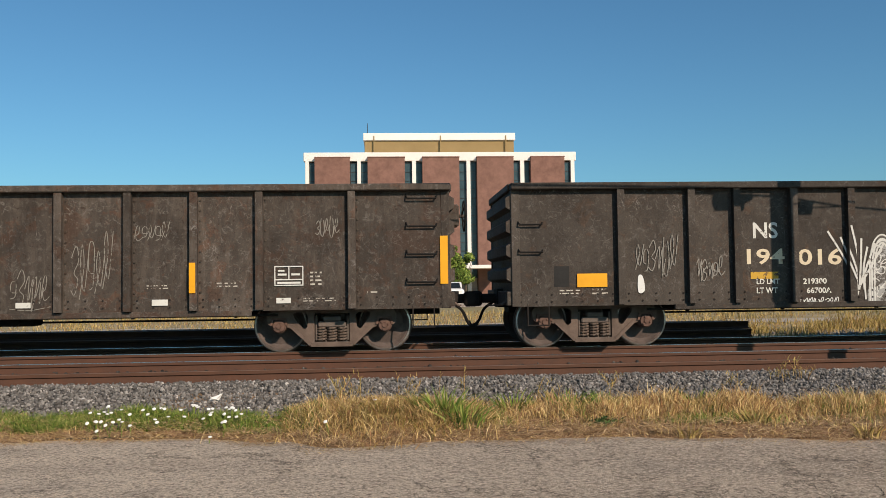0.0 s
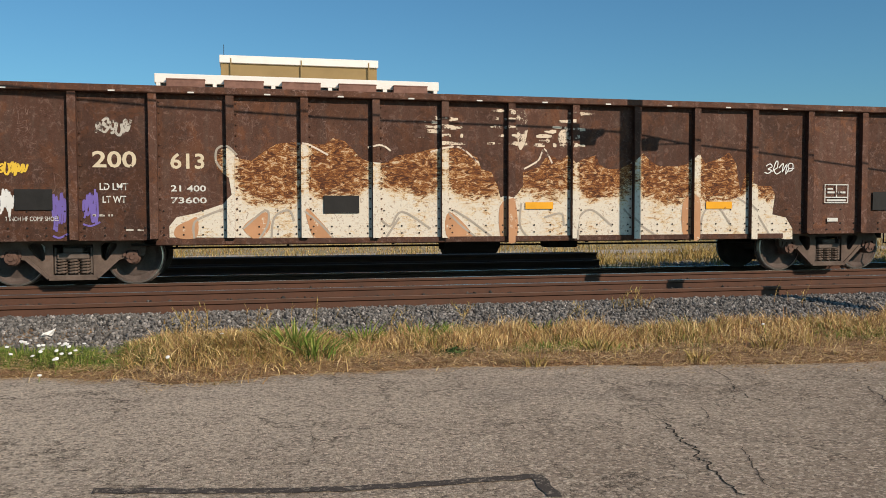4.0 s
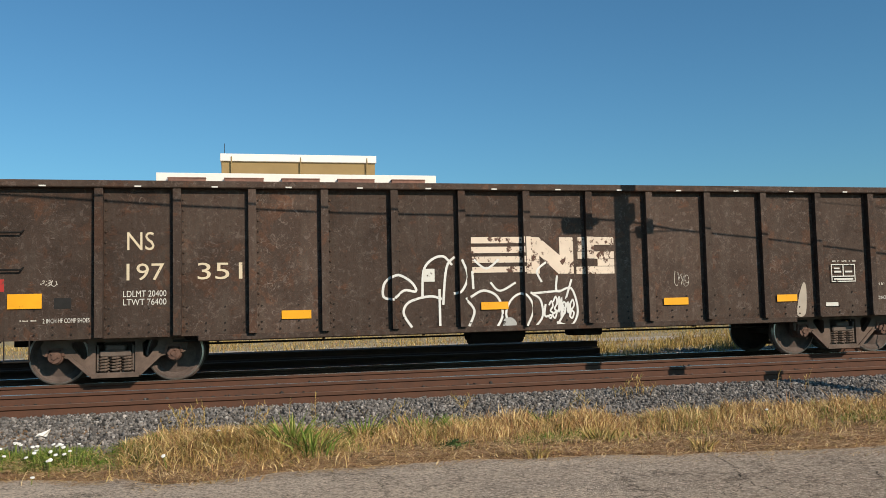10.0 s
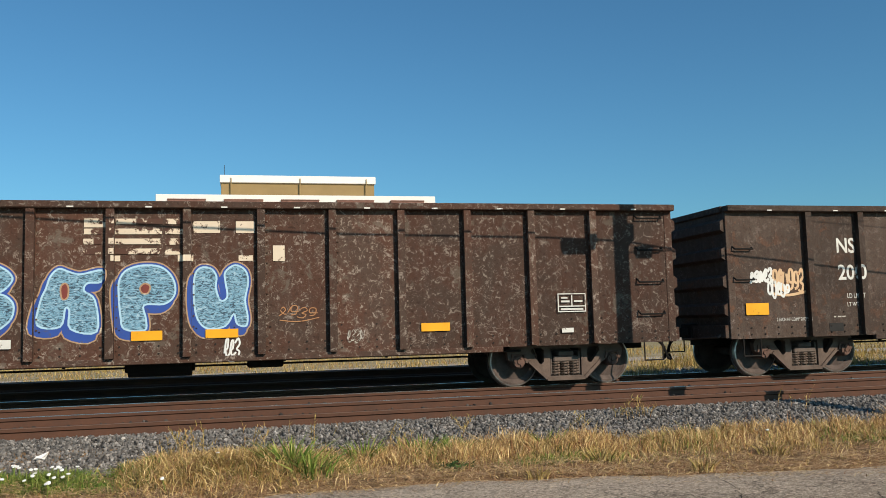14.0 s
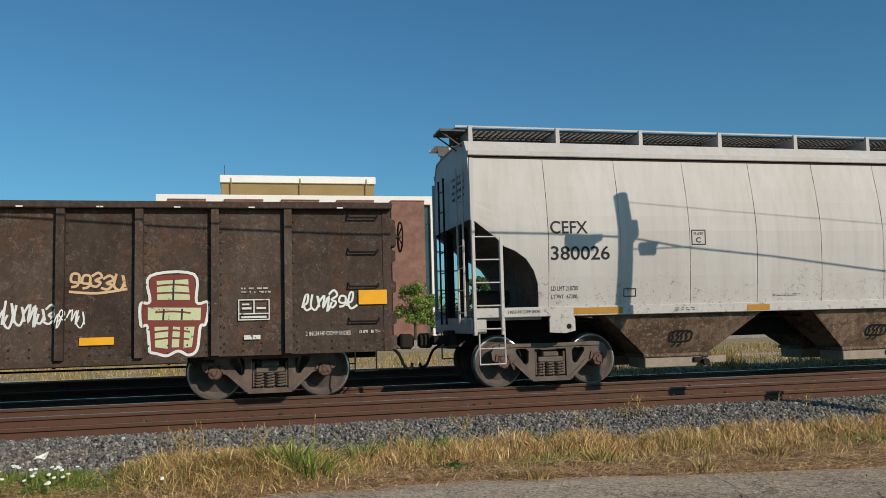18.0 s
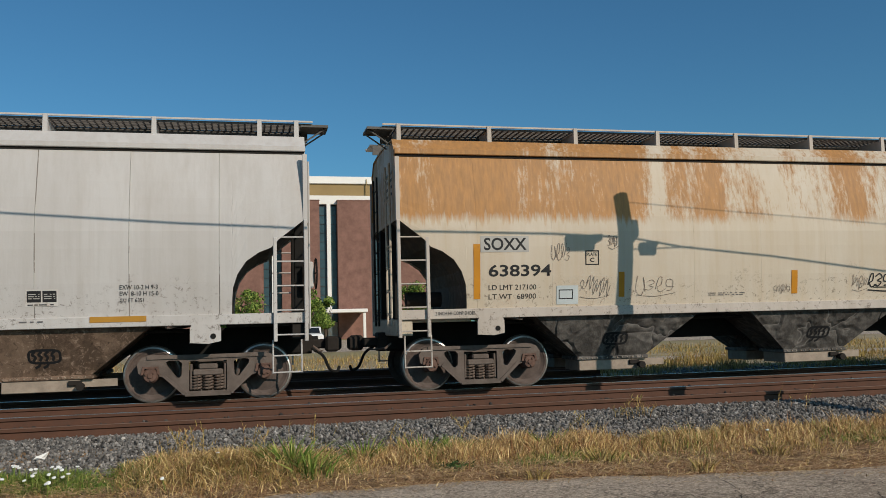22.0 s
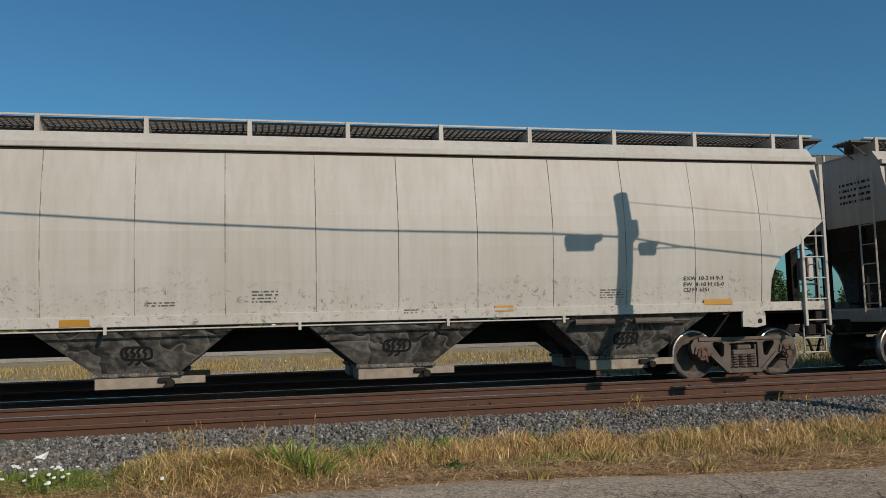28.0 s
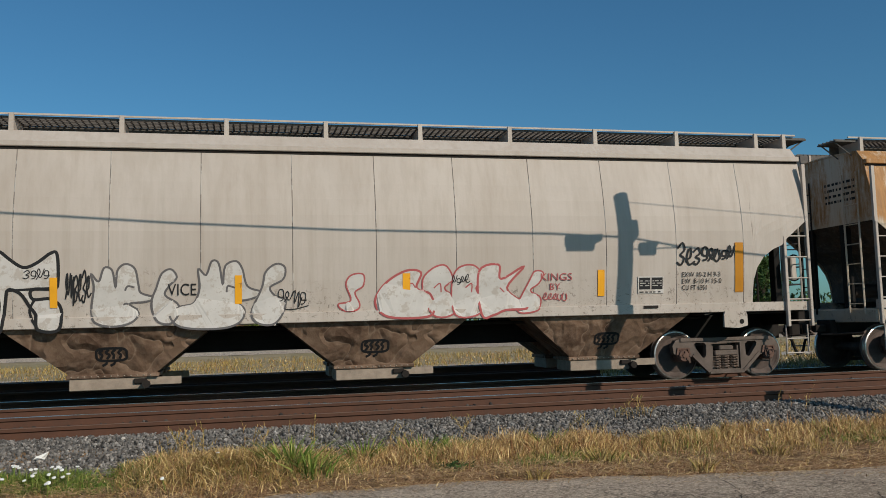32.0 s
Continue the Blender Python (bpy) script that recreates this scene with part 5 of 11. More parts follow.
M_GREYPATCH = faded("grey_touch_up_paint", (0.42, 0.40, 0.37), (0.5, 0.44, 0.36), 0.1)
M_BLUEGREY = faded("pale_blue_grey_paint", (0.50, 0.54, 0.54), (0.55, 0.5, 0.42), 0.15)


def fill_mat():
    """Sky-blue letter fill broken by fine dark cracks."""
    n = Nodes("crackled_sky_blue_paint")
    a = n.noise(10, 6, 0.7, at=n.scaled(0.8, 1.0, 2.4), warp=2.2)
    c = n.mix(n.step(a, 0.44, 0.50), (0.04, 0.07, 0.10), (0.17, 0.34, 0.46))
    c = n.mix(n.step(a, 0.56, 0.60), c, (0.36, 0.49, 0.57))
    return n.done(c, 0.6, 0, a, 0.004)


def peel_mat():
    """Cream paint that rusts through from the middle of each panel."""
    n = Nodes("peeling_cream_paint")
    z = n.axis(2)
    big = n.noise(1.3, 6, 0.65, warp=0.5)
    mid = n.noise(6.5, 10, 0.8, at=n.scaled(0.7, 1.0, 2.1), warp=1.2)
    spot = n.noise(24, 6, 0.75)
    # each panel rusts from its middle, above the wash line; paint holds beside the ribs
    bay = n.calc('FRACT', n.calc('DIVIDE', n.calc('SUBTRACT', n.axis(0), 1.91), 1.178))
    side = n.calc('POWER', n.calc('MULTIPLY', n.calc('ABSOLUTE', n.calc('SUBTRACT', bay, 0.5)), 2.0), 4.0)
    high = n.step(n.calc('ADD', z, n.calc('MULTIPLY', big, 0.5)), 1.52, 1.85)
    k = n.calc('ADD', n.calc('MULTIPLY', high, 0.26), n.calc('ADD', mid, n.calc('MULTIPLY', n.calc('SUBTRACT', big, 0.5), 0.5)))
    k = n.calc('SUBTRACT', k, n.calc('MULTIPLY', side, 0.24))
    flake = n.noise(7.0, 9, 0.8, at=n.scaled(0.8, 1.0, 1.8), warp=1.2)
    rust = n.ramp(flake, (0.38, (0.045, 0.017, 0.010)), (0.46, (0.10, 0.036, 0.016)), (0.52, (0.24, 0.085, 0.024)), (0.56, (0.40, 0.19, 0.06)), (0.60, (0.68, 0.55, 0.38)), (0.66, (0.22, 0.085, 0.03)))
    c = n.mix(n.step(k, 0.60, 0.64), n.mix(n.step(k, 0.50, 0.60), (0.66, 0.60, 0.50), (0.62, 0.46, 0.27)), rust)
    c = n.mix(n.calc('MULTIPLY', n.step(spot, 0.56, 0.62), 0.6), c, (0.20, 0.085, 0.035))
    return n.done(c, 0.8, 0, mid, 0.008)


M_SKYFILL, M_PEEL = fill_mat(), peel_mat()
M_DEEPBLUE = faded("deep_blue_spray_paint", (0.035, 0.085, 0.34), (0.06, 0.08, 0.20), 0.3)
M_SLOT = faded("bare_brown_steel", (0.058, 0.036, 0.028), (0.09, 0.05, 0.03), 0.4)
M_SKYEDGE = faded("pale_sky_outline", (0.42, 0.64, 0.78), (0.22, 0.40, 0.55), 0.3)
LAYER = {}
RAISED = ("reflector", "plate", "data_panel", "black_plate")
MANY = ("data_panel", "small_print", "flaking_emblem", "painted_dots", "painted_swirls", "painted_plant", "painted_line")


def lift_of(car):
    LAYER[car.name] = LAYER.get(car.name, 0) + 1
    return 0.004 + 0.0002 * LAYER[car.name]


def lay(car, bm, mat, name):
    fit_to_side(bm, RIBS[car.name], 0.062, lift_of(car) + (0.02 if name in RAISED else 0))
    ob = part(name, bm, mat, car)
    if name in MANY:
        ob["kind"] = "stuff"
    return ob


def hop_lay(car, bm, mat, name):
    ob = part(name, on_side(bm, lift_of(car)), mat, car)
    if name in MANY:
        ob["kind"] = "stuff"
    return ob


def fitted_bm(body, x0, x1, z0, z1, bold=0.02):
    bm = text_bm(body, 1.0, bold)
    a, b = min(v.co.x for v in bm.verts), max(v.co.x for v in bm.verts)
    c, d = min(v.co.z for v in bm.verts), max(v.co.z for v in bm.verts)
    for v in bm.verts:
        v.co = (x0 + (v.co.x - a) * (x1 - x0) / (b - a), 0, z0 + (v.co.z - c) * (z1 - z0) / (d - c))
    return bm


def fitted(car, body, x0, x1, z0, z1, mat=None, bold=0.02):
    return lay(car, fitted_bm(body, x0, x1, z0, z1, bold), mat or M_STENCIL, "stencil")


def hop_fitted(car, body, x0, x1, z0, z1, mat=None, bold=0.02):
    return hop_lay(car, fitted_bm(body, x0, x1, z0, z1, bold), mat or M_BLACKTXT, "lettering")


def patch(car, x0, x1, z0, z1, mat, name):
    return lay(car, rect(x0, x1, z0, z1), mat, name)


def hop_patch(car, x0, x1, z0, z1, mat, name):
    return hop_lay(car, rect(x0, x1, z0, z1), mat, name)


def panel_bm(x, x1, z, z1, t):
    w, h = x1 - x, z1 - z
    bm = fresh()
    for a, b, c, d in ((x, x1, z, z + t), (x, x1, z1 - t, z1), (x, x + t, z + t, z1 - t), (x1 - t, x1, z + t, z1 - t)):
        bm.faces.new([bm.verts.new((p, 0, q)) for p, q in ((a, c), (b, c), (b, d), (a, d))])
    return bm, w, h


def panel(car, x0, x1, z0, z1):
    bm, w, h = panel_bm(x0, x1, z0, z1, 0.018)
    for a, b, c, d in ((0.48, 0.52, 0.34, 0.95), (0.04, 0.96, 0.28, 0.34), (0.12, 0.42, 0.52, 0.62), (0.12, 0.35, 0.72, 0.80), (0.58, 0.88, 0.52, 0.62), (0.1, 0.9, 0.10, 0.20)):
        bm.faces.new([bm.verts.new((x0 + p * w, 0, z0 + q * h)) for p, q in ((a, c), (b, c), (b, d), (a, d))])
    return lay(car, bm, M_STENCIL, "data_panel")


def hop_panel(car, x0, x1, z0, z1):
    bm, w, h = panel_bm(x0, x1, z0, z1, 0.018)
    return hop_lay(car, bm, M_BLACKTXT, "lettering_frame")


def hop_plate(car, x0, x1, z0, z1):
    """A dark data plate in a pale frame, its two halves full of fine print."""
    hop_patch(car, x0, x1, z0, z1, M_PALE_SPRAY, "data_panel")
    m, t = (x0 + x1) / 2, 0.022
    for a, b in ((x0 + t, m - t / 2), (m + t / 2, x1 - t)):
        hop_patch(car, a, b, z0 + (z1 - z0) * 0.24, z1 - t, M_BLACKTXT, "data_panel")
        hop_print(car, a + 0.02, b - 0.02, z0 + (z1 - z0) * 0.42, z1 - 2.4 * t, 3, M_GREYPATCH)
    hop_print(car, x0 + 0.03, x1 - 0.06, z0 + 0.01, z0 + (z1 - z0) * 0.2, 1, M_BLACKTXT)


def print_bm(x0, x1, z0, z1, rows):
    bm = fresh()
    rnd = random.Random(int(x0 * 100) + int(z0 * 1000))
    pitch = (z1 - z0) / rows
    for k in range(rows):
        a = x0
        while a < x1 - 0.01:
            b = min(x1, a + rnd.choice((0.025, 0.05, 0.08, 0.11)))
            zz = z0 + k * pitch + 0.1 * pitch
            bm.faces.new([bm.verts.new((p, 0, q)) for p, q in ((a, zz), (b, zz), (b, zz + pitch * 0.42), (a, zz + pitch * 0.42))])
            a = b + rnd.choice((0.018, 0.035, 0.05))
    return bm


def fine_print(car, x0, x1, z0, z1, rows, mat=None):
    return lay(car, print_bm(x0, x1, z0, z1, rows), mat or M_STENCIL_OLD, "small_print")


def hop_print(car, x0, x1, z0, z1, rows, mat=None):
    return hop_lay(car, print_bm(x0, x1, z0, z1, rows), mat or M_GREYLINE, "small_print")


# pen moves of a tag that spells nothing: hooks, loops, zigzags and flicks
MOVES = [
    [(.05, .2), (.3, .9), (.6, .95), (.55, .5), (.2, .35), (.5, .05), (1.1, .25)],
    [(.0, .75), (.5, 1), (.8, .7), (.3, .45), (.75, .3), (.4, 0), (-.1, .12)],
    [(.1, 1), (.0, .2), (.5, -.1), (.8, .4), (.6, .9), (.9, .1)],
    [(-.1, .5), (.4, .95), (.35, .1), (.85, .9), (.8, -.15), (1.2, .5)],
    [(.2, .1), (.7, .2), (.75, .75), (.25, .8), (.2, .4), (.95, .35)],
    [(.0, .05), (.5, .6), (.3, .95), (.1, .6), (.6, .2), (1.05, .95)],
]


def tag_bm(x0, x1, z0, z1, loops, w):
    """A quick tag: slanting pen letters side by side, and now and then a stroke under them."""
    rnd = random.Random(int(x0 * 1000) + loops)
    step, lines = (x1 - x0) / loops, []
    for i in range(loops):
        hz = (z1 - z0) * rnd.uniform(0.7, 1.0)
        dz = rnd.uniform(0, 0.2) * (z1 - z0)
        for g in (MOVES[rnd.randrange(len(MOVES))],):
            pts = [(x0 + step * (i + p * 1.12 + 0.12 * (q - 0.5)) + rnd.uniform(-.03, .03) * step, z0 + dz * (1 - q) + q * hz) for p, q in g]
            lines.append(smooth_line(pts, 4))
    if rnd.random() < 0.4:
        lines.append(smooth_line([(x0, z0 - 0.02), ((x0 + x1) / 2, z0 - 0.05), (x1 + 0.03, z0 + 0.01)], 4))
    bm = stroke_bm(lines, w)
    return bm


def tag(car, x0, x1, z0, z1, loops, mat, w):
    return lay(car, tag_bm(x0, x1, z0, z1, loops, w), mat, "painted_tag")


def hop_tag(car, x0, x1, z0, z1, loops, mat, w):
    return hop_lay(car, tag_bm(x0, x1, z0, z1, loops, w), mat, "painted_tag")


def shape(car, pts, mat, name):
    if name.endswith("_sharp"):
        return lay(car, flat(pts), mat, name[:-6])
    return lay(car, flat(smooth_line(pts, 4, True)), mat, name)


def letter_loops(body, x0, x1, z0, z1, fat):
    """The outlines of one fat letter stretched to its box, rounded off like sprayed bubble letters."""
    bm = text_bm(body, 1.0, fat * 0.6)
    bmesh.ops.remove_doubles(bm, verts=bm.verts[:], dist=1e-5)
    a, b = min(v.co.x for v in bm.verts), max(v.co.x for v in bm.verts)
    c, d = min(v.co.z for v in bm.verts), max(v.co.z for v in bm.verts)
    nxt = {}
    for e in bm.edges:
        if len(e.link_faces) == 1:
            for p, q in ((e.verts[0], e.verts[1]), (e.verts[1], e.verts[0])):
                nxt.setdefault(p.index, []).append(q.index)
    bm.verts.ensure_lookup_table()
    loops, seen = [], set()
    for s0 in nxt:
        if s0 in seen or len(nxt[s0]) != 2:
            continue
        line, prev, cur = [], None, s0
        while cur not in seen and len(nxt.get(cur, ())) == 2:
            seen.add(cur)
            line.append(bm.verts[cur].co.copy())
            step = [q for q in nxt[cur] if q != prev]
            prev, cur = cur, step[0]
        pts = [(x0 + (p.x - a) * (x1 - x0) / (b - a), z0 + (p.z - c) * (z1 - z0) / (d - c)) for p in line]
        # even spacing, then corner cutting
        out = []
        for p, q in zip(pts, pts[1:] + pts[:1]):
            k = max(1, int(math.dist(p, q) / 0.06))
            out += [(p[0] + (q[0] - p[0]) * i / k, p[1] + (q[1] - p[1]) * i / k) for i in range(k)]
        for _ in range(4):
            out = [((p[0] + 2 * q[0] + r[0]) / 4, (p[1] + 2 * q[1] + r[1]) / 4) for p, q, r in zip(out[-1:] + out[:-1], out, out[1:] + out[:1])]
        # a freehand wobble, a lean and a swelling foot
        h, w, sd = z1 - z0, x1 - x0, x0 * 3.7
        lean = 0.10 * w * noise.noise((sd, 1, 5))
        out = [(x + lean * (z - z0) / h + 0.10 * w * noise.noise((x * 1.6, z * 1.9, sd)) + 0.05 * w * noise.noise((x * 5, z * 5, sd)),
                z + 0.09 * h * noise.noise((x * 1.7, z * 1.7, sd + 9)) + 0.04 * h * noise.noise((x * 5, z * 5, sd + 9))) for x, z in out]
        if len(out) > 5:
            loops.append(out)
    bm.free()
    return loops


def loops_fill(loops):
    bm = fresh()
    edges = []
    for pts in loops:
        vs = [bm.verts.new((x, 0, z)) for x, z in pts]
        edges += [bm.edges.new((vs[i], vs[(i + 1) % len(vs)])) for i in range(len(vs))]
    bmesh.ops.triangle_fill(bm, edges=edges, use_beauty=True)
    return bm


def loops_line(loops, w):
    bm = fresh()
    for pts in loops:
        k = len(pts)
        ins, outs = [], []
        for i in range(k):
            (px, pz), (qx, qz) = pts[i - 1], pts[(i + 1) % k]
            d = Vector((qx - px, 0, qz - pz))
            d = d.normalized() if d.length > 1e-7 else Vector((1, 0, 0))
            x, z = pts[i]
            ins.append(bm.verts.new((x - d.z * w / 2, 0, z + d.x * w / 2)))
            outs.append(bm.verts.new((x + d.z * w / 2, 0, z - d.x * w / 2)))
        for i in range(k):
            j = (i + 1) % k
            bm.faces.new((ins[i], ins[j], outs[j], outs[i]))
    return bm


def bubble(car, body, x0, x1, z0, z1, fill, edge, fat, rim, halo=None):
    loops = letter_loops(body, x0, x1, z0, z1, fat)
    if halo:
        lay(car, loops_line(loops, rim * 2.6), halo, "letter_shadow")
    lay(car, loops_fill(loops), fill, "letter_fill")
    lay(car, loops_line(loops, rim), edge, "letter_outline")


def outline(car, x0, x1, z0, z1, mat, w):
    """One open bubble-letter outline of a throw-up."""
    rnd = random.Random(int(x0 * 1000))
    loops = [blob(rnd, (x0 + x1) / 2, (z0 + z1) / 2, x1 - x0, z1 - z0, 0.22, 9)]
    lay(car, loops_line(loops, w), mat, "letter_outline")


M_GHOST_FILL = faded("chalky_grey_paint", (0.33, 0.325, 0.31), (0.085, 0.074, 0.064), 0.74, scale=5)
M_FLECK = faded("flecks_of_old_stencil", (0.27, 0.20, 0.16), (0.085, 0.042, 0.028), 0.45, scale=20)
M_GHOST_LINE = faded("chalky_white_line", (0.62, 0.61, 0.57), (0.16, 0.14, 0.12), 0.35, scale=10)
M_PALE_SPRAY = faded("pale_cream_spray", (0.585, 0.555, 0.52), (0.44, 0.395, 0.35), 0.55)
M_ORANGE_TAPE = faded("orange_reflector", (0.52, 0.22, 0.015), (0.3, 0.13, 0.03), 0.15)
M_OCHRE_TAPE = faded("ochre_reflector", (0.44, 0.22, 0.03), (0.3, 0.17, 0.06), 0.2)
M_CHARCOAL = faded("charcoal_spray_paint", (0.035, 0.033, 0.035), (0.09, 0.07, 0.06), 0.2)
M_OCHRE = faded("ochre_line", (0.45, 0.21, 0.02), (0.7, 0.4, 0.05), 0.1)
M_COVER = faded("dark_cover_paint", (0.052, 0.044, 0.037), (0.085, 0.06, 0.045), 0.3)
M_PRIMER = faded("red_primer", (0.10, 0.030, 0.020), (0.06, 0.045, 0.037), 0.3)
M_PEACH = faded("peach_paint", (0.52, 0.27, 0.14), (0.6, 0.5, 0.38), 0.25)
M_GREYRING = faded("grey_letter_line", (0.40, 0.35, 0.29), (0.6, 0.5, 0.38), 0.2)


def streak_mat():
    """Thin white and pale blue spray, pulled in streaks over dark steel."""
    n = Nodes("streaky_blue_white_paint")
    a = n.noise(7, 7, 0.7, at=n.scaled(0.5, 1.0, 2.6), warp=1.2)
    b = n.noise(2.2, 4, 0.6)
    c = n.ramp(a, (0.36, (0.06, 0.055, 0.055)), (0.45, (0.20, 0.26, 0.33)), (0.54, (0.50, 0.55, 0.60)), (0.66, (0.72, 0.74, 0.74)))
    c = n.mix(n.calc('MULTIPLY', n.step(b, 0.45, 0.65), 0.45), c, (0.20, 0.38, 0.58))
    return n.done(c, 0.6, 0, a, 0.003)


M_STREAK = streak_mat()
M_PALELIME = faded("pale_lime_line", (0.56, 0.60, 0.36), (0.2, 0.16, 0.1), 0.25)


def strokes(car, lines, mat, w, name="painted_line"):
    return lay(car, stroke_bm([smooth_line(l, 5) for l in lines], w), mat, name)


def swirls(car, x0, x1, z0, z1, count, mat, w):
    """Small curled pen strokes that crowd a letter."""
    rnd, lines = random.Random(int(x0 * 100) + count), []
    for _ in range(count):
        cx, cz, r, a = rnd.uniform(x0, x1), rnd.uniform(z0, z1), rnd.uniform(0.04, 0.15), rnd.uniform(0, 6.3)
        turn = rnd.choice((-1, 1)) * rnd.uniform(1.5, 5.0)
        lines.append([(cx + r * (1 - 0.5 * i / 8) * math.cos(a + turn * i / 8), cz + r * (1 - 0.5 * i / 8) * math.sin(a + turn * i / 8)) for i in range(9)])
    return lay(car, stroke_bm(lines, w), mat, "painted_swirls")


def studded(car, pts, mat, w):
    """A line with a row of dots along it."""
    line = smooth_line(pts, 5)
    lay(car, stroke_bm([line], w), mat, "painted_line")
    bm, run = fresh(), 0.0
    for (ax, az), (bx, bz) in zip(line, line[1:]):
        d = math.dist((ax, az), (bx, bz))
        run += d
        if run > 0.10 and d > 1e-6:
            run = 0.0
            nx, nz = -(bz - az) / d, (bx - ax) / d
            cx, cz = ax + nx * 0.055, az + nz * 0.055
            bm.faces.new([bm.verts.new((cx + 0.028 * math.cos(k * 1.047), 0, cz + 0.028 * math.sin(k * 1.047))) for k in range(6)])
    return lay(car, bm, mat, "painted_dots")


def fan(car, x, z, h, count, mat, w):
    """A spiky plant of long strokes from one foot."""
    rnd, lines = random.Random(int(x * 100)), []
    for i in range(count):
        a = math.pi / 2 + (i - (count - 1) / 2) * 0.16 + rnd.uniform(-0.05, 0.05)
        l = h * rnd.uniform(0.65, 1.0)
        lines.append([(x + rnd.uniform(-0.08, 0.08), z), (x + 0.5 * l * math.cos(a), z + 0.5 * l * math.sin(a)), (x + l * math.cos(a) * 1.1, z + l * math.sin(a))])
    return strokes(car, lines, mat, w, "painted_plant")


def flakes(car, x0, x1, z0, z1, count, mat):
    """What is left of an old emblem: short broken bars in rows."""
    rnd, bm = random.Random(int(x0 * 100)), fresh()
    for _ in range(count):
        a, c = rnd.uniform(x0, x1), z0 + (z1 - z0) * (rnd.randrange(5) + 0.5) / 5
        w, h = rnd.uniform(0.04, 0.2), rnd.uniform(0.03, 0.08)
        k = [(-w / 2, -h / 2 * rnd.uniform(.3, 1)), (0, -h / 2), (w / 2, -h / 2 * rnd.uniform(.3, 1)), (w / 2, h / 2 * rnd.uniform(.3, 1)), (0, h / 2), (-w / 2, h / 2 * rnd.uniform(.3, 1))]
        bm.faces.new([bm.verts.new((a + p, 0, c + q)) for p, q in k])
    return lay(car, bm, mat, "flaking_emblem")


def puff(car, pts):
    """A lobed yellow puff with ochre contour lines that follow its edge."""
    line = smooth_line(pts, 5, True)
    mx, mz = sum(p for p, _ in line) / len(line), sum(q for _, q in line) / len(line)
    lay(car, flat(line), M_YELLOW_SPRAY, "yellow_cloud")
    rings = [[(mx + (p - mx) * k, mz + (q - mz) * k) for p, q in line] for k in (0.98, 0.72, 0.42)]
    lay(car, loops_line(rings, 0.013), M_OCHRE, "cloud_line")


def throw_letter(car, pts, holes):
    """A blue throw-up letter: thin ochre halo, deep blue drop shadow, crackled sky-blue face with a pale edge."""
    face = smooth_line(pts, 4, True)
    under = [(x - 0.055, z - 0.10) for x, z in face]
    lay(car, loops_line([under, face], 0.13), M_RUSTLINE, "letter_halo")
    lay(car, flat(under), M_DEEPBLUE, "letter_shadow")
    lay(car, loops_line([under, face], 0.085), M_DEEPBLUE, "letter_shadow")
    lay(car, flat(face), M_SKYFILL, "letter_fill")
    lay(car, loops_line([face], 0.03), M_SKYEDGE, "letter_outline")
    for hole in holes:
        line = smooth_line(hole, 4, True)
        lay(car, loops_line([line], 0.05), M_RUSTLINE, "letter_counter")
        lay(car, flat(line), M_MAROON, "letter_counter")


def hop_letter(car, pts, fill, edge, w):
    """One throw-up letter: a chalky fill and its sprayed outline."""
    line = smooth_line(pts, 5, True)
    hop_lay(car, flat(line), fill, "letter_fill")
    hop_lay(car, loops_line([line], w), edge, "letter_outline")


def hop_strokes(car, lines, mat, w):
    return hop_lay(car, stroke_bm([smooth_line(l, 5) for l in lines], w), mat, "painted_line")


def end_print(car, y0, y1, z0, z1, rows):
    """Stencilled rows on the front end wall of a covered hopper."""
    bm = print_bm(y0, y1, z0, z1, rows)
    for v in bm.verts:
        v.co = (0.014, v.co.x, v.co.z)
    ob = part("small_print", bm, M_BLACKTXT, car)
    ob["kind"] = "stuff"
    return ob


for hopper_car in (car_i, car_j, car_k, car_l, car_m):
    end_print(hopper_car, -1.0, -0.1, 3.45, 3.95, 4)


# ---------------------------------------------------------------- lettering and paint on the cars
# dark grey gondola car
patch(car_a, 12.88, 13.01, 1.05, 1.55, M_YELLOW, "reflector")
panel(car_a, 14.28, 14.76, 1.15, 1.48)
fine_print(car_a, 14.87, 15.06, 1.15, 1.41, 4)
patch(car_a, 14.31, 14.55, 0.86, 0.95, M_STENCIL, "plate")
patch(car_a, 12.28, 12.54, 0.85, 0.95, M_STENCIL, "plate")
patch(car_a, 10.10, 10.34, 0.84, 0.93, M_STENCIL, "plate")
fine_print(car_a, 13.33, 13.67, 1.14, 1.24, 2)
fine_print(car_a, 12.19, 12.54, 1.12, 1.21, 2)
fine_print(car_a, 14.75, 15.29, 0.88, 0.96, 2)
fine_print(car_a, 15.80, 16.03, 1.01, 1.06, 1)
patch(car_a, 17.05, 17.18, 1.15, 1.96, M_YELLOW, "reflector")
tag(car_a, 10.98, 11.62, 0.88, 2.19, 5, M_SCRATCH, 0.012)
tag(car_a, 9.99, 10.62, 0.85, 1.54, 5, M_SCRATCH, 0.012)
tag(car_a, 11.99, 12.54, 1.89, 2.27, 5, M_SCRATCH, 0.012)
tag(car_a, 14.97, 15.35, 1.96, 2.34, 5, M_SCRATCH, 0.012)
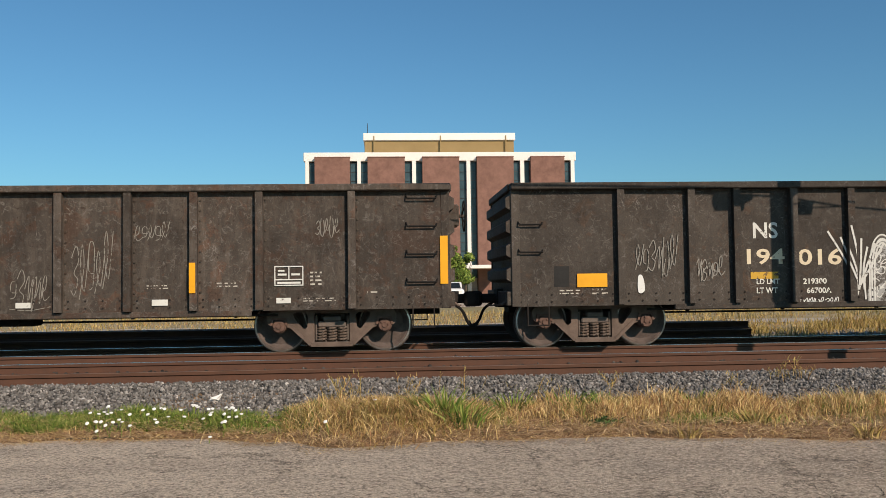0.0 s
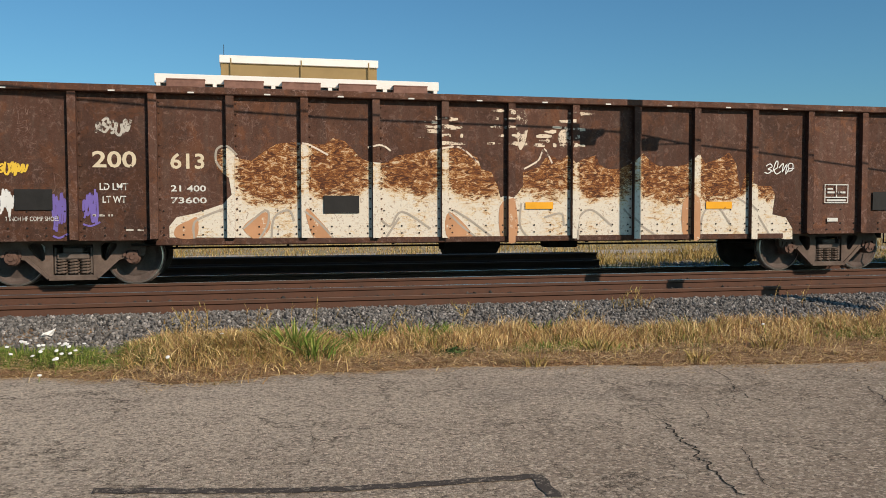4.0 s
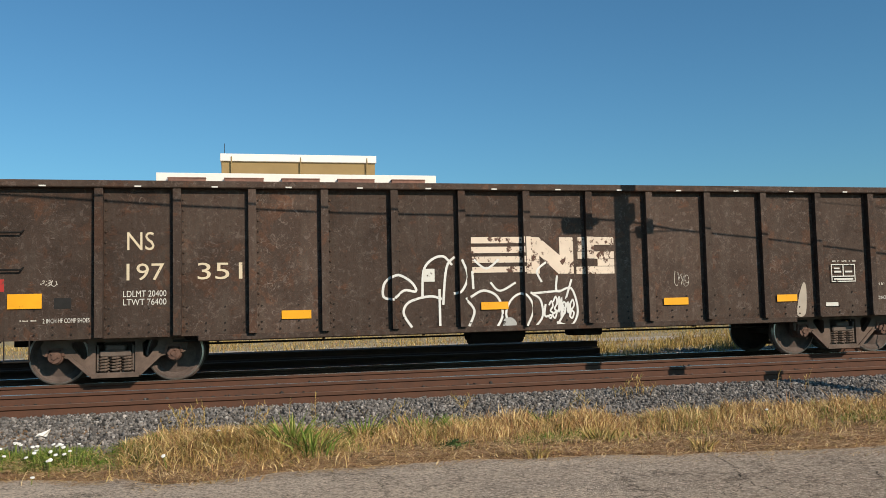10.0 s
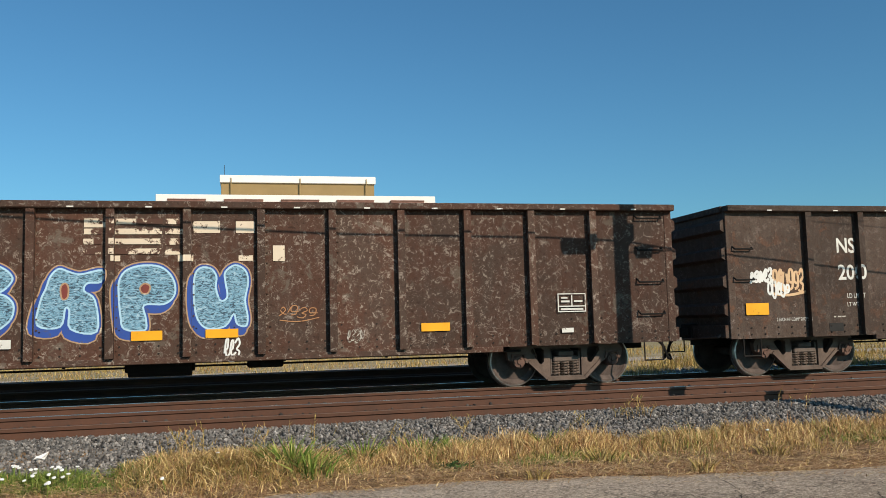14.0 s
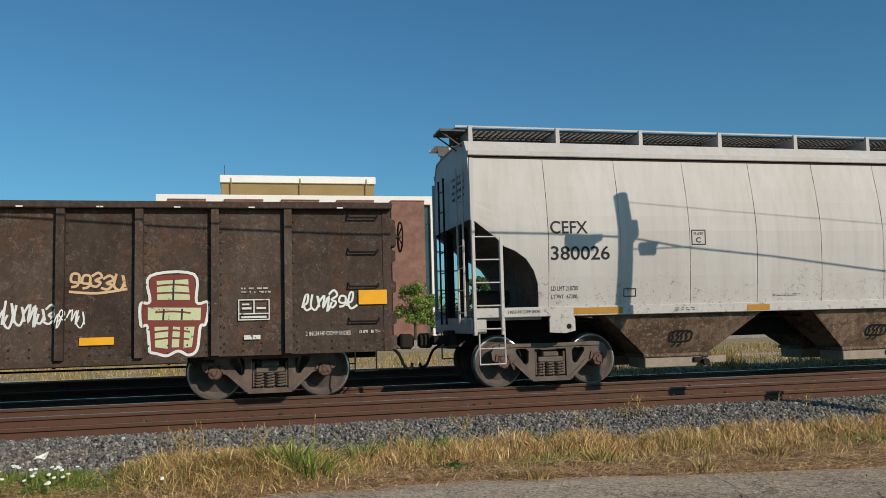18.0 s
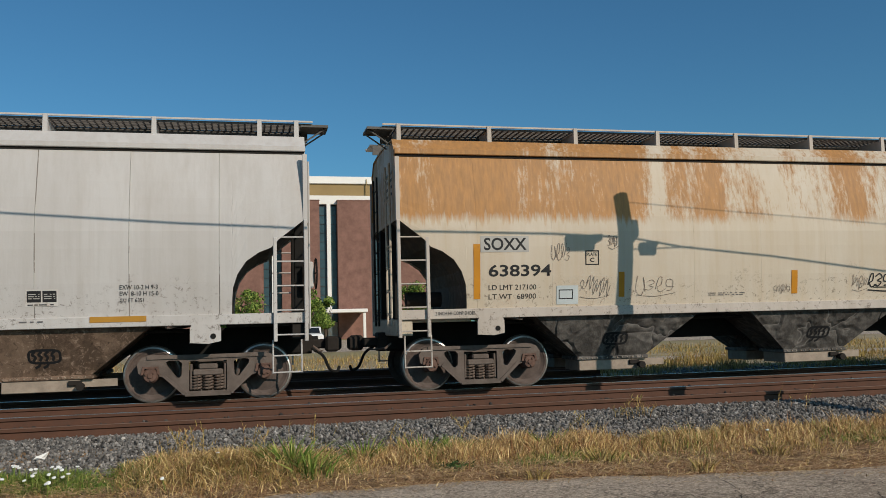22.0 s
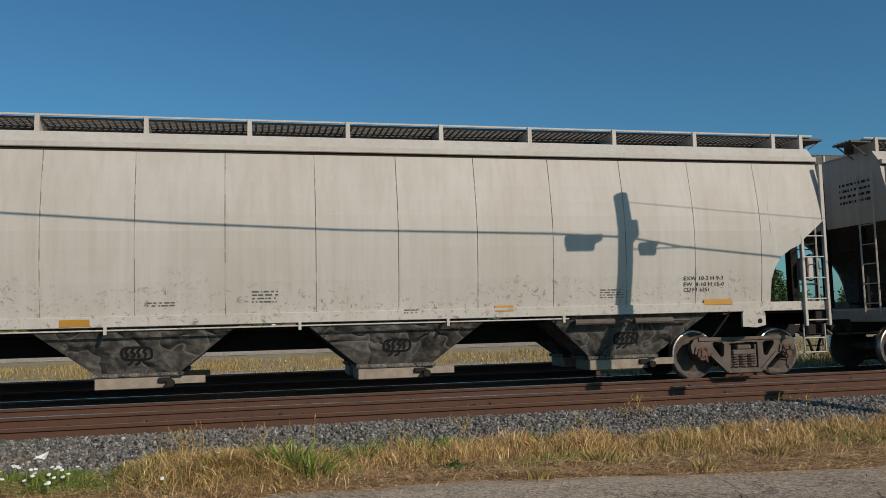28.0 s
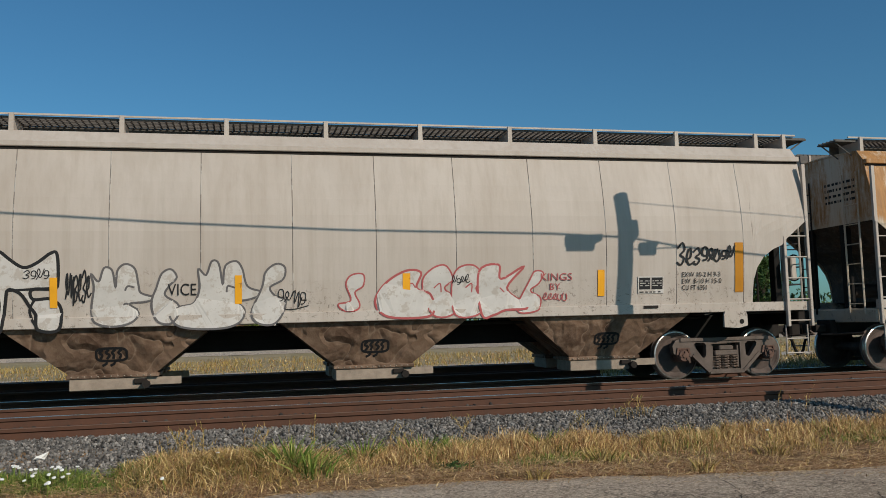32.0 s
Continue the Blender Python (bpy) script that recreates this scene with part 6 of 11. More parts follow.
# charcoal gondola car
fitted(car_b, "NS", 4.20, 4.64, 1.86, 2.14)
fitted(car_b, "194", 4.08, 4.75, 1.41, 1.68, M_STENCIL_CREAM)
fitted(car_b, "016", 4.99, 5.77, 1.39, 1.67, M_STENCIL_CREAM)
patch(car_b, 4.14, 4.63, 1.16, 1.28, M_YELLOW_OLD, "old_plate")
fitted(car_b, "LD LMT", 4.24, 4.65, 1.07, 1.16)
fitted(car_b, "LT WT", 4.24, 4.61, 0.91, 1.01)
fitted(car_b, "219300", 5.07, 5.49, 1.06, 1.16)
fitted(car_b, "66700A", 5.13, 5.57, 0.90, 1.00)
patch(car_b, 1.10, 1.62, 1.06, 1.29, M_YELLOW, "reflector")
fine_print(car_b, 0.80, 1.15, 0.94, 1.04, 2)
fine_print(car_b, 1.36, 1.63, 0.93, 1.06, 2)
patch(car_b, 0.71, 0.97, 1.07, 1.42, M_PATCH, "old_panel")
shape(car_b, [(6.24, 0.72), (6.28, 1.23), (6.41, 1.79), (6.53, 1.90), (6.67, 1.82), (6.74, 1.64), (6.73, 0.72)], M_GHOST_FILL, "old_graffiti")
shape(car_b, [(6.84, 0.71), (6.85, 1.60), (6.96, 1.82), (7.15, 1.92), (7.34, 1.89), (7.55, 1.74), (7.75, 1.57), (7.77, 0.70)], M_GHOST_FILL, "old_graffiti")
shape(car_b, [(7.79, 0.70), (7.76, 1.70), (7.90, 1.87), (8.07, 1.85), (8.22, 1.60), (8.30, 1.83), (8.43, 1.89), (8.63, 1.75), (8.77, 1.66), (8.87, 1.75), (9.04, 1.82), (9.14, 1.65), (9.26, 1.24), (9.29, 0.67)], M_GHOST_FILL, "old_graffiti")
shape(car_b, [(9.35, 0.67), (9.37, 1.00), (9.59, 1.11), (9.80, 0.99), (9.82, 0.67)], M_GHOST_FILL, "old_graffiti")
shape(car_b, [(11.16, 0.66), (11.15, 1.90), (11.35, 2.07), (11.55, 2.09), (11.72, 1.93), (11.89, 1.91), (11.99, 2.10), (12.56, 2.12), (12.48, 1.80), (12.27, 1.53), (12.05, 1.31), (12.06, 0.65)], M_GHOST_FILL, "old_graffiti")
shape(car_b, [(12.29, 1.28), (12.68, 1.47), (12.99, 1.57), (13.20, 1.89), (13.42, 1.79), (13.59, 1.72), (13.53, 1.50), (13.19, 1.41), (12.94, 1.29)], M_PRIMER, "primer_patch")
shape(car_b, [(12.14, 0.65), (12.17, 1.01), (12.57, 1.04), (12.96, 0.99), (12.98, 0.63)], M_GHOST_FILL, "old_graffiti")
strokes(car_b, [[(6.26, 0.74), (6.27, 1.32), (6.30, 1.58), (6.36, 1.78), (6.46, 1.89), (6.56, 1.89), (6.65, 1.78), (6.72, 1.57), (6.74, 1.32), (6.73, 0.74)], [(6.30, 0.74), (6.31, 1.32), (6.34, 1.54), (6.39, 1.72), (6.47, 1.82), (6.55, 1.82), (6.63, 1.72), (6.67, 1.54), (6.69, 1.32), (6.68, 0.74)], [(6.35, 0.74), (6.36, 1.32), (6.38, 1.51), (6.42, 1.66), (6.48, 1.75), (6.54, 1.75), (6.60, 1.66), (6.63, 1.51), (6.64, 1.32), (6.63, 0.74)]], M_GHOST_LINE, 0.028)
swirls(car_b, 6.32, 6.68, 0.80, 1.65, 18, M_GHOST_LINE, 0.016)
strokes(car_b, [[(6.86, 0.73), (6.86, 1.31), (6.91, 1.58), (7.04, 1.80), (7.22, 1.92), (7.42, 1.91), (7.60, 1.79), (7.72, 1.58), (7.76, 1.31), (7.75, 0.72)], [(6.90, 0.73), (6.91, 1.31), (6.95, 1.55), (7.07, 1.74), (7.23, 1.84), (7.41, 1.84), (7.57, 1.73), (7.67, 1.54), (7.71, 1.31), (7.70, 0.72)], [(6.95, 0.73), (6.96, 1.31), (6.99, 1.52), (7.09, 1.68), (7.24, 1.77), (7.39, 1.77), (7.54, 1.68), (7.63, 1.51), (7.66, 1.31), (7.66, 0.72)]], M_GHOST_LINE, 0.028)
swirls(car_b, 6.92, 7.70, 0.79, 1.64, 18, M_GHOST_LINE, 0.016)
strokes(car_b, [[(7.77, 0.72), (7.78, 1.31), (7.80, 1.55), (7.87, 1.75), (7.97, 1.86), (8.07, 1.86), (8.16, 1.75), (8.23, 1.55), (8.25, 1.30), (8.24, 0.71)], [(7.81, 0.72), (7.82, 1.30), (7.84, 1.52), (7.90, 1.69), (7.98, 1.78), (8.06, 1.78), (8.13, 1.69), (8.18, 1.51), (8.20, 1.30), (8.19, 0.71)], [(7.86, 0.72), (7.87, 1.30), (7.89, 1.48), (7.93, 1.63), (7.99, 1.71), (8.05, 1.71), (8.10, 1.63), (8.14, 1.48), (8.15, 1.30), (8.14, 0.71)]], M_GHOST_LINE, 0.028)
swirls(car_b, 7.83, 8.19, 0.78, 1.63, 18, M_GHOST_LINE, 0.016)
strokes(car_b, [[(8.24, 0.71), (8.25, 1.30), (8.28, 1.55), (8.35, 1.74), (8.46, 1.85), (8.57, 1.85), (8.68, 1.74), (8.75, 1.54), (8.77, 1.29), (8.76, 0.70)], [(8.29, 0.71), (8.29, 1.30), (8.32, 1.51), (8.38, 1.68), (8.47, 1.78), (8.56, 1.78), (8.65, 1.68), (8.70, 1.51), (8.72, 1.29), (8.71, 0.70)], [(8.33, 0.71), (8.34, 1.30), (8.36, 1.48), (8.41, 1.63), (8.48, 1.71), (8.55, 1.70), (8.62, 1.62), (8.66, 1.48), (8.67, 1.30), (8.67, 0.70)]], M_GHOST_LINE, 0.028)
swirls(car_b, 8.30, 8.71, 0.77, 1.63, 18, M_GHOST_LINE, 0.016)
strokes(car_b, [[(8.79, 0.70), (8.80, 1.29), (8.83, 1.52), (8.89, 1.70), (8.99, 1.79), (9.09, 1.79), (9.19, 1.69), (9.25, 1.51), (9.27, 1.29), (9.26, 0.69)], [(8.84, 0.70), (8.85, 1.29), (8.87, 1.48), (8.92, 1.64), (9.00, 1.72), (9.08, 1.72), (9.15, 1.63), (9.20, 1.48), (9.22, 1.29), (9.21, 0.70)], [(8.89, 0.70), (8.89, 1.29), (8.91, 1.45), (8.95, 1.58), (9.01, 1.65), (9.07, 1.65), (9.12, 1.57), (9.16, 1.45), (9.17, 1.29), (9.17, 0.70)]], M_GHOST_LINE, 0.028)
swirls(car_b, 8.86, 9.21, 0.77, 1.63, 18, M_GHOST_LINE, 0.016)
strokes(car_b, [[(11.71, 1.85), (11.66, 1.46), (11.74, 1.07), (11.68, 0.69)], [(11.35, 1.95), (11.38, 1.46), (11.26, 1.07)], [(11.97, 2.06), (11.91, 1.65), (12.01, 1.26), (11.94, 0.72)], [(12.28, 1.95), (12.38, 1.75), (12.17, 1.53)]], M_GHOST_LINE, 0.03)
swirls(car_b, 11.18, 12.03, 0.73, 2.05, 26, M_GHOST_LINE, 0.022)
swirls(car_b, 12.19, 12.94, 0.71, 0.98, 12, M_GHOST_LINE, 0.025)
swirls(car_b, 10.19, 10.91, 0.74, 1.81, 24, M_GHOST_LINE, 0.022)
swirls(car_b, 9.37, 9.80, 0.73, 1.05, 10, M_GHOST_LINE, 0.022)
swirls(car_b, 11.21, 11.66, 0.97, 1.31, 5, M_PALEBLUE, 0.03)
swirls(car_b, 12.06, 12.27, 0.72, 1.06, 4, M_PALEBLUE, 0.03)
swirls(car_b, 8.15, 9.30, 0.91, 1.77, 5, M_PALEBLUE, 0.03)
fan(car_b, 6.09, 0.95, 1.16, 7, M_GHOST_LINE, 0.035)
fan(car_b, 9.83, 1.30, 0.92, 6, M_GHOST_LINE, 0.035)
fan(car_b, 9.59, 1.53, 0.62, 5, M_GHOST_LINE, 0.028)
studded(car_b, [(10.18, 1.49), (10.37, 1.64), (10.40, 1.99), (10.55, 2.07), (10.72, 1.86), (10.95, 1.83), (11.17, 1.97)], M_GHOST_LINE, 0.022)
studded(car_b, [(11.17, 1.90), (11.35, 2.07), (11.55, 2.10), (11.72, 1.95), (11.87, 1.92), (11.97, 2.11), (12.58, 2.16), (12.56, 1.89), (12.66, 1.80), (12.56, 1.63), (12.27, 1.51)], M_GHOST_LINE, 0.022)
studded(car_b, [(12.68, 1.63), (12.81, 1.75), (12.97, 1.92), (13.18, 2.02), (13.38, 1.89), (13.42, 1.72)], M_GHOST_LINE, 0.022)
studded(car_b, [(12.94, 0.73), (13.01, 1.13), (13.17, 1.17), (13.32, 0.90), (13.50, 0.73)], M_GHOST_LINE, 0.022)
strokes(car_b, [[(12.69, 2.57), (12.55, 2.57), (12.52, 2.44), (12.67, 2.44), (12.73, 2.34), (12.63, 2.25), (12.50, 2.28)], [(12.46, 2.55), (12.40, 2.34)]], M_GHOST_LINE, 0.022)
strokes(car_b, [[(6.18, 0.78), (6.18, 1.23), (6.33, 1.63), (6.50, 1.81), (6.66, 1.72), (6.79, 1.58)], [(6.33, 1.63), (6.41, 1.72), (6.49, 1.65), (6.43, 1.57), (6.34, 1.60)], [(6.91, 1.36), (6.94, 1.72), (7.09, 1.87), (7.26, 1.89), (7.47, 1.71), (7.69, 1.51)], [(7.65, 1.67), (7.82, 1.85), (8.00, 1.85), (8.21, 1.62), (8.30, 1.47)], [(8.27, 1.53), (8.27, 1.71), (8.42, 1.82), (8.54, 1.71), (8.52, 1.53), (8.41, 1.47), (8.34, 1.58), (8.43, 1.67)], [(8.56, 1.67), (8.71, 1.59), (8.78, 1.48)], [(8.65, 1.44), (8.83, 1.71), (8.97, 1.78), (9.19, 1.65), (9.59, 1.34)], [(6.02, 0.83), (6.15, 1.18), (6.28, 1.27)], [(6.44, 0.96), (6.61, 1.09), (6.69, 0.87)], [(8.07, 0.85), (8.16, 1.26), (8.33, 1.03), (8.51, 1.30)]], M_GHOST_LINE, 0.03)
patch(car_b, 6.85, 7.69, 1.07, 1.33, M_COVER, "cover_plate")
patch(car_b, 9.09, 9.86, 1.09, 1.32, M_COVER, "cover_plate")
patch(car_b, 7.13, 7.63, 1.16, 1.29, M_YELLOW, "reflector")
patch(car_b, 9.30, 9.81, 1.15, 1.29, M_YELLOW, "reflector")
patch(car_b, 12.34, 12.84, 1.14, 1.27, M_YELLOW, "reflector")
patch(car_b, 15.37, 15.75, 1.02, 1.29, M_YELLOW, "reflector")
fine_print(car_b, 12.99, 13.71, 1.25, 1.42, 2)
fine_print(car_b, 15.30, 15.73, 0.84, 1.06, 2)
patch(car_b, 14.47, 14.68, 0.95, 1.02, M_STENCIL, "plate")
panel(car_b, 14.39, 14.83, 1.27, 1.56)
tag(car_b, 2.12, 2.84, 1.16, 1.99, 6, M_SCRATCH, 0.016)
tag(car_b, 3.18, 3.66, 1.14, 1.57, 5, M_SCRATCH, 0.016)
tag(car_b, 5.00, 5.71, 0.68, 0.85, 8, M_WHITE_SPRAY, 0.012)
shape(car_b, [(2.16, 1.23), (2.24, 1.23), (2.27, 0.99), (2.16, 0.96)], M_WHITE_SPRAY, "paint_spot")
# rust-brown gondola car
fitted(car_c, "200", 2.18, 2.83, 1.88, 2.14, M_STENCIL_CREAM)
fitted(car_c, "613", 3.34, 3.86, 1.87, 2.12, M_STENCIL_CREAM)
fitted(car_c, "LD LMT", 2.28, 2.70, 1.53, 1.64)
fitted(car_c, "LT WT", 2.32, 2.67, 1.33, 1.44)
fitted(car_c, "21 400", 3.34, 3.88, 1.51, 1.61)
fitted(car_c, "73600", 3.34, 3.89, 1.32, 1.42)
tag(car_c, 2.24, 2.74, 2.39, 2.67, 5, M_STENCIL_OLD, 0.04)
shape(car_c, [(3.31, 0.78), (3.31, 0.96), (3.42, 1.10), (3.70, 1.16), (4.14, 1.31), (4.28, 1.46), (4.24, 1.73), (4.06, 1.87), (4.02, 2.05), (4.13, 2.19), (4.27, 2.21), (4.37, 2.05), (4.60, 2.01), (4.78, 2.15), (5.00, 2.29), (5.28, 2.32), (5.64, 2.29), (5.78, 2.30), (5.92, 2.40), (6.11, 2.35), (6.25, 2.21), (6.39, 2.06), (6.58, 2.00), (6.77, 1.99), (7.01, 2.13), (7.35, 2.18), (7.64, 2.26), (7.94, 2.29), (8.19, 2.24), (8.39, 2.10), (8.46, 1.91), (8.64, 1.86), (8.75, 1.62), (8.80, 1.42), (8.88, 1.45), (8.88, 0.72)], M_PEEL, "peeling_paint_sharp")
shape(car_c, [(8.88, 0.72), (8.88, 1.45), (9.00, 1.42), (9.10, 1.47), (9.21, 1.62), (9.21, 1.86), (9.52, 1.96), (9.62, 2.11), (9.73, 2.16), (9.89, 2.07), (10.04, 2.17), (10.15, 2.02), (10.36, 2.12), (10.58, 2.17), (10.63, 2.02), (10.80, 1.93), (11.01, 1.93), (11.23, 2.03), (11.34, 2.13), (11.48, 2.22), (11.62, 2.09), (11.79, 1.99), (12.18, 1.99), (12.35, 2.04), (12.52, 2.20), (12.63, 2.20), (12.73, 2.05), (13.04, 2.15), (13.21, 2.26), (13.36, 2.05), (13.45, 1.51), (13.54, 1.84), (13.66, 1.92), (13.64, 1.69), (13.81, 1.64), (14.10, 1.64), (14.18, 1.48), (14.13, 1.11), (14.42, 1.05), (14.56, 0.84), (14.57, 0.64)], M_PEEL, "peeling_paint_sharp")
flakes(car_c, 7.32, 7.76, 2.43, 2.81, 14, M_EMBLEM_WORN)
flakes(car_c, 7.64, 8.11, 2.27, 2.96, 20, M_EMBLEM_WORN)
flakes(car_c, 8.61, 9.02, 2.28, 2.99, 18, M_EMBLEM_WORN)
flakes(car_c, 8.97, 9.28, 2.29, 2.95, 14, M_EMBLEM_WORN)
flakes(car_c, 9.49, 10.02, 2.30, 2.69, 14, M_EMBLEM_WORN)
flakes(car_c, 9.86, 10.50, 2.27, 2.97, 22, M_EMBLEM_WORN)
shape(car_c, [(9.09, 2.90), (9.23, 2.94), (9.30, 2.66), (9.23, 2.33), (9.13, 2.29)], M_EMBLEM_WORN, "old_lettering")
shape(car_c, [(9.86, 2.52), (10.02, 2.67), (10.10, 2.37), (10.04, 2.29), (9.91, 2.34)], M_EMBLEM_WORN, "old_lettering")
patch(car_c, 9.25, 9.76, 1.22, 1.34, M_YELLOW, "reflector")
patch(car_c, 12.74, 13.27, 1.22, 1.35, M_YELLOW, "reflector")
patch(car_c, 5.75, 6.34, 1.16, 1.45, M_PATCH, "black_plate")
tag(car_c, 1.59, 1.78, 0.84, 1.59, 5, M_VIOLET, 0.03)
tag(car_c, 2.03, 2.25, 1.02, 1.59, 5, M_VIOLET, 0.03)
tag(car_c, 0.85, 1.24, 1.76, 1.97, 5, M_YELLOW_SPRAY, 0.03)
tag(car_c, 0.83, 1.04, 1.11, 1.59, 4, M_WHITE_SPRAY, 0.03)
patch(car_c, 1.06, 1.60, 1.22, 1.54, M_PATCH, "black_plate")
fitted(car_c, "2 INCH HF COMP SHOES", 0.92, 1.68, 1.050, 1.120, bold=0)
fine_print(car_c, 2.17, 2.50, 1.11, 1.19, 1)
fine_print(car_c, 2.66, 2.92, 0.88, 0.95, 1)
shape(car_c, [(3.41, 0.78), (3.41, 0.94), (3.61, 1.05), (3.74, 1.09), (3.72, 0.78)], M_PEACH, "peach_shape")
shape(car_c, [(4.45, 0.94), (4.81, 1.18), (4.88, 0.93), (4.67, 0.73)], M_PEACH, "peach_shape")
shape(car_c, [(5.45, 1.21), (5.56, 1.18), (5.91, 0.74), (5.63, 0.72), (5.50, 0.95)], M_PEACH, "peach_shape")
shape(car_c, [(7.80, 1.08), (7.95, 1.15), (8.31, 0.74), (7.85, 0.72)], M_PEACH, "peach_shape")
shape(car_c, [(8.79, 1.27), (9.06, 1.37), (9.10, 0.71), (8.82, 0.69)], M_PEACH, "peach_shape")
shape(car_c, [(12.28, 1.32), (12.54, 1.43), (12.60, 0.72), (12.30, 0.70)], M_PEACH, "peach_shape")
strokes(car_c, [[(3.69, 0.76), (3.68, 0.96), (3.76, 1.07), (4.14, 1.23)], [(4.45, 0.91), (4.81, 1.21), (4.85, 1.00), (4.70, 0.73)], [(4.90, 0.73), (4.95, 1.09), (5.18, 1.21), (5.27, 1.03)], [(5.45, 1.18), (5.68, 1.00), (5.93, 0.72)], [(6.70, 1.06), (6.87, 0.94), (7.07, 1.18), (7.56, 0.89)], [(6.77, 0.71), (7.02, 1.08)], [(7.85, 1.18), (8.11, 0.93), (8.41, 0.70)]], M_GREYRING, 0.035)
strokes(car_c, [[(7.96, 1.21), (8.26, 1.03), (8.66, 0.73)], [(9.18, 1.32), (9.16, 0.93), (9.34, 0.69)], [(9.60, 1.07), (9.92, 1.14), (9.97, 0.92)], [(10.19, 0.68), (10.26, 1.07), (10.51, 1.20), (10.89, 0.91)], [(11.11, 1.22), (11.39, 0.96), (11.89, 0.66)], [(12.64, 0.65), (12.69, 1.11), (12.94, 1.30), (13.27, 0.90)], [(13.38, 1.43), (13.74, 1.19), (14.11, 0.68)], [(4.12, 1.87), (4.04, 2.01), (4.06, 2.19), (4.20, 2.24), (4.37, 2.10)]], M_GREYRING, 0.035)
strokes(car_c, [[(4.19, 1.96), (4.30, 2.07), (4.39, 2.04)], [(5.33, 2.30), (5.54, 2.27), (5.83, 2.12)], [(6.49, 2.25), (6.73, 2.29), (6.88, 2.20)], [(7.56, 2.19), (7.86, 2.27), (8.11, 2.26), (8.41, 2.01)], [(9.23, 1.92), (9.49, 2.07), (9.60, 2.27), (9.75, 2.02)]], M_EMBLEM, 0.03)
tag(car_c, 13.97, 14.57, 1.85, 2.12, 4, M_WHITE_SPRAY, 0.02)
panel(car_c, 15.23, 15.75, 1.32, 1.68)
patch(car_c, 15.30, 15.53, 0.97, 1.04, M_STENCIL, "plate")
patch(car_c, 16.30, 16.69, 1.19, 1.54, M_PATCH, "black_plate")
# brown gondola car with teal piece
patch(car_e, 1.80, 2.36, 2.05, 2.41, M_PATCH, "black_patch")
patch(car_e, 1.79, 2.55, 1.56, 1.95, M_PATCH, "black_patch")
patch(car_e, 2.90, 3.63, 1.58, 1.99, M_PATCH, "black_patch")
fitted(car_e, "NS", 1.87, 2.26, 2.09, 2.36)
fitted(car_e, "197", 1.87, 2.38, 1.63, 1.89)
fitted(car_e, "485", 2.96, 3.54, 1.65, 1.93)
fine_print(car_e, 1.91, 2.49, 1.26, 1.49, 2, M_STENCIL_OLD)
patch(car_e, 0.44, 1.42, 1.03, 1.14, M_YELLOW, "reflector")
patch(car_e, 3.10, 3.45, 0.97, 1.07, M_YELLOW, "reflector")
patch(car_e, 15.84, 16.75, 1.01, 1.14, M_YELLOW, "reflector")
panel(car_e, 14.80, 15.33, 1.37, 1.70)
patch(car_e, 14.66, 14.93, 0.88, 0.96, M_STENCIL, "plate")
patch(car_e, 0.83, 1.08, 1.20, 1.41, M_PATCH, "old_panel")
puff(car_e, [(3.21, 1.36), (3.24, 1.21), (3.44, 1.16), (3.49, 0.99), (3.67, 1.23), (3.88, 1.35), (3.94, 1.50), (3.84, 1.63), (3.82, 1.81), (3.70, 1.75), (3.59, 1.59), (3.43, 1.50)])
puff(car_e, [(2.85, 1.65), (2.90, 1.49), (2.86, 1.36), (3.00, 1.41), (3.17, 1.38), (3.29, 1.47), (3.22, 1.56), (3.05, 1.59), (2.95, 1.68)])
puff(car_e, [(3.90, 1.93), (3.88, 2.15), (3.99, 2.17), (4.08, 2.10), (4.07, 1.97), (4.23, 1.81), (4.16, 1.75), (4.02, 1.99)])
puff(car_e, [(4.14, 1.90), (4.25, 1.81), (4.35, 1.70), (4.50, 1.75), (4.61, 1.86), (4.54, 1.94), (4.47, 2.06), (4.36, 2.05), (4.31, 1.95)])
puff(car_e, [(3.19, 0.85), (3.35, 0.83), (3.59, 0.72), (3.54, 0.83), (3.40, 0.87), (3.31, 0.92)])
puff(car_e, [(4.88, 1.94), (4.96, 2.01), (4.99, 1.90), (4.96, 1.83)])
puff(car_e, [(5.25, 1.90), (5.36, 1.92), (5.46, 2.01), (5.57, 1.94), (5.66, 1.88), (5.58, 1.77), (5.32, 1.75)])
puff(car_e, [(5.64, 1.90), (5.76, 1.99), (5.80, 2.14), (6.00, 2.16), (6.10, 2.09), (6.19, 1.92), (6.08, 1.92), (5.94, 2.03), (5.79, 1.94)])
shape(car_e, [(3.56, 0.74), (3.59, 0.95), (3.83, 1.15), (3.88, 1.28), (4.03, 1.46), (3.91, 1.55), (3.90, 1.92), (4.03, 2.03), (4.21, 1.84), (4.43, 1.66), (4.75, 1.87), (4.98, 1.94), (5.05, 1.81), (5.17, 1.75), (5.62, 1.79), (5.73, 1.89), (5.83, 1.98), (5.97, 2.01), (6.15, 1.84), (6.25, 1.64), (6.49, 1.71), (6.77, 1.88), (7.06, 1.98), (7.22, 1.93), (7.43, 1.79), (7.80, 1.88), (7.96, 1.93), (8.01, 1.75), (8.14, 1.86), (8.28, 1.96), (8.42, 1.82), (8.37, 1.53), (8.46, 1.29), (8.52, 1.09), (8.41, 0.94), (8.41, 0.65)], M_TEAL, "letter_fill_sharp")
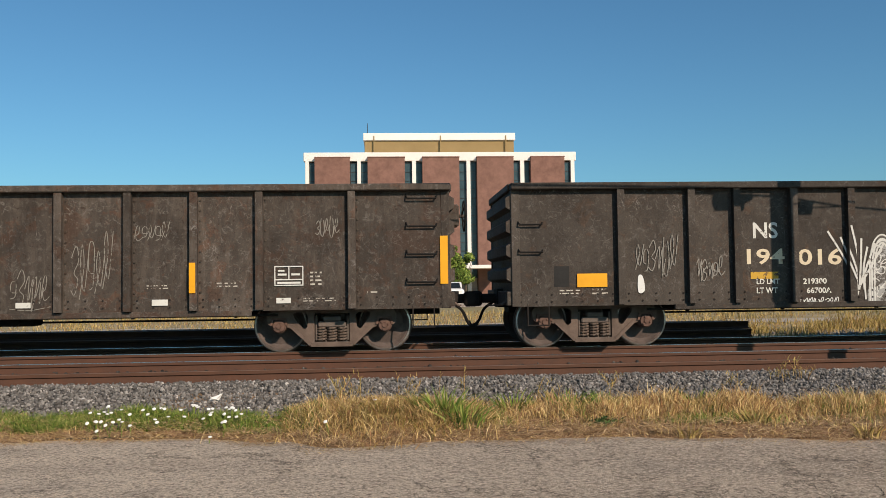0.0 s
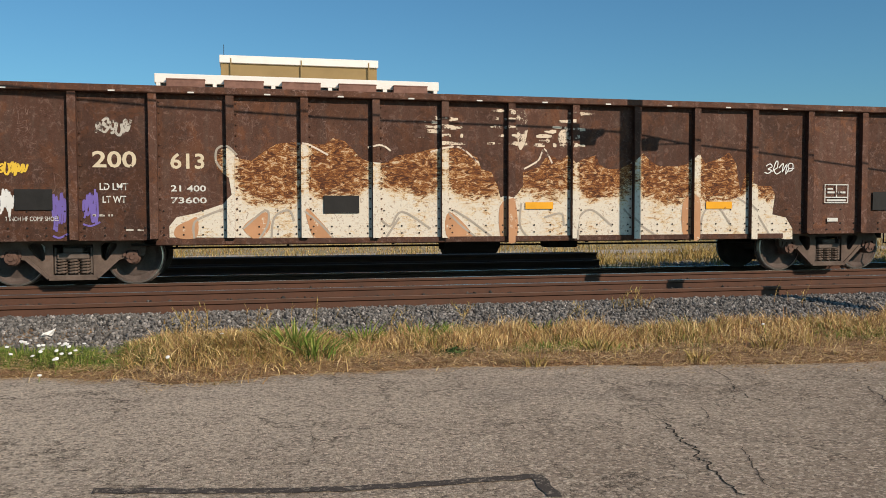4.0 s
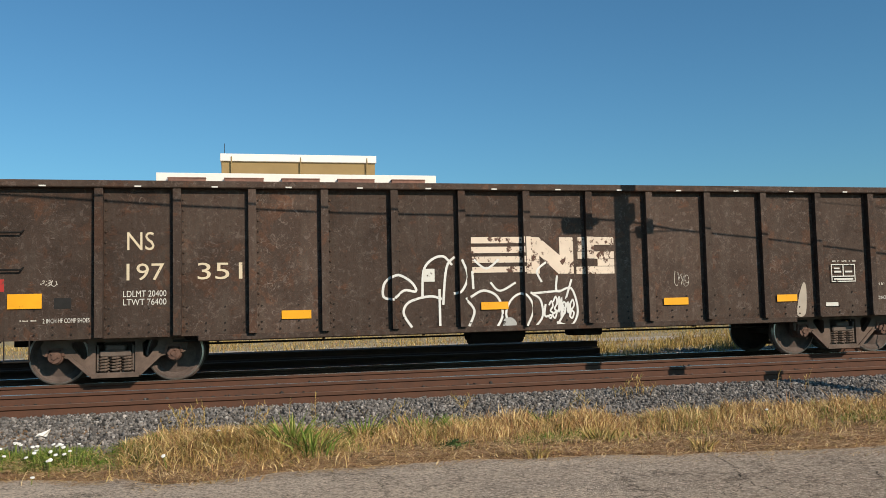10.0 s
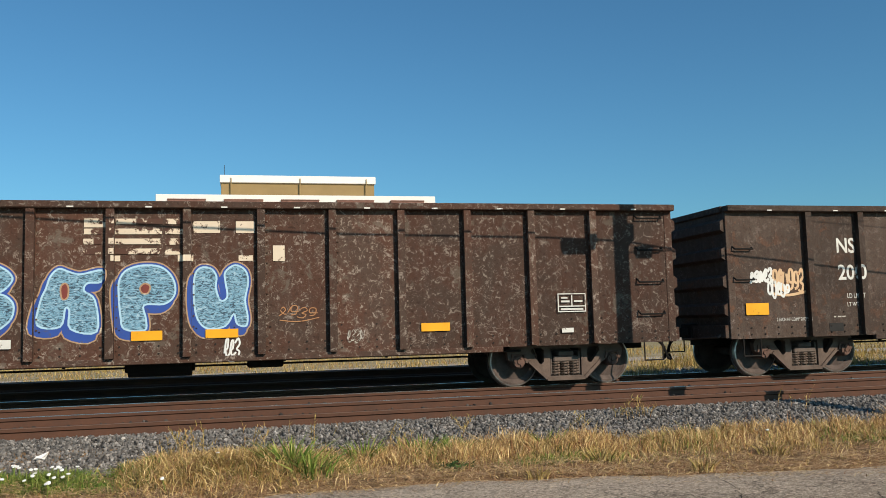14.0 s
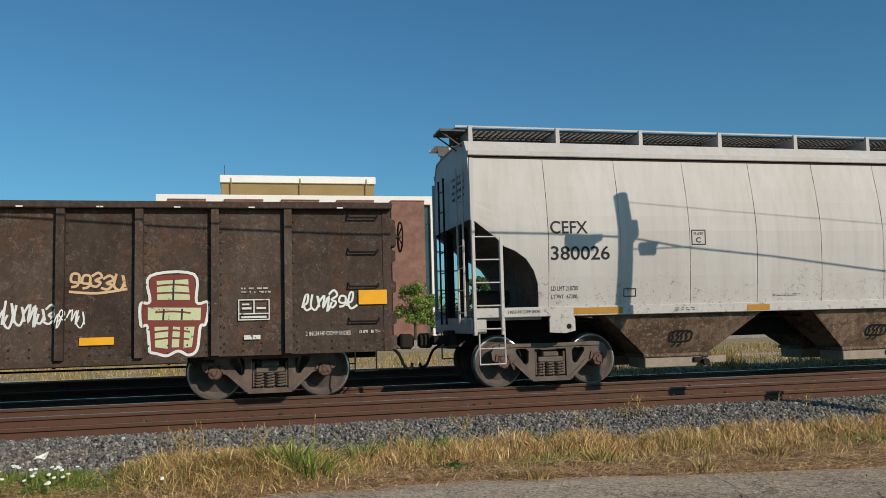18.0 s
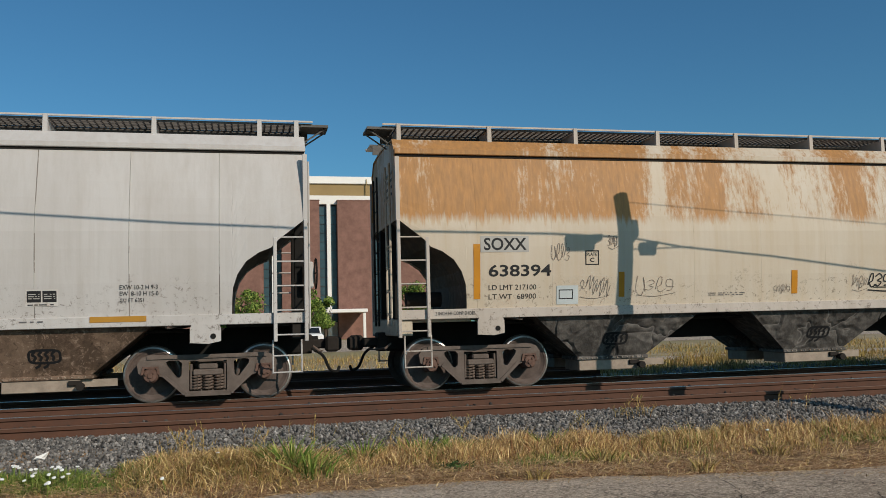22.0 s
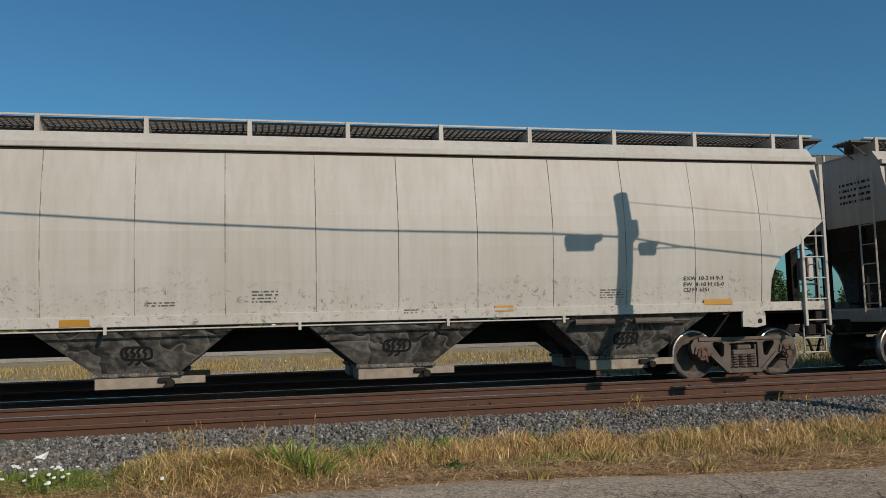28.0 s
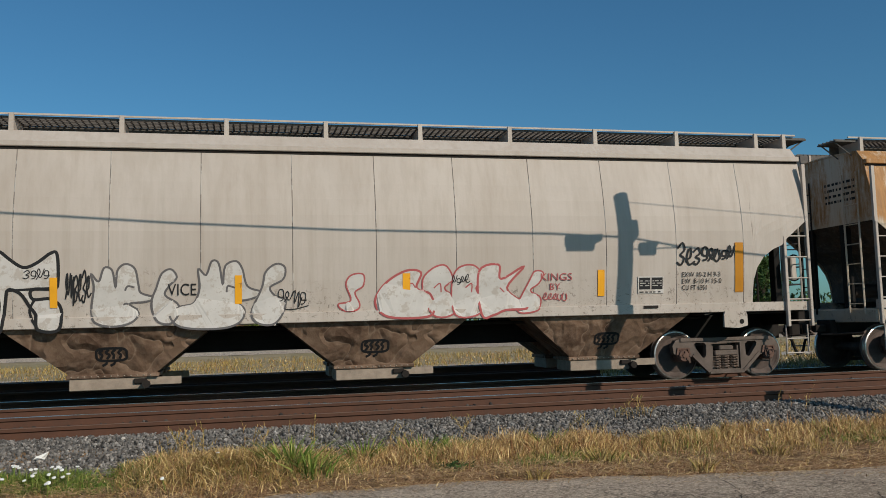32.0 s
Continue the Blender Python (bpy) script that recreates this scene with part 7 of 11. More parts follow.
strokes(car_e, [[(4.01, 2.00), (3.92, 1.91), (3.92, 1.59), (4.03, 1.45), (3.86, 1.29), (3.82, 1.20), (3.59, 1.00), (3.54, 0.87), (3.60, 0.71)], [(4.06, 1.97), (4.20, 1.82), (4.40, 1.65), (4.42, 1.45), (4.49, 1.27), (4.55, 1.06)], [(4.79, 1.91), (4.59, 1.82), (4.45, 1.68), (4.45, 1.47)], [(5.00, 1.49), (4.86, 1.37), (4.99, 1.24), (5.12, 1.11), (5.26, 0.88), (5.24, 0.68)], [(4.19, 1.21), (4.22, 1.10), (4.37, 0.88), (4.45, 0.69)], [(4.24, 1.25), (4.17, 1.12), (4.27, 0.94), (4.34, 0.84), (4.25, 0.70)], [(5.02, 1.82), (5.16, 1.73), (5.34, 1.72), (5.53, 1.74)], [(5.32, 1.35), (5.50, 1.35), (5.54, 1.11), (5.40, 1.00), (5.26, 1.07), (5.32, 1.35)], [(5.94, 1.98), (6.13, 1.82), (6.22, 1.58), (6.17, 1.15), (6.11, 0.66)], [(5.83, 1.63), (5.83, 1.44), (5.75, 1.35), (5.84, 1.20), (5.98, 1.06), (6.12, 0.95)], [(6.24, 1.57), (6.45, 1.66), (6.57, 1.81), (6.75, 1.86), (6.90, 1.92)]], M_NAVY, 0.085)
strokes(car_e, [[(4.03, 2.01), (3.94, 1.92), (3.93, 1.60), (4.05, 1.46), (3.88, 1.30), (3.84, 1.21), (3.61, 1.01), (3.56, 0.87), (3.61, 0.72)], [(4.07, 1.98), (4.21, 1.83), (4.42, 1.66), (4.44, 1.46), (4.51, 1.27), (4.57, 1.07)], [(4.81, 1.92), (4.61, 1.83), (4.47, 1.69), (4.47, 1.48)], [(5.02, 1.50), (4.87, 1.38), (5.01, 1.25), (5.14, 1.12), (5.28, 0.89), (5.26, 0.69)], [(4.21, 1.22), (4.23, 1.11), (4.38, 0.89), (4.47, 0.70)], [(4.26, 1.26), (4.19, 1.13), (4.29, 0.95), (4.36, 0.85), (4.27, 0.71)], [(5.04, 1.83), (5.17, 1.74), (5.36, 1.73), (5.55, 1.75)], [(5.33, 1.36), (5.52, 1.36), (5.56, 1.12), (5.42, 1.01), (5.28, 1.08), (5.33, 1.36)], [(5.96, 1.99), (6.15, 1.83), (6.24, 1.59), (6.19, 1.16), (6.13, 0.67)], [(5.85, 1.64), (5.85, 1.45), (5.77, 1.36), (5.86, 1.20), (6.00, 1.07), (6.14, 0.96)], [(6.26, 1.58), (6.47, 1.67), (6.59, 1.82), (6.77, 1.87), (6.92, 1.93)]], M_WHITE_SPRAY, 0.032)
strokes(car_e, [[(6.50, 1.63), (6.60, 1.42), (6.65, 1.09)], [(6.41, 1.21), (6.33, 1.06), (6.44, 0.79), (6.38, 0.66)], [(6.43, 1.23), (6.50, 0.94), (6.60, 0.65)], [(6.99, 1.93), (7.10, 1.81), (7.24, 1.76), (7.39, 1.71)], [(7.23, 1.43), (7.11, 1.52), (6.89, 1.43), (6.94, 1.28), (7.18, 1.08), (7.38, 0.96)], [(7.38, 1.72), (7.73, 1.80), (7.91, 1.89), (7.93, 1.52), (7.68, 1.43), (7.34, 1.38)], [(7.36, 1.18), (7.53, 1.22), (7.69, 1.14), (7.82, 0.96), (7.93, 0.81)], [(8.03, 1.80), (8.06, 1.50), (8.19, 1.18), (8.39, 1.00)], [(8.04, 1.82), (8.24, 1.93), (8.40, 1.80), (8.35, 1.52), (8.43, 1.31)], [(7.36, 0.95), (7.30, 0.80), (7.33, 0.64)], [(8.21, 1.05), (8.28, 0.84), (8.22, 0.62)]], M_NAVY, 0.085)
strokes(car_e, [[(6.52, 1.64), (6.61, 1.43), (6.67, 1.10)], [(6.43, 1.22), (6.35, 1.07), (6.46, 0.80), (6.40, 0.67)], [(6.45, 1.24), (6.52, 0.95), (6.61, 0.66)], [(7.01, 1.94), (7.12, 1.82), (7.26, 1.77), (7.41, 1.72)], [(7.25, 1.44), (7.13, 1.53), (6.91, 1.44), (6.96, 1.29), (7.20, 1.09), (7.40, 0.97)], [(7.40, 1.73), (7.75, 1.81), (7.93, 1.90), (7.95, 1.53), (7.70, 1.44), (7.36, 1.39)], [(7.38, 1.19), (7.55, 1.23), (7.71, 1.15), (7.84, 0.97), (7.95, 0.82)], [(8.05, 1.81), (8.08, 1.51), (8.21, 1.19), (8.41, 1.01)], [(8.06, 1.83), (8.26, 1.94), (8.42, 1.80), (8.37, 1.53), (8.45, 1.32)], [(7.38, 0.96), (7.32, 0.81), (7.35, 0.65)], [(8.23, 1.06), (8.30, 0.85), (8.24, 0.63)]], M_WHITE_SPRAY, 0.032)
shape(car_e, [(8.44, 1.02), (8.60, 1.02), (8.60, 0.64), (8.43, 0.65)], M_PALEBLUE, "letter_fill_sharp")
puff(car_e, [(5.73, 1.68), (5.83, 1.77), (5.96, 1.75), (6.05, 1.58), (5.99, 1.52), (5.86, 1.60)])
puff(car_e, [(6.22, 1.71), (6.34, 1.86), (6.48, 1.83), (6.61, 1.92), (6.51, 1.79), (6.34, 1.69)])
puff(car_e, [(6.79, 1.90), (6.94, 1.98), (7.06, 2.09), (7.20, 1.94), (7.12, 1.90), (7.00, 1.96)])
puff(car_e, [(6.94, 1.63), (7.04, 1.69), (7.17, 1.63), (7.25, 1.44), (7.23, 1.23), (7.13, 1.38), (7.00, 1.52)])
puff(car_e, [(7.41, 1.81), (7.55, 1.88), (7.59, 2.02), (7.73, 2.02), (7.77, 1.90), (7.61, 1.81)])
puff(car_e, [(7.91, 1.88), (8.06, 1.98), (8.18, 2.00), (8.12, 1.90), (7.97, 1.84)])
puff(car_e, [(4.50, 0.94), (4.61, 0.98), (4.65, 1.05), (4.79, 1.03), (4.90, 0.97), (4.92, 0.81), (4.81, 0.77), (4.72, 0.86), (4.57, 0.81)])
puff(car_e, [(5.81, 0.70), (5.85, 0.77), (5.98, 0.83), (6.11, 0.69)])
puff(car_e, [(7.90, 0.66), (7.94, 0.81), (8.07, 0.85), (8.17, 0.71), (8.27, 0.65)])
puff(car_e, [(8.40, 1.53), (8.56, 1.53), (8.69, 1.41), (8.75, 1.21), (8.62, 1.02), (8.54, 1.14), (8.50, 1.31)])
puff(car_e, [(8.85, 1.41), (8.98, 1.47), (9.08, 1.43), (9.21, 1.31), (9.14, 1.21), (9.02, 1.29)])
puff(car_e, [(5.37, 1.25), (5.50, 1.26), (5.52, 1.13), (5.42, 1.06), (5.33, 1.10)])
puff(car_e, [(8.45, 0.74), (8.64, 0.78), (8.78, 0.70), (8.72, 0.64), (8.49, 0.65)])
fitted(car_e, "HFK", 3.22, 3.54, 0.68, 0.80, M_CHARCOAL)
shape(car_e, [(4.79, 1.90), (4.85, 1.94), (4.88, 2.01), (4.90, 1.94), (4.96, 1.90), (4.90, 1.87), (4.87, 1.80), (4.85, 1.87)], M_WHITE_SPRAY, "paint_star")
shape(car_e, [(6.35, 1.66), (6.41, 1.70), (6.44, 1.77), (6.46, 1.70), (6.53, 1.66), (6.46, 1.62), (6.43, 1.55), (6.41, 1.62)], M_WHITE_SPRAY, "paint_star")
shape(car_e, [(5.72, 1.26), (5.78, 1.30), (5.81, 1.37), (5.83, 1.30), (5.90, 1.26), (5.83, 1.23), (5.80, 1.15), (5.78, 1.23)], M_WHITE_SPRAY, "paint_star")
shape(car_e, [(7.80, 1.33), (7.87, 1.37), (7.90, 1.44), (7.92, 1.37), (7.99, 1.33), (7.92, 1.29), (7.89, 1.22), (7.87, 1.30)], M_WHITE_SPRAY, "paint_star")
shape(car_e, [(9.52, 1.72), (9.81, 1.86), (9.79, 0.74), (9.57, 0.79), (9.33, 1.01), (9.41, 1.35)], M_REDSPRAY, "red_cloud")
shape(car_e, [(13.83, 1.88), (14.07, 1.85), (14.16, 1.33), (14.12, 0.92), (13.96, 0.68), (13.83, 0.92)], M_REDSPRAY, "red_cloud")
shape(car_e, [(9.86, 2.03), (10.24, 2.22), (10.83, 2.13), (11.53, 2.21), (12.25, 2.25), (12.87, 2.19), (12.98, 1.93), (11.23, 1.84)], M_REDSPRAY, "red_cloud")
shape(car_e, [(9.63, 0.68), (9.67, 1.00), (9.77, 1.12), (9.71, 1.93), (9.81, 2.08), (10.15, 2.10), (10.26, 2.21), (10.75, 2.12), (10.89, 1.98), (11.13, 2.10), (11.38, 1.94), (11.68, 2.04), (11.94, 2.02), (12.30, 2.06), (12.58, 2.04), (12.87, 2.09), (13.04, 1.99), (13.19, 2.09), (13.32, 1.95), (13.62, 1.97), (13.88, 1.86), (13.94, 1.67), (13.81, 1.33), (13.92, 1.27), (13.94, 0.60)], M_YELLOW_SPRAY, "yellow_halo_sharp")
shape(car_e, [(9.66, 0.70), (9.71, 0.98), (9.80, 1.11), (9.76, 1.89), (9.86, 2.03), (10.16, 2.06), (10.28, 2.15), (10.71, 2.07), (10.87, 1.92), (11.13, 2.05), (11.38, 1.88), (11.68, 1.98), (11.94, 1.96), (12.30, 2.01), (12.58, 1.99), (12.85, 2.03), (13.04, 1.93), (13.17, 2.01), (13.32, 1.88), (13.62, 1.92), (13.82, 1.82), (13.89, 1.67), (13.76, 1.31), (13.88, 1.24), (13.90, 0.62)], M_CHARCOAL, "dark_backing_sharp")
shape(car_e, [(9.72, 0.73), (9.74, 0.96), (9.88, 1.11), (9.85, 1.82), (9.93, 1.93), (10.16, 2.00), (10.30, 2.08), (10.69, 2.03), (10.75, 1.82), (10.75, 1.59), (10.58, 1.45), (10.29, 1.34), (10.48, 1.12), (10.58, 0.95), (10.50, 0.72), (10.13, 0.86)], M_WHITE_SPRAY, "letter_fill")
shape(car_e, [(10.08, 1.69), (10.45, 1.72), (10.51, 1.61), (10.25, 1.43), (10.10, 1.53)], M_CHARCOAL, "letter_counter_sharp")
shape(car_e, [(10.22, 1.50), (10.26, 1.61), (10.37, 1.49)], M_YELLOW_SPRAY, "letter_counter_sharp")
shape(car_e, [(10.83, 0.71), (10.76, 1.16), (10.81, 1.64), (11.01, 1.96), (11.23, 1.99), (11.51, 1.78), (11.52, 1.49), (11.83, 1.05), (11.68, 0.68), (11.44, 0.74), (11.36, 0.94), (11.18, 0.94), (11.11, 0.71)], M_PALEBLUE, "letter_fill")
shape(car_e, [(11.10, 1.49), (11.26, 1.64), (11.34, 1.43), (11.16, 1.21)], M_CHARCOAL, "letter_counter_sharp")
shape(car_e, [(11.58, 1.10), (11.52, 1.43), (11.53, 1.87), (11.73, 1.96), (11.92, 1.93), (11.90, 0.70), (11.84, 0.71), (11.85, 1.00)], M_WHITE_SPRAY, "letter_fill_sharp")
shape(car_e, [(11.95, 0.69), (11.95, 1.03), (12.03, 1.44), (11.99, 1.87), (12.19, 1.94), (12.39, 1.91), (12.45, 1.74), (12.32, 1.49), (12.47, 1.69), (12.49, 1.91), (12.70, 1.96), (12.77, 1.76), (12.89, 1.96), (13.00, 1.93), (12.97, 1.49), (12.82, 1.32), (12.95, 0.67), (12.53, 0.66), (12.51, 0.89), (12.29, 0.95), (12.21, 0.69)], M_WHITE_SPRAY, "letter_fill")
shape(car_e, [(12.08, 1.46), (12.16, 1.62), (12.22, 1.49), (12.12, 1.38)], M_YELLOW_SPRAY, "letter_counter")
shape(car_e, [(12.71, 1.62), (12.77, 1.79), (12.83, 1.64), (12.77, 1.54)], M_YELLOW_SPRAY, "letter_counter")
shape(car_e, [(13.13, 0.67), (13.08, 1.21), (13.29, 1.37), (13.42, 1.55), (13.19, 1.67), (13.30, 1.80), (13.62, 1.87), (13.83, 1.75), (13.78, 1.53), (13.53, 1.41), (13.42, 1.29), (13.79, 1.22), (13.83, 0.66), (13.42, 0.65)], M_WHITE_SPRAY, "letter_fill")
shape(car_e, [(13.02, 0.93), (13.00, 1.91), (13.13, 1.96), (13.15, 1.63), (13.08, 1.49), (13.12, 0.93)], M_PALEBLUE, "letter_fill_sharp")
strokes(car_e, [[(9.74, 0.98), (9.88, 1.11), (9.87, 1.65)], [(10.29, 1.34), (10.48, 1.12), (10.58, 0.95), (10.52, 0.73)], [(10.75, 1.82), (10.75, 1.59), (10.58, 1.45), (10.23, 1.32)], [(13.29, 1.37), (13.44, 1.55), (13.21, 1.67)], [(13.42, 1.31), (13.19, 1.21), (13.13, 1.03)]], M_CHARCOAL, 0.03)
shape(car_e, [(9.95, 0.69), (10.03, 0.81), (10.23, 0.82), (10.44, 0.68)], M_MAROON, "letter_counter")
strokes(car_e, [[(9.91, 0.69), (10.01, 0.83), (10.23, 0.85), (10.47, 0.68)]], M_YELLOW_SPRAY, 0.025)
shape(car_e, [(11.35, 1.06), (11.44, 1.07), (11.47, 1.17), (11.50, 1.07), (11.59, 1.05), (11.51, 1.01), (11.54, 0.91), (11.47, 0.97), (11.40, 0.91), (11.43, 1.01)], M_WHITE_SPRAY, "paint_star_sharp")
shape(car_e, [(10.82, 1.01), (10.91, 1.02), (10.94, 1.12), (10.97, 1.02), (11.06, 1.00), (10.98, 0.95), (11.00, 0.86), (10.94, 0.92), (10.87, 0.86), (10.90, 0.96)], M_WHITE_SPRAY, "paint_star_sharp")
shape(car_e, [(10.96, 1.87), (11.05, 1.89), (11.08, 1.99), (11.11, 1.89), (11.20, 1.87), (11.12, 1.83), (11.14, 1.73), (11.08, 1.79), (11.01, 1.73), (11.04, 1.83)], M_WHITE_SPRAY, "paint_star_sharp")
fitted(car_e, "AVEK", 11.29, 11.86, 2.14, 2.35, M_YELLOW_SPRAY)
fitted(car_e, "SAP", 12.38, 12.90, 2.17, 2.41, M_SALMON)
fitted(car_e, "DHN", 13.92, 14.33, 1.96, 2.14, M_YELLOW_SPRAY)
shape(car_e, [(9.56, 1.75), (9.58, 1.81), (9.64, 1.84), (9.70, 1.81), (9.73, 1.75), (9.70, 1.69), (9.64, 1.67), (9.58, 1.69)], M_PALEBLUE, "paint_dot")
shape(car_e, [(9.48, 1.42), (9.51, 1.47), (9.56, 1.50), (9.61, 1.47), (9.64, 1.42), (9.61, 1.37), (9.56, 1.35), (9.51, 1.37)], M_PALEBLUE, "paint_dot")
shape(car_e, [(9.35, 1.01), (9.37, 1.07), (9.44, 1.10), (9.51, 1.07), (9.54, 1.00), (9.51, 0.94), (9.44, 0.91), (9.37, 0.94)], M_PALEBLUE, "paint_dot")
shape(car_e, [(9.21, 0.76), (9.24, 0.83), (9.31, 0.86), (9.37, 0.83), (9.40, 0.76), (9.37, 0.69), (9.30, 0.67), (9.24, 0.70)], M_PALEBLUE, "paint_dot")
shape(car_e, [(9.95, 2.24), (9.96, 2.28), (10.00, 2.29), (10.04, 2.28), (10.06, 2.24), (10.04, 2.20), (10.00, 2.18), (9.96, 2.20)], M_PALEBLUE, "paint_dot")
shape(car_e, [(10.39, 2.26), (10.41, 2.30), (10.46, 2.32), (10.51, 2.30), (10.53, 2.26), (10.51, 2.21), (10.46, 2.19), (10.41, 2.21)], M_PALEBLUE, "paint_dot")
shape(car_e, [(10.79, 2.13), (10.81, 2.18), (10.85, 2.20), (10.90, 2.18), (10.92, 2.14), (10.90, 2.09), (10.85, 2.07), (10.81, 2.09)], M_PALEBLUE, "paint_dot")
shape(car_e, [(11.16, 2.14), (11.18, 2.18), (11.23, 2.20), (11.28, 2.18), (11.30, 2.14), (11.28, 2.09), (11.23, 2.07), (11.18, 2.09)], M_PALEBLUE, "paint_dot")
shape(car_e, [(11.66, 2.15), (11.68, 2.18), (11.71, 2.20), (11.75, 2.18), (11.76, 2.15), (11.75, 2.11), (11.71, 2.10), (11.68, 2.11)], M_PALEBLUE, "paint_dot")
shape(car_e, [(12.07, 2.13), (12.09, 2.16), (12.12, 2.18), (12.16, 2.16), (12.17, 2.13), (12.16, 2.10), (12.12, 2.08), (12.09, 2.10)], M_PALEBLUE, "paint_dot")
shape(car_e, [(12.65, 2.05), (12.67, 2.10), (12.72, 2.12), (12.76, 2.10), (12.78, 2.05), (12.76, 2.01), (12.71, 1.99), (12.67, 2.01)], M_PALEBLUE, "paint_dot")
shape(car_e, [(12.56, 2.13), (12.57, 2.17), (12.61, 2.18), (12.65, 2.17), (12.66, 2.13), (12.65, 2.10), (12.61, 2.08), (12.57, 2.10)], M_PALEBLUE, "paint_dot")
shape(car_e, [(13.03, 2.21), (13.05, 2.26), (13.11, 2.28), (13.16, 2.26), (13.18, 2.21), (13.16, 2.17), (13.11, 2.14), (13.05, 2.17)], M_PALEBLUE, "paint_dot")
shape(car_e, [(13.25, 1.99), (13.27, 2.04), (13.32, 2.06), (13.36, 2.04), (13.38, 2.00), (13.36, 1.95), (13.32, 1.93), (13.27, 1.95)], M_PALEBLUE, "paint_dot")
shape(car_e, [(13.61, 2.11), (13.64, 2.17), (13.71, 2.20), (13.77, 2.17), (13.80, 2.11), (13.77, 2.04), (13.71, 2.02), (13.64, 2.04)], M_PALEBLUE, "paint_dot")
shape(car_e, [(13.90, 1.85), (13.92, 1.90), (13.97, 1.92), (14.01, 1.90), (14.03, 1.85), (14.01, 1.81), (13.97, 1.79), (13.92, 1.81)], M_PALEBLUE, "paint_dot")
shape(car_e, [(13.78, 1.39), (13.80, 1.44), (13.86, 1.46), (13.91, 1.44), (13.93, 1.39), (13.91, 1.34), (13.85, 1.32), (13.80, 1.34)], M_PALEBLUE, "paint_dot")
shape(car_e, [(13.92, 1.12), (13.95, 1.18), (14.01, 1.21), (14.07, 1.18), (14.09, 1.12), (14.07, 1.07), (14.01, 1.04), (13.95, 1.07)], M_PALEBLUE, "paint_dot")
shape(car_e, [(13.85, 0.80), (13.88, 0.86), (13.94, 0.88), (14.00, 0.86), (14.03, 0.80), (14.00, 0.74), (13.94, 0.72), (13.88, 0.74)], M_PALEBLUE, "paint_dot")
shape(car_e, [(13.99, 1.63), (14.00, 1.66), (14.03, 1.67), (14.06, 1.66), (14.07, 1.63), (14.06, 1.60), (14.03, 1.59), (14.00, 1.60)], M_PALEBLUE, "paint_dot")
flakes(car_e, 8.73, 9.05, 2.02, 2.29, 14, M_FLECK)
flakes(car_e, 9.34, 9.59, 2.03, 2.23, 10, M_FLECK)
flakes(car_e, 8.49, 8.91, 1.65, 1.88, 10, M_FLECK)
flakes(car_e, 9.00, 9.59, 1.70, 1.93, 16, M_FLECK)
flakes(car_e, 8.18, 8.41, 2.02, 2.28, 8, M_FLECK)
panel(car_e, 8.92, 9.28, 1.54, 1.67)
fine_print(car_e, 14.47, 14.94, 1.75, 1.94, 3, M_STENCIL_OLD)
# dark gondola car with emblem and outlined throw-up
fitted(car_f, "NS", 2.03, 2.44, 2.12, 2.41, M_STENCIL_CREAM, bold=0)
fitted(car_f, "197", 2.02, 2.59, 1.64, 1.91, M_STENCIL_CREAM, bold=0)
fitted(car_f, "351", 3.10, 3.80, 1.64, 1.91, M_STENCIL_CREAM, bold=0)
fitted(car_f, "LDLMT 20400", 1.97, 2.62, 1.38, 1.48, bold=0)
fitted(car_f, "LTWT 76400", 1.97, 2.62, 1.25, 1.35, bold=0)
patch(car_f, 0.30, 0.79, 1.23, 1.46, M_YELLOW, "reflector")
patch(car_f, 4.42, 4.90, 0.97, 1.11, M_YELLOW, "reflector")
patch(car_f, 0.13, 0.25, 1.50, 1.69, M_REDSPRAY, "red_plate")
fitted(car_f, "2 INCH HF COMP SHOES", 0.80, 1.48, 1.000, 1.070, bold=0)
fine_print(car_f, 0.47, 0.71, 1.03, 1.08, 1)
patch(car_f, 0.96, 1.21, 1.22, 1.39, M_PATCH, "old_panel")
tag(car_f, 0.76, 1.01, 1.56, 1.67, 3, M_STENCIL_OLD, 0.012)
patch(car_f, 7.66, 8.61, 2.19, 2.30, M_EMBLEM, "emblem_stripe")
patch(car_f, 7.66, 8.61, 2.02, 2.13, M_EMBLEM, "emblem_stripe")
patch(car_f, 7.67, 8.62, 1.85, 1.96, M_EMBLEM, "emblem_stripe")
patch(car_f, 7.67, 8.62, 1.68, 1.78, M_EMBLEM, "emblem_stripe")
shape(car_f, [(8.63, 2.30), (8.90, 2.29), (9.28, 1.97), (9.28, 2.29), (9.54, 2.29), (9.54, 1.64), (9.25, 1.64), (8.90, 1.97), (8.90, 1.65), (8.63, 1.65)], M_EMBLEM, "emblem_shape_sharp")
patch(car_f, 9.63, 10.32, 2.15, 2.29, M_EMBLEM, "emblem_bar")
patch(car_f, 9.63, 9.94, 2.04, 2.15, M_EMBLEM, "emblem_bar")
patch(car_f, 9.62, 10.32, 1.90, 2.03, M_EMBLEM, "emblem_bar")
patch(car_f, 10.00, 10.32, 1.77, 1.89, M_EMBLEM, "emblem_bar")
patch(car_f, 9.59, 10.32, 1.63, 1.76, M_EMBLEM, "emblem_bar")
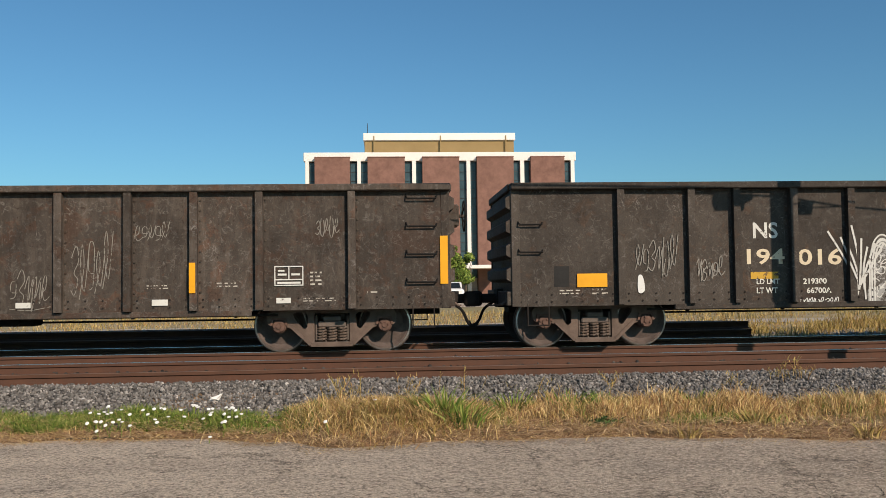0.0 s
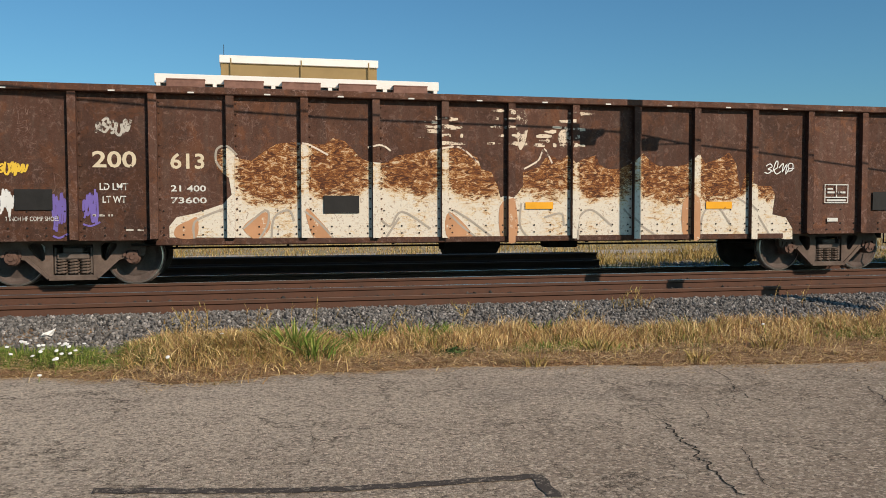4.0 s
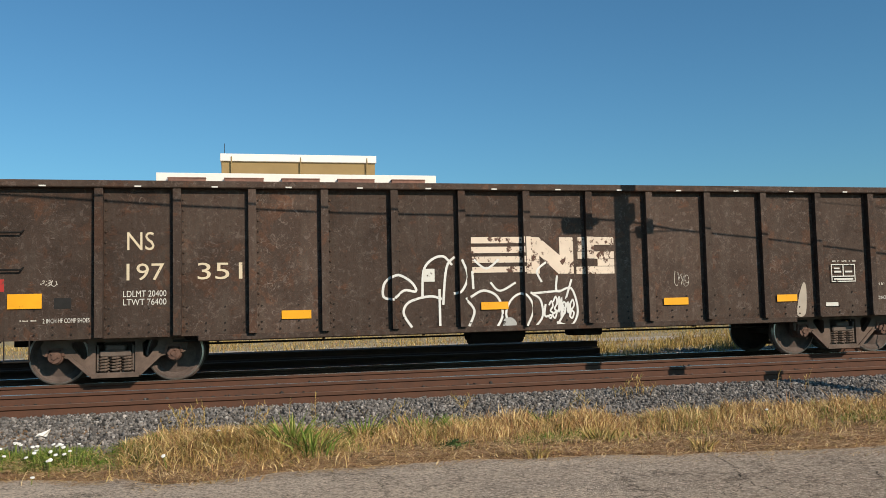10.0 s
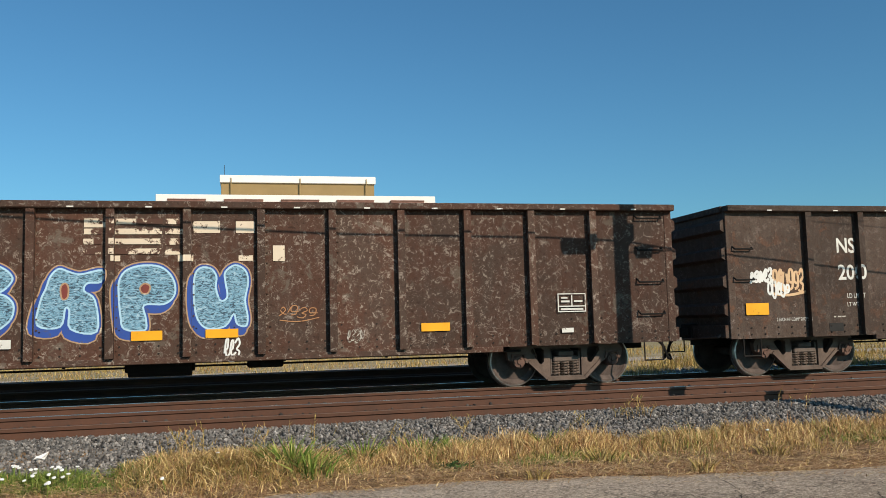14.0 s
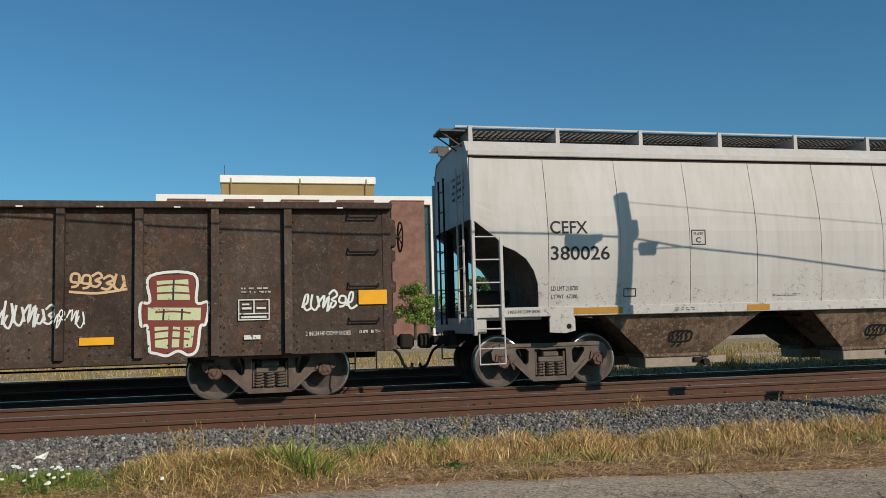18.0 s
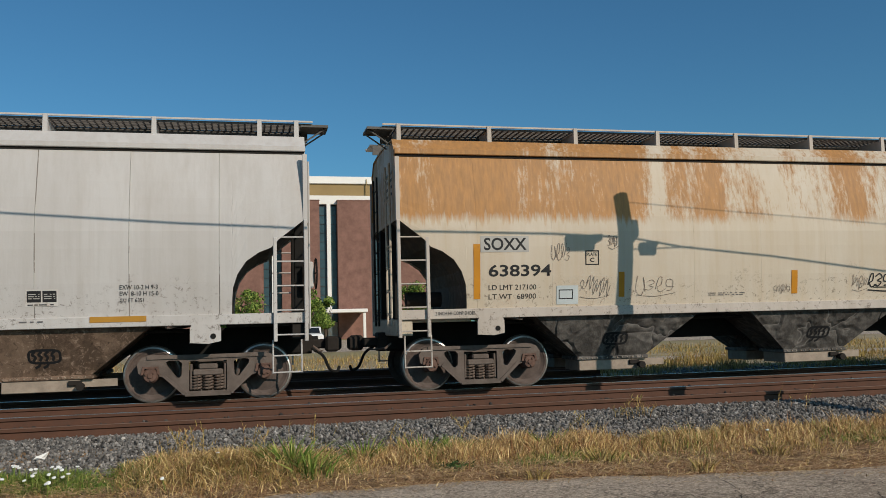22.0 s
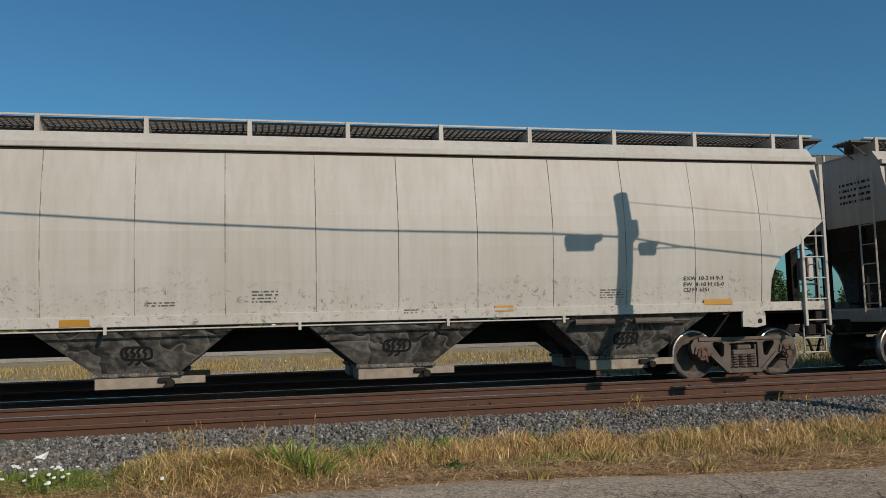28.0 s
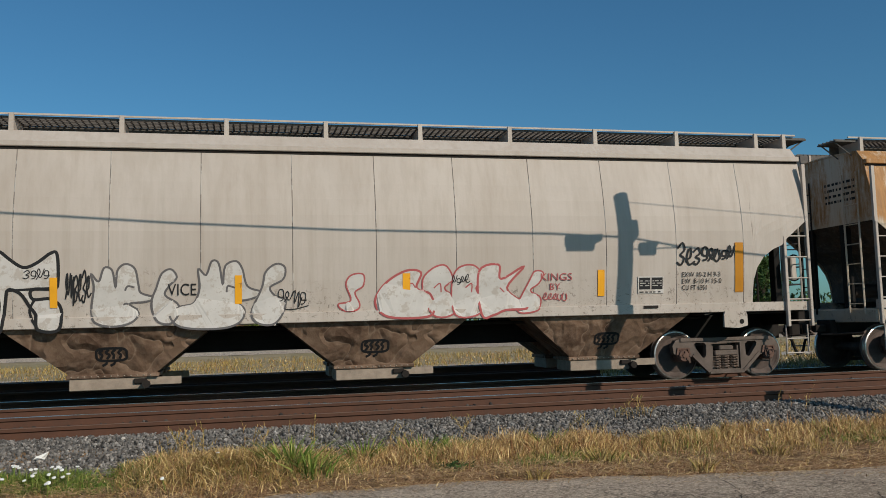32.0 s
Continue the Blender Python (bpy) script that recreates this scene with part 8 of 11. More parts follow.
strokes(car_f, [[(6.28, 1.25), (6.11, 1.30), (6.14, 1.54), (6.36, 1.66), (6.59, 1.54), (6.67, 1.38), (6.47, 1.40), (6.29, 1.27)], [(6.78, 1.29), (6.81, 1.73), (6.96, 1.92), (7.16, 1.97), (7.31, 1.82)], [(7.36, 1.96), (7.21, 1.77), (7.14, 1.14)], [(7.33, 1.33), (7.45, 1.37), (7.56, 1.62), (7.46, 1.91)], [(6.59, 0.77), (6.45, 1.01), (6.55, 1.20), (6.90, 1.29), (7.12, 1.24)], [(7.08, 1.41), (7.08, 0.78)], [(7.67, 1.71), (7.68, 1.40)], [(7.63, 1.26), (7.86, 1.37), (8.11, 1.26), (8.20, 0.96), (8.09, 0.72)], [(7.52, 1.25), (7.69, 1.03), (7.59, 0.76)]], M_WHITE_SPRAY, 0.042)
strokes(car_f, [[(7.70, 1.91), (7.92, 1.75), (8.15, 1.91)], [(7.99, 1.51), (8.16, 1.36), (8.45, 1.50)], [(8.35, 0.71), (8.26, 0.96), (8.37, 1.21), (8.58, 1.30), (8.73, 1.05), (8.61, 0.74)], [(8.77, 0.70), (8.93, 0.90), (8.89, 1.20), (8.68, 1.32)], [(8.71, 1.30), (9.27, 1.34)], [(9.22, 1.61), (9.21, 1.33), (9.48, 1.38), (9.59, 0.98), (9.46, 0.73), (9.19, 0.79)], [(8.99, 1.11), (8.99, 0.89), (9.36, 1.04), (9.19, 0.72)], [(9.49, 1.54), (9.37, 1.19)], [(8.93, 1.50), (8.85, 1.70), (9.02, 1.85)]], M_WHITE_SPRAY, 0.038)
shape(car_f, [(8.20, 0.74), (8.23, 0.87), (8.36, 0.89), (8.45, 0.79), (8.38, 0.71)], M_GREY_SPRAY, "paint_splash")
tag(car_f, 9.05, 9.53, 0.85, 1.26, 6, M_WHITE_SPRAY, 0.03)
tag(car_f, 11.50, 11.79, 1.34, 1.72, 3, M_STENCIL_OLD, 0.012)
patch(car_f, 6.80, 7.00, 1.54, 1.76, M_STENCIL, "old_panel")
patch(car_f, 7.81, 8.30, 1.04, 1.17, M_YELLOW, "reflector")
patch(car_f, 11.26, 11.75, 1.04, 1.17, M_YELLOW, "reflector")
patch(car_f, 13.59, 14.02, 1.05, 1.18, M_YELLOW, "reflector")
shape(car_f, [(14.02, 0.79), (14.07, 1.13), (14.18, 1.40), (14.24, 1.28), (14.20, 0.81)], M_CONC, "paint_run")
panel(car_f, 14.79, 15.32, 1.40, 1.74)
fine_print(car_f, 14.83, 15.38, 1.78, 1.84, 1)
patch(car_f, 14.64, 14.91, 0.94, 1.01, M_STENCIL, "plate")
fitted(car_f, "2 INCH HF COMP SHOES", 15.83, 16.52, 1.050, 1.115, bold=0)
shape(car_f, [(16.34, 1.53), (16.41, 1.72), (16.58, 1.75), (16.71, 1.65), (16.66, 1.53)], M_WHITE_SPRAY, "paint_splash")
fine_print(car_f, 15.85, 16.34, 1.31, 1.43, 1)
# mottled gondola car
fitted(car_g, "NS", 2.03, 2.43, 2.32, 2.58)
fitted(car_g, "200", 1.99, 2.56, 1.80, 2.07, bold=0.05)
fitted(car_g, "661", 3.22, 3.71, 1.85, 2.09, bold=0.05)
fitted(car_g, "LDLMT", 2.02, 2.51, 1.52, 1.64, M_STENCIL_OLD)
fitted(car_g, "LTWT", 2.02, 2.45, 1.31, 1.43, M_STENCIL_OLD)
fitted(car_g, "211200", 3.17, 3.83, 1.53, 1.64, M_STENCIL_OLD)
fitted(car_g, "74800", 3.17, 3.72, 1.31, 1.43, M_STENCIL_OLD)
throw_letter(car_g, [(5.41, 2.19), (5.56, 2.24), (5.80, 2.26), (6.01, 2.18), (6.12, 2.05), (6.07, 1.93), (5.97, 1.84), (5.89, 1.82), (6.04, 1.76), (6.14, 1.63), (6.12, 1.44), (6.01, 1.31), (5.88, 1.25), (5.59, 1.28), (5.30, 1.33), (5.29, 1.61), (5.50, 1.63), (5.49, 1.88), (5.43, 2.03)], [[(5.59, 1.96), (5.65, 2.01), (5.73, 1.99), (5.68, 1.93)], [(5.66, 1.53), (5.71, 1.61), (5.79, 1.57), (5.80, 1.48), (5.75, 1.46)]])
throw_letter(car_g, [(6.66, 2.06), (6.78, 2.18), (6.93, 2.13), (7.10, 2.09), (7.41, 2.15), (7.40, 1.97), (7.20, 1.95), (7.15, 1.83), (7.31, 1.68), (7.34, 1.19), (6.96, 1.24), (6.94, 1.52), (6.88, 1.56), (6.81, 1.28), (6.48, 1.31), (6.52, 1.67), (6.60, 1.88)], [[(6.82, 1.88), (6.87, 1.94), (6.91, 1.88), (6.90, 1.74), (6.84, 1.72)]])
throw_letter(car_g, [(7.78, 2.15), (8.01, 2.22), (8.27, 2.20), (8.43, 2.08), (8.51, 1.90), (8.49, 1.72), (8.34, 1.60), (8.04, 1.59), (8.07, 1.37), (8.05, 1.19), (7.75, 1.22), (7.69, 1.42), (7.66, 1.77), (7.67, 1.99)], [[(7.99, 1.86), (8.05, 1.92), (8.12, 1.88), (8.09, 1.79), (8.02, 1.79)]])
throw_letter(car_g, [(8.81, 2.03), (8.90, 2.17), (9.06, 2.16), (9.15, 2.03), (9.14, 1.85), (9.21, 1.64), (9.32, 1.70), (9.29, 1.95), (9.29, 2.10), (9.44, 2.21), (9.60, 2.13), (9.65, 1.94), (9.60, 1.64), (9.64, 1.37), (9.61, 1.22), (9.47, 1.26), (9.42, 1.42), (9.29, 1.23), (9.02, 1.19), (8.86, 1.34), (8.80, 1.65)], [])
patch(car_g, 8.79, 9.21, 2.74, 2.93, M_EMBLEM_CHIPPED, "old_emblem")
patch(car_g, 9.46, 9.76, 2.74, 2.93, M_EMBLEM_CHIPPED, "old_emblem")
patch(car_g, 8.55, 8.79, 2.28, 2.38, M_EMBLEM_CHIPPED, "old_emblem")
patch(car_g, 9.50, 9.73, 2.28, 2.37, M_EMBLEM_CHIPPED, "old_emblem")
patch(car_g, 10.05, 10.24, 2.27, 2.53, M_EMBLEM_CHIPPED, "old_emblem")
patch(car_g, 7.55, 7.68, 2.29, 2.38, M_EMBLEM_CHIPPED, "old_emblem")
patch(car_g, 7.14, 7.46, 2.83, 2.91, M_EMBLEM_CHIPPED, "old_emblem")
patch(car_g, 0.97, 1.47, 0.99, 1.22, M_YELLOW, "reflector")
patch(car_g, 4.35, 4.86, 1.06, 1.19, M_YELLOW, "reflector")
patch(car_g, 7.85, 8.32, 1.03, 1.18, M_YELLOW, "reflector")
patch(car_g, 8.98, 9.49, 1.04, 1.18, M_YELLOW, "reflector")
patch(car_g, 12.51, 13.01, 1.05, 1.19, M_YELLOW, "reflector")
tag(car_g, 5.18, 5.29, 1.48, 2.00, 4, M_SALMON, 0.03)
patch(car_g, 7.14, 7.41, 2.88, 2.97, M_EMBLEM_WORN, "old_stripe")
patch(car_g, 7.14, 7.40, 2.72, 2.81, M_EMBLEM_WORN, "old_stripe")
patch(car_g, 7.13, 7.40, 2.56, 2.65, M_EMBLEM_WORN, "old_stripe")
patch(car_g, 7.13, 7.39, 2.40, 2.49, M_EMBLEM_WORN, "old_stripe")
patch(car_g, 7.53, 8.32, 2.88, 2.97, M_EMBLEM_WORN, "old_stripe")
patch(car_g, 7.53, 8.31, 2.72, 2.81, M_EMBLEM_WORN, "old_stripe")
patch(car_g, 7.52, 8.30, 2.56, 2.65, M_EMBLEM_WORN, "old_stripe")
patch(car_g, 7.52, 8.30, 2.40, 2.49, M_EMBLEM_WORN, "old_stripe")
patch(car_g, 8.37, 8.63, 2.88, 2.97, M_EMBLEM_WORN, "old_stripe")
patch(car_g, 8.36, 8.63, 2.72, 2.81, M_EMBLEM_WORN, "old_stripe")
patch(car_g, 8.36, 8.62, 2.55, 2.65, M_EMBLEM_WORN, "old_stripe")
patch(car_g, 8.35, 8.62, 2.39, 2.48, M_EMBLEM_WORN, "old_stripe")
tag(car_g, 9.27, 9.52, 0.71, 1.04, 3, M_WHITE_SPRAY, 0.03)
patch(car_g, 5.91, 6.12, 0.96, 1.10, M_STENCIL, "plate")
tag(car_g, 11.25, 11.53, 0.88, 1.14, 4, M_STENCIL_OLD, 0.015)
tag(car_g, 10.15, 10.76, 1.32, 1.57, 4, M_SALMON, 0.015)
panel(car_g, 14.98, 15.51, 1.32, 1.65)
patch(car_g, 15.04, 15.26, 0.96, 1.04, M_STENCIL, "plate")
fine_print(car_g, 1.86, 2.67, 0.93, 1.08, 2, M_STENCIL_OLD)
tag(car_g, 0.32, 0.72, 1.14, 1.36, 5, M_STENCIL_OLD, 0.02)
# dark gondola car with many tags
fitted(car_h, "NS", 2.37, 2.78, 2.33, 2.63)
fitted(car_h, "200", 2.37, 2.92, 1.81, 2.11)
fitted(car_h, "706", 3.51, 4.10, 1.81, 2.10)
fitted(car_h, "LD LMT", 2.54, 2.86, 1.46, 1.55, bold=0)
fitted(car_h, "LT WT", 2.53, 2.79, 1.30, 1.38, bold=0)
fitted(car_h, "210100", 3.65, 4.00, 1.44, 1.52, bold=0)
fitted(car_h, "75500", 3.67, 3.99, 1.29, 1.37, bold=0)
patch(car_h, 0.32, 0.80, 1.18, 1.40, M_YELLOW, "reflector")
patch(car_h, 3.52, 4.03, 0.91, 1.05, M_YELLOW, "reflector")
fitted(car_h, "2 INCH HF COMP SHOES", 0.97, 1.66, 1.050, 1.115, bold=0)
fine_print(car_h, 2.21, 2.48, 1.09, 1.15, 1)
patch(car_h, 2.10, 2.41, 0.83, 0.99, M_PATCH, "old_panel")
tag(car_h, 0.46, 0.92, 1.75, 2.06, 5, M_WHITE_SPRAY, 0.05)
tag(car_h, 0.92, 1.60, 1.59, 2.14, 6, M_ORANGESPRAY, 0.05)
tag(car_h, 0.82, 1.28, 1.51, 1.86, 5, M_WHITE_SPRAY, 0.04)
tag(car_h, 4.60, 5.54, 1.74, 2.25, 6, M_ORANGESPRAY, 0.035)
tag(car_h, 4.57, 5.40, 1.44, 1.71, 6, M_LIME, 0.03)
patch(car_h, 4.52, 5.43, 1.15, 1.18, M_LIME, "green_line")
patch(car_h, 4.51, 5.42, 1.03, 1.06, M_LIME, "green_line")
patch(car_h, 4.50, 5.41, 0.86, 0.89, M_LIME, "green_line")
patch(car_h, 4.48, 5.40, 0.69, 0.72, M_LIME, "green_line")
fine_print(car_h, 4.69, 5.31, 1.29, 1.36, 1)
patch(car_h, 7.12, 8.61, 2.81, 2.92, M_EMBLEM, "emblem_stripe")
patch(car_h, 7.12, 8.61, 2.63, 2.74, M_EMBLEM, "emblem_stripe")
patch(car_h, 7.12, 8.61, 2.45, 2.56, M_EMBLEM, "emblem_stripe")
patch(car_h, 7.12, 8.60, 2.26, 2.38, M_EMBLEM, "emblem_stripe")
shape(car_h, [(8.64, 2.93), (8.93, 2.93), (9.34, 2.58), (9.35, 2.93), (9.63, 2.93), (9.62, 2.23), (9.30, 2.24), (8.92, 2.58), (8.91, 2.24), (8.62, 2.24)], M_EMBLEM, "emblem_shape_sharp")
shape(car_h, [(5.20, 1.22), (5.23, 1.79), (5.17, 1.93), (5.23, 2.15), (5.44, 2.19), (5.81, 2.16), (5.86, 1.96), (6.07, 2.05), (6.09, 1.87), (6.38, 1.91), (6.41, 2.15), (6.97, 2.17), (6.96, 1.99), (7.37, 2.01), (7.41, 1.87), (7.93, 1.86), (7.91, 1.29), (8.26, 0.80), (7.85, 0.76), (7.54, 1.02), (7.41, 0.75), (7.06, 0.76), (6.97, 0.95), (6.71, 0.85), (6.50, 0.92), (6.08, 0.84), (5.87, 0.94), (5.61, 1.03), (5.57, 1.26)], M_STREAK, "blue_piece_sharp")
strokes(car_h, [[(6.42, 1.62), (6.43, 2.12), (6.95, 2.11), (6.95, 1.63), (7.20, 1.63)], [(6.98, 1.97), (7.36, 1.96), (7.37, 1.42), (7.38, 0.87)], [(7.45, 1.84), (7.92, 1.83), (7.92, 1.35), (7.62, 1.34), (7.96, 1.00), (8.33, 0.80)], [(7.48, 1.33), (7.67, 1.07), (7.88, 0.82)], [(5.46, 1.98), (5.78, 2.01), (6.09, 2.04), (6.11, 1.61)], [(5.86, 1.93), (5.79, 1.81), (5.47, 1.79)], [(5.47, 1.57), (5.94, 1.45), (6.25, 1.08), (6.09, 0.96)], [(6.31, 1.30), (6.61, 0.98)], [(6.17, 1.79), (6.42, 1.86)], [(6.39, 1.56), (6.53, 1.61), (6.70, 1.56)], [(7.18, 1.60), (7.18, 1.28), (7.40, 1.33)], [(4.99, 1.99), (5.16, 1.47), (5.56, 1.29)], [(4.92, 1.65), (5.31, 1.60)]], M_DEEPBLUE, 0.055)
strokes(car_h, [[(5.64, 1.20), (5.96, 1.06), (6.14, 0.89), (6.52, 0.93), (6.77, 0.89), (7.04, 0.97), (7.40, 0.81)], [(5.01, 1.22), (5.32, 1.30), (5.64, 1.13)], [(7.62, 1.41), (7.95, 1.44)]], M_DEEPBLUE, 0.13)
swirls(car_h, 6.5, 7.3, 1.3, 1.9, 10, M_RUSTLINE, 0.02)
strokes(car_h, [[(5.20, 1.22), (5.23, 1.79), (5.17, 1.93), (5.23, 2.15), (5.44, 2.19), (5.81, 2.16), (5.86, 1.96), (6.07, 2.05), (6.09, 1.87), (6.38, 1.91), (6.41, 2.15), (6.97, 2.17), (6.96, 1.99), (7.37, 2.01), (7.41, 1.87)], [(7.41, 1.87), (7.93, 1.86), (7.91, 1.29), (8.26, 0.80), (7.85, 0.76), (7.54, 1.02), (7.41, 0.75), (7.06, 0.76), (6.97, 0.95), (6.71, 0.85), (6.50, 0.92), (6.08, 0.84), (5.87, 0.94), (5.61, 1.03), (5.57, 1.26), (5.20, 1.22)]], M_PALELIME, 0.022)
swirls(car_h, 5.32, 6.16, 1.07, 2.10, 16, M_GREY_SPRAY, 0.016)
swirls(car_h, 6.47, 7.32, 1.09, 2.04, 18, M_GREY_SPRAY, 0.016)
swirls(car_h, 7.50, 8.04, 0.92, 1.75, 10, M_GREY_SPRAY, 0.016)
strokes(car_h, [[(8.17, 1.51), (8.04, 1.65), (8.15, 1.82), (8.31, 1.74), (8.31, 1.51), (8.13, 1.45)], [(8.04, 1.88), (8.18, 1.97), (8.27, 1.88)]], M_SCRATCH, 0.018)
shape(car_h, [(9.88, 2.92), (10.29, 2.92), (10.49, 2.89), (10.53, 2.81), (10.47, 2.71), (10.40, 2.67), (10.45, 2.59), (10.47, 2.48), (10.41, 2.33), (10.28, 2.25), (9.87, 2.25)], M_EMBLEM, "emblem_shape_sharp")
strokes(car_h, [[(10.01, 2.72), (10.24, 2.75), (10.45, 2.73)], [(9.82, 2.48), (10.10, 2.44), (10.30, 2.48)]], M_SLOT, 0.075)
tag(car_h, 8.80, 9.71, 1.30, 1.89, 6, M_STENCIL, 0.03)
tag(car_h, 8.01, 8.39, 1.42, 1.95, 3, M_SCRATCH, 0.015)
tag(car_h, 11.07, 12.09, 1.29, 1.70, 7, M_WHITE_SPRAY, 0.035)
tag(car_h, 12.28, 13.11, 1.84, 2.16, 5, M_ORANGESPRAY, 0.04)
tag(car_h, 12.03, 12.52, 1.28, 1.59, 4, M_WHITE_SPRAY, 0.02)
shape(car_h, [(13.48, 0.84), (13.44, 1.25), (13.36, 1.27), (13.35, 1.60), (13.48, 1.65), (13.48, 2.05), (14.15, 2.07), (14.19, 1.62), (14.37, 1.61), (14.33, 1.27), (14.25, 1.23), (14.20, 0.87), (14.07, 0.78), (13.91, 0.85), (13.74, 0.78), (13.58, 0.82)], M_MAROON, "graffiti_back_sharp")
shape(car_h, [(13.59, 1.67), (13.58, 1.97), (14.06, 1.99), (14.09, 1.66)], M_PALELIME, "jar_stripe_sharp")
shape(car_h, [(13.45, 1.35), (13.45, 1.55), (14.26, 1.53), (14.25, 1.33)], M_PALELIME, "jar_stripe_sharp")
shape(car_h, [(13.56, 0.92), (13.55, 1.24), (13.76, 1.24), (13.75, 0.89)], M_PALELIME, "jar_stripe_sharp")
shape(car_h, [(13.81, 0.91), (13.83, 1.24), (13.94, 1.23), (13.92, 0.91)], M_PALELIME, "jar_stripe_sharp")
shape(car_h, [(13.99, 0.89), (14.00, 1.23), (14.16, 1.23), (14.12, 0.91)], M_PALELIME, "jar_stripe_sharp")
strokes(car_h, [[(13.58, 1.89), (13.85, 1.91), (14.12, 1.88)], [(13.57, 1.77), (13.84, 1.78), (14.11, 1.76)], [(13.56, 1.47), (13.83, 1.48), (14.10, 1.45)], [(13.55, 1.16), (13.82, 1.18), (14.09, 1.15)], [(13.54, 1.04), (13.81, 1.06), (14.08, 1.03)]], M_MAROON, 0.03)
strokes(car_h, [[(13.84, 1.99), (13.83, 1.66)], [(13.69, 1.52), (13.68, 1.34)], [(13.97, 1.52), (13.96, 1.34)]], M_CHARCOAL, 0.03)
strokes(car_h, [[(13.48, 0.84), (13.44, 1.25), (13.36, 1.27), (13.35, 1.60), (13.48, 1.65), (13.48, 2.05), (14.15, 2.07), (14.19, 1.62), (14.37, 1.61), (14.33, 1.27), (14.25, 1.23), (14.20, 0.87), (14.07, 0.78), (13.91, 0.85), (13.74, 0.78), (13.58, 0.82), (13.48, 0.84)]], M_WHITE_SPRAY, 0.045)
tag(car_h, 15.86, 16.75, 1.42, 1.78, 6, M_WHITE_SPRAY, 0.035)
patch(car_h, 6.64, 7.13, 0.98, 1.10, M_YELLOW, "reflector")
patch(car_h, 10.09, 10.58, 0.98, 1.11, M_YELLOW, "reflector")
patch(car_h, 12.44, 12.95, 0.98, 1.10, M_YELLOW, "reflector")
patch(car_h, 16.80, 17.28, 1.53, 1.77, M_YELLOW, "reflector")
panel(car_h, 14.84, 15.34, 1.31, 1.65)
patch(car_h, 14.93, 15.19, 1.00, 1.07, M_STENCIL, "plate")
fine_print(car_h, 14.89, 15.36, 1.75, 1.87, 2)
fitted(car_h, "2 INCH HF COMP SHOES", 15.92, 16.66, 1.030, 1.100, bold=0)
fine_print(car_h, 16.80, 17.22, 1.04, 1.16, 1)
# pale grey covered hopper
hop_fitted(car_i, "CEFX", 1.44, 2.15, 2.71, 2.94, bold=0.01)
hop_fitted(car_i, "380026", 1.44, 2.56, 2.24, 2.49, bold=0.01)
hop_fitted(car_i, "LD LMT 218700", 1.44, 1.94, 1.70, 1.78, bold=0)
hop_fitted(car_i, "LT WT  67300", 1.44, 1.93, 1.56, 1.63, bold=0)
hop_panel(car_i, 4.19, 4.48, 2.50, 2.78)
hop_fitted(car_i, "PLATE", 4.24, 4.43, 2.68, 2.73, bold=0)
hop_fitted(car_i, "C", 4.28, 4.38, 2.54, 2.64)
hop_patch(car_i, 1.85, 2.79, 1.28, 1.39, M_OCHRE_TAPE, "reflector")
hop_patch(car_i, 5.30, 5.77, 1.27, 1.38, M_OCHRE_TAPE, "reflector")
hop_panel(car_i, 2.82, 3.07, 1.57, 1.72)
hop_print(car_i, 3.82, 4.22, 1.30, 1.37, 2)
hop_print(car_i, 5.87, 6.45, 1.53, 1.58, 2)
hop_fitted(car_i, "2 INCH HF COMP SHOES", 0.62, 1.22, 1.315, 1.370, bold=0)
hop_print(car_i, 9.25, 9.52, 1.54, 1.62, 3)
hop_print(car_i, 11.11, 11.46, 1.52, 1.58, 2)
hop_patch(car_i, 17.54, 18.38, 1.33, 1.42, M_OCHRE_TAPE, "reflector")
hop_patch(car_i, 8.47, 8.94, 1.32, 1.42, M_OCHRE_TAPE, "reflector")
hop_patch(car_i, 11.49, 11.94, 1.33, 1.42, M_OCHRE_TAPE, "reflector")
hop_patch(car_i, 14.44, 14.90, 1.34, 1.42, M_OCHRE_TAPE, "reflector")
hop_plate(car_i, 16.61, 17.08, 1.60, 1.86)
hop_fitted(car_i, "EXW 10-2 H 9-3", 17.98, 18.55, 1.84, 1.91, bold=0)
hop_fitted(car_i, "EW  8-10 H 15-0", 17.98, 18.56, 1.74, 1.81, bold=0)
hop_fitted(car_i, "CU FT 6351", 17.98, 18.34, 1.64, 1.70, bold=0)
hop_print(car_i, 9.35, 9.66, 1.56, 1.72, 4)
hop_fitted(car_i, "WARNING", 9.36, 9.62, 1.71, 1.77, bold=0)
hop_print(car_i, 11.16, 11.54, 1.56, 1.63, 2)
hop_print(car_i, 12.42, 12.89, 1.37, 1.44, 2)
hop_print(car_i, 10.27, 10.44, 1.54, 1.57, 1)
hop_print(car_i, 16.53, 16.89, 1.35, 1.39, 1)
# rust-washed covered hopper
hop_patch(car_j, 1.33, 1.45, 1.58, 2.53, M_ORANGE_TAPE, "reflector")
hop_patch(car_j, 1.46, 2.34, 2.39, 2.67, M_GREYPATCH, "grey_patch")
hop_fitted(car_j, "SOXX", 1.52, 2.30, 2.42, 2.64)
hop_fitted(car_j, "638394", 1.60, 2.75, 1.96, 2.17)
hop_fitted(car_j, "LD LMT 217100", 1.60, 2.47, 1.73, 1.82, bold=0)
hop_fitted(car_j, "LT WT  68900", 1.60, 2.47, 1.57, 1.66, bold=0)
hop_panel(car_j, 3.40, 3.66, 2.15, 2.41)
hop_fitted(car_j, "PLATE", 3.43, 3.62, 2.31, 2.37, bold=0)
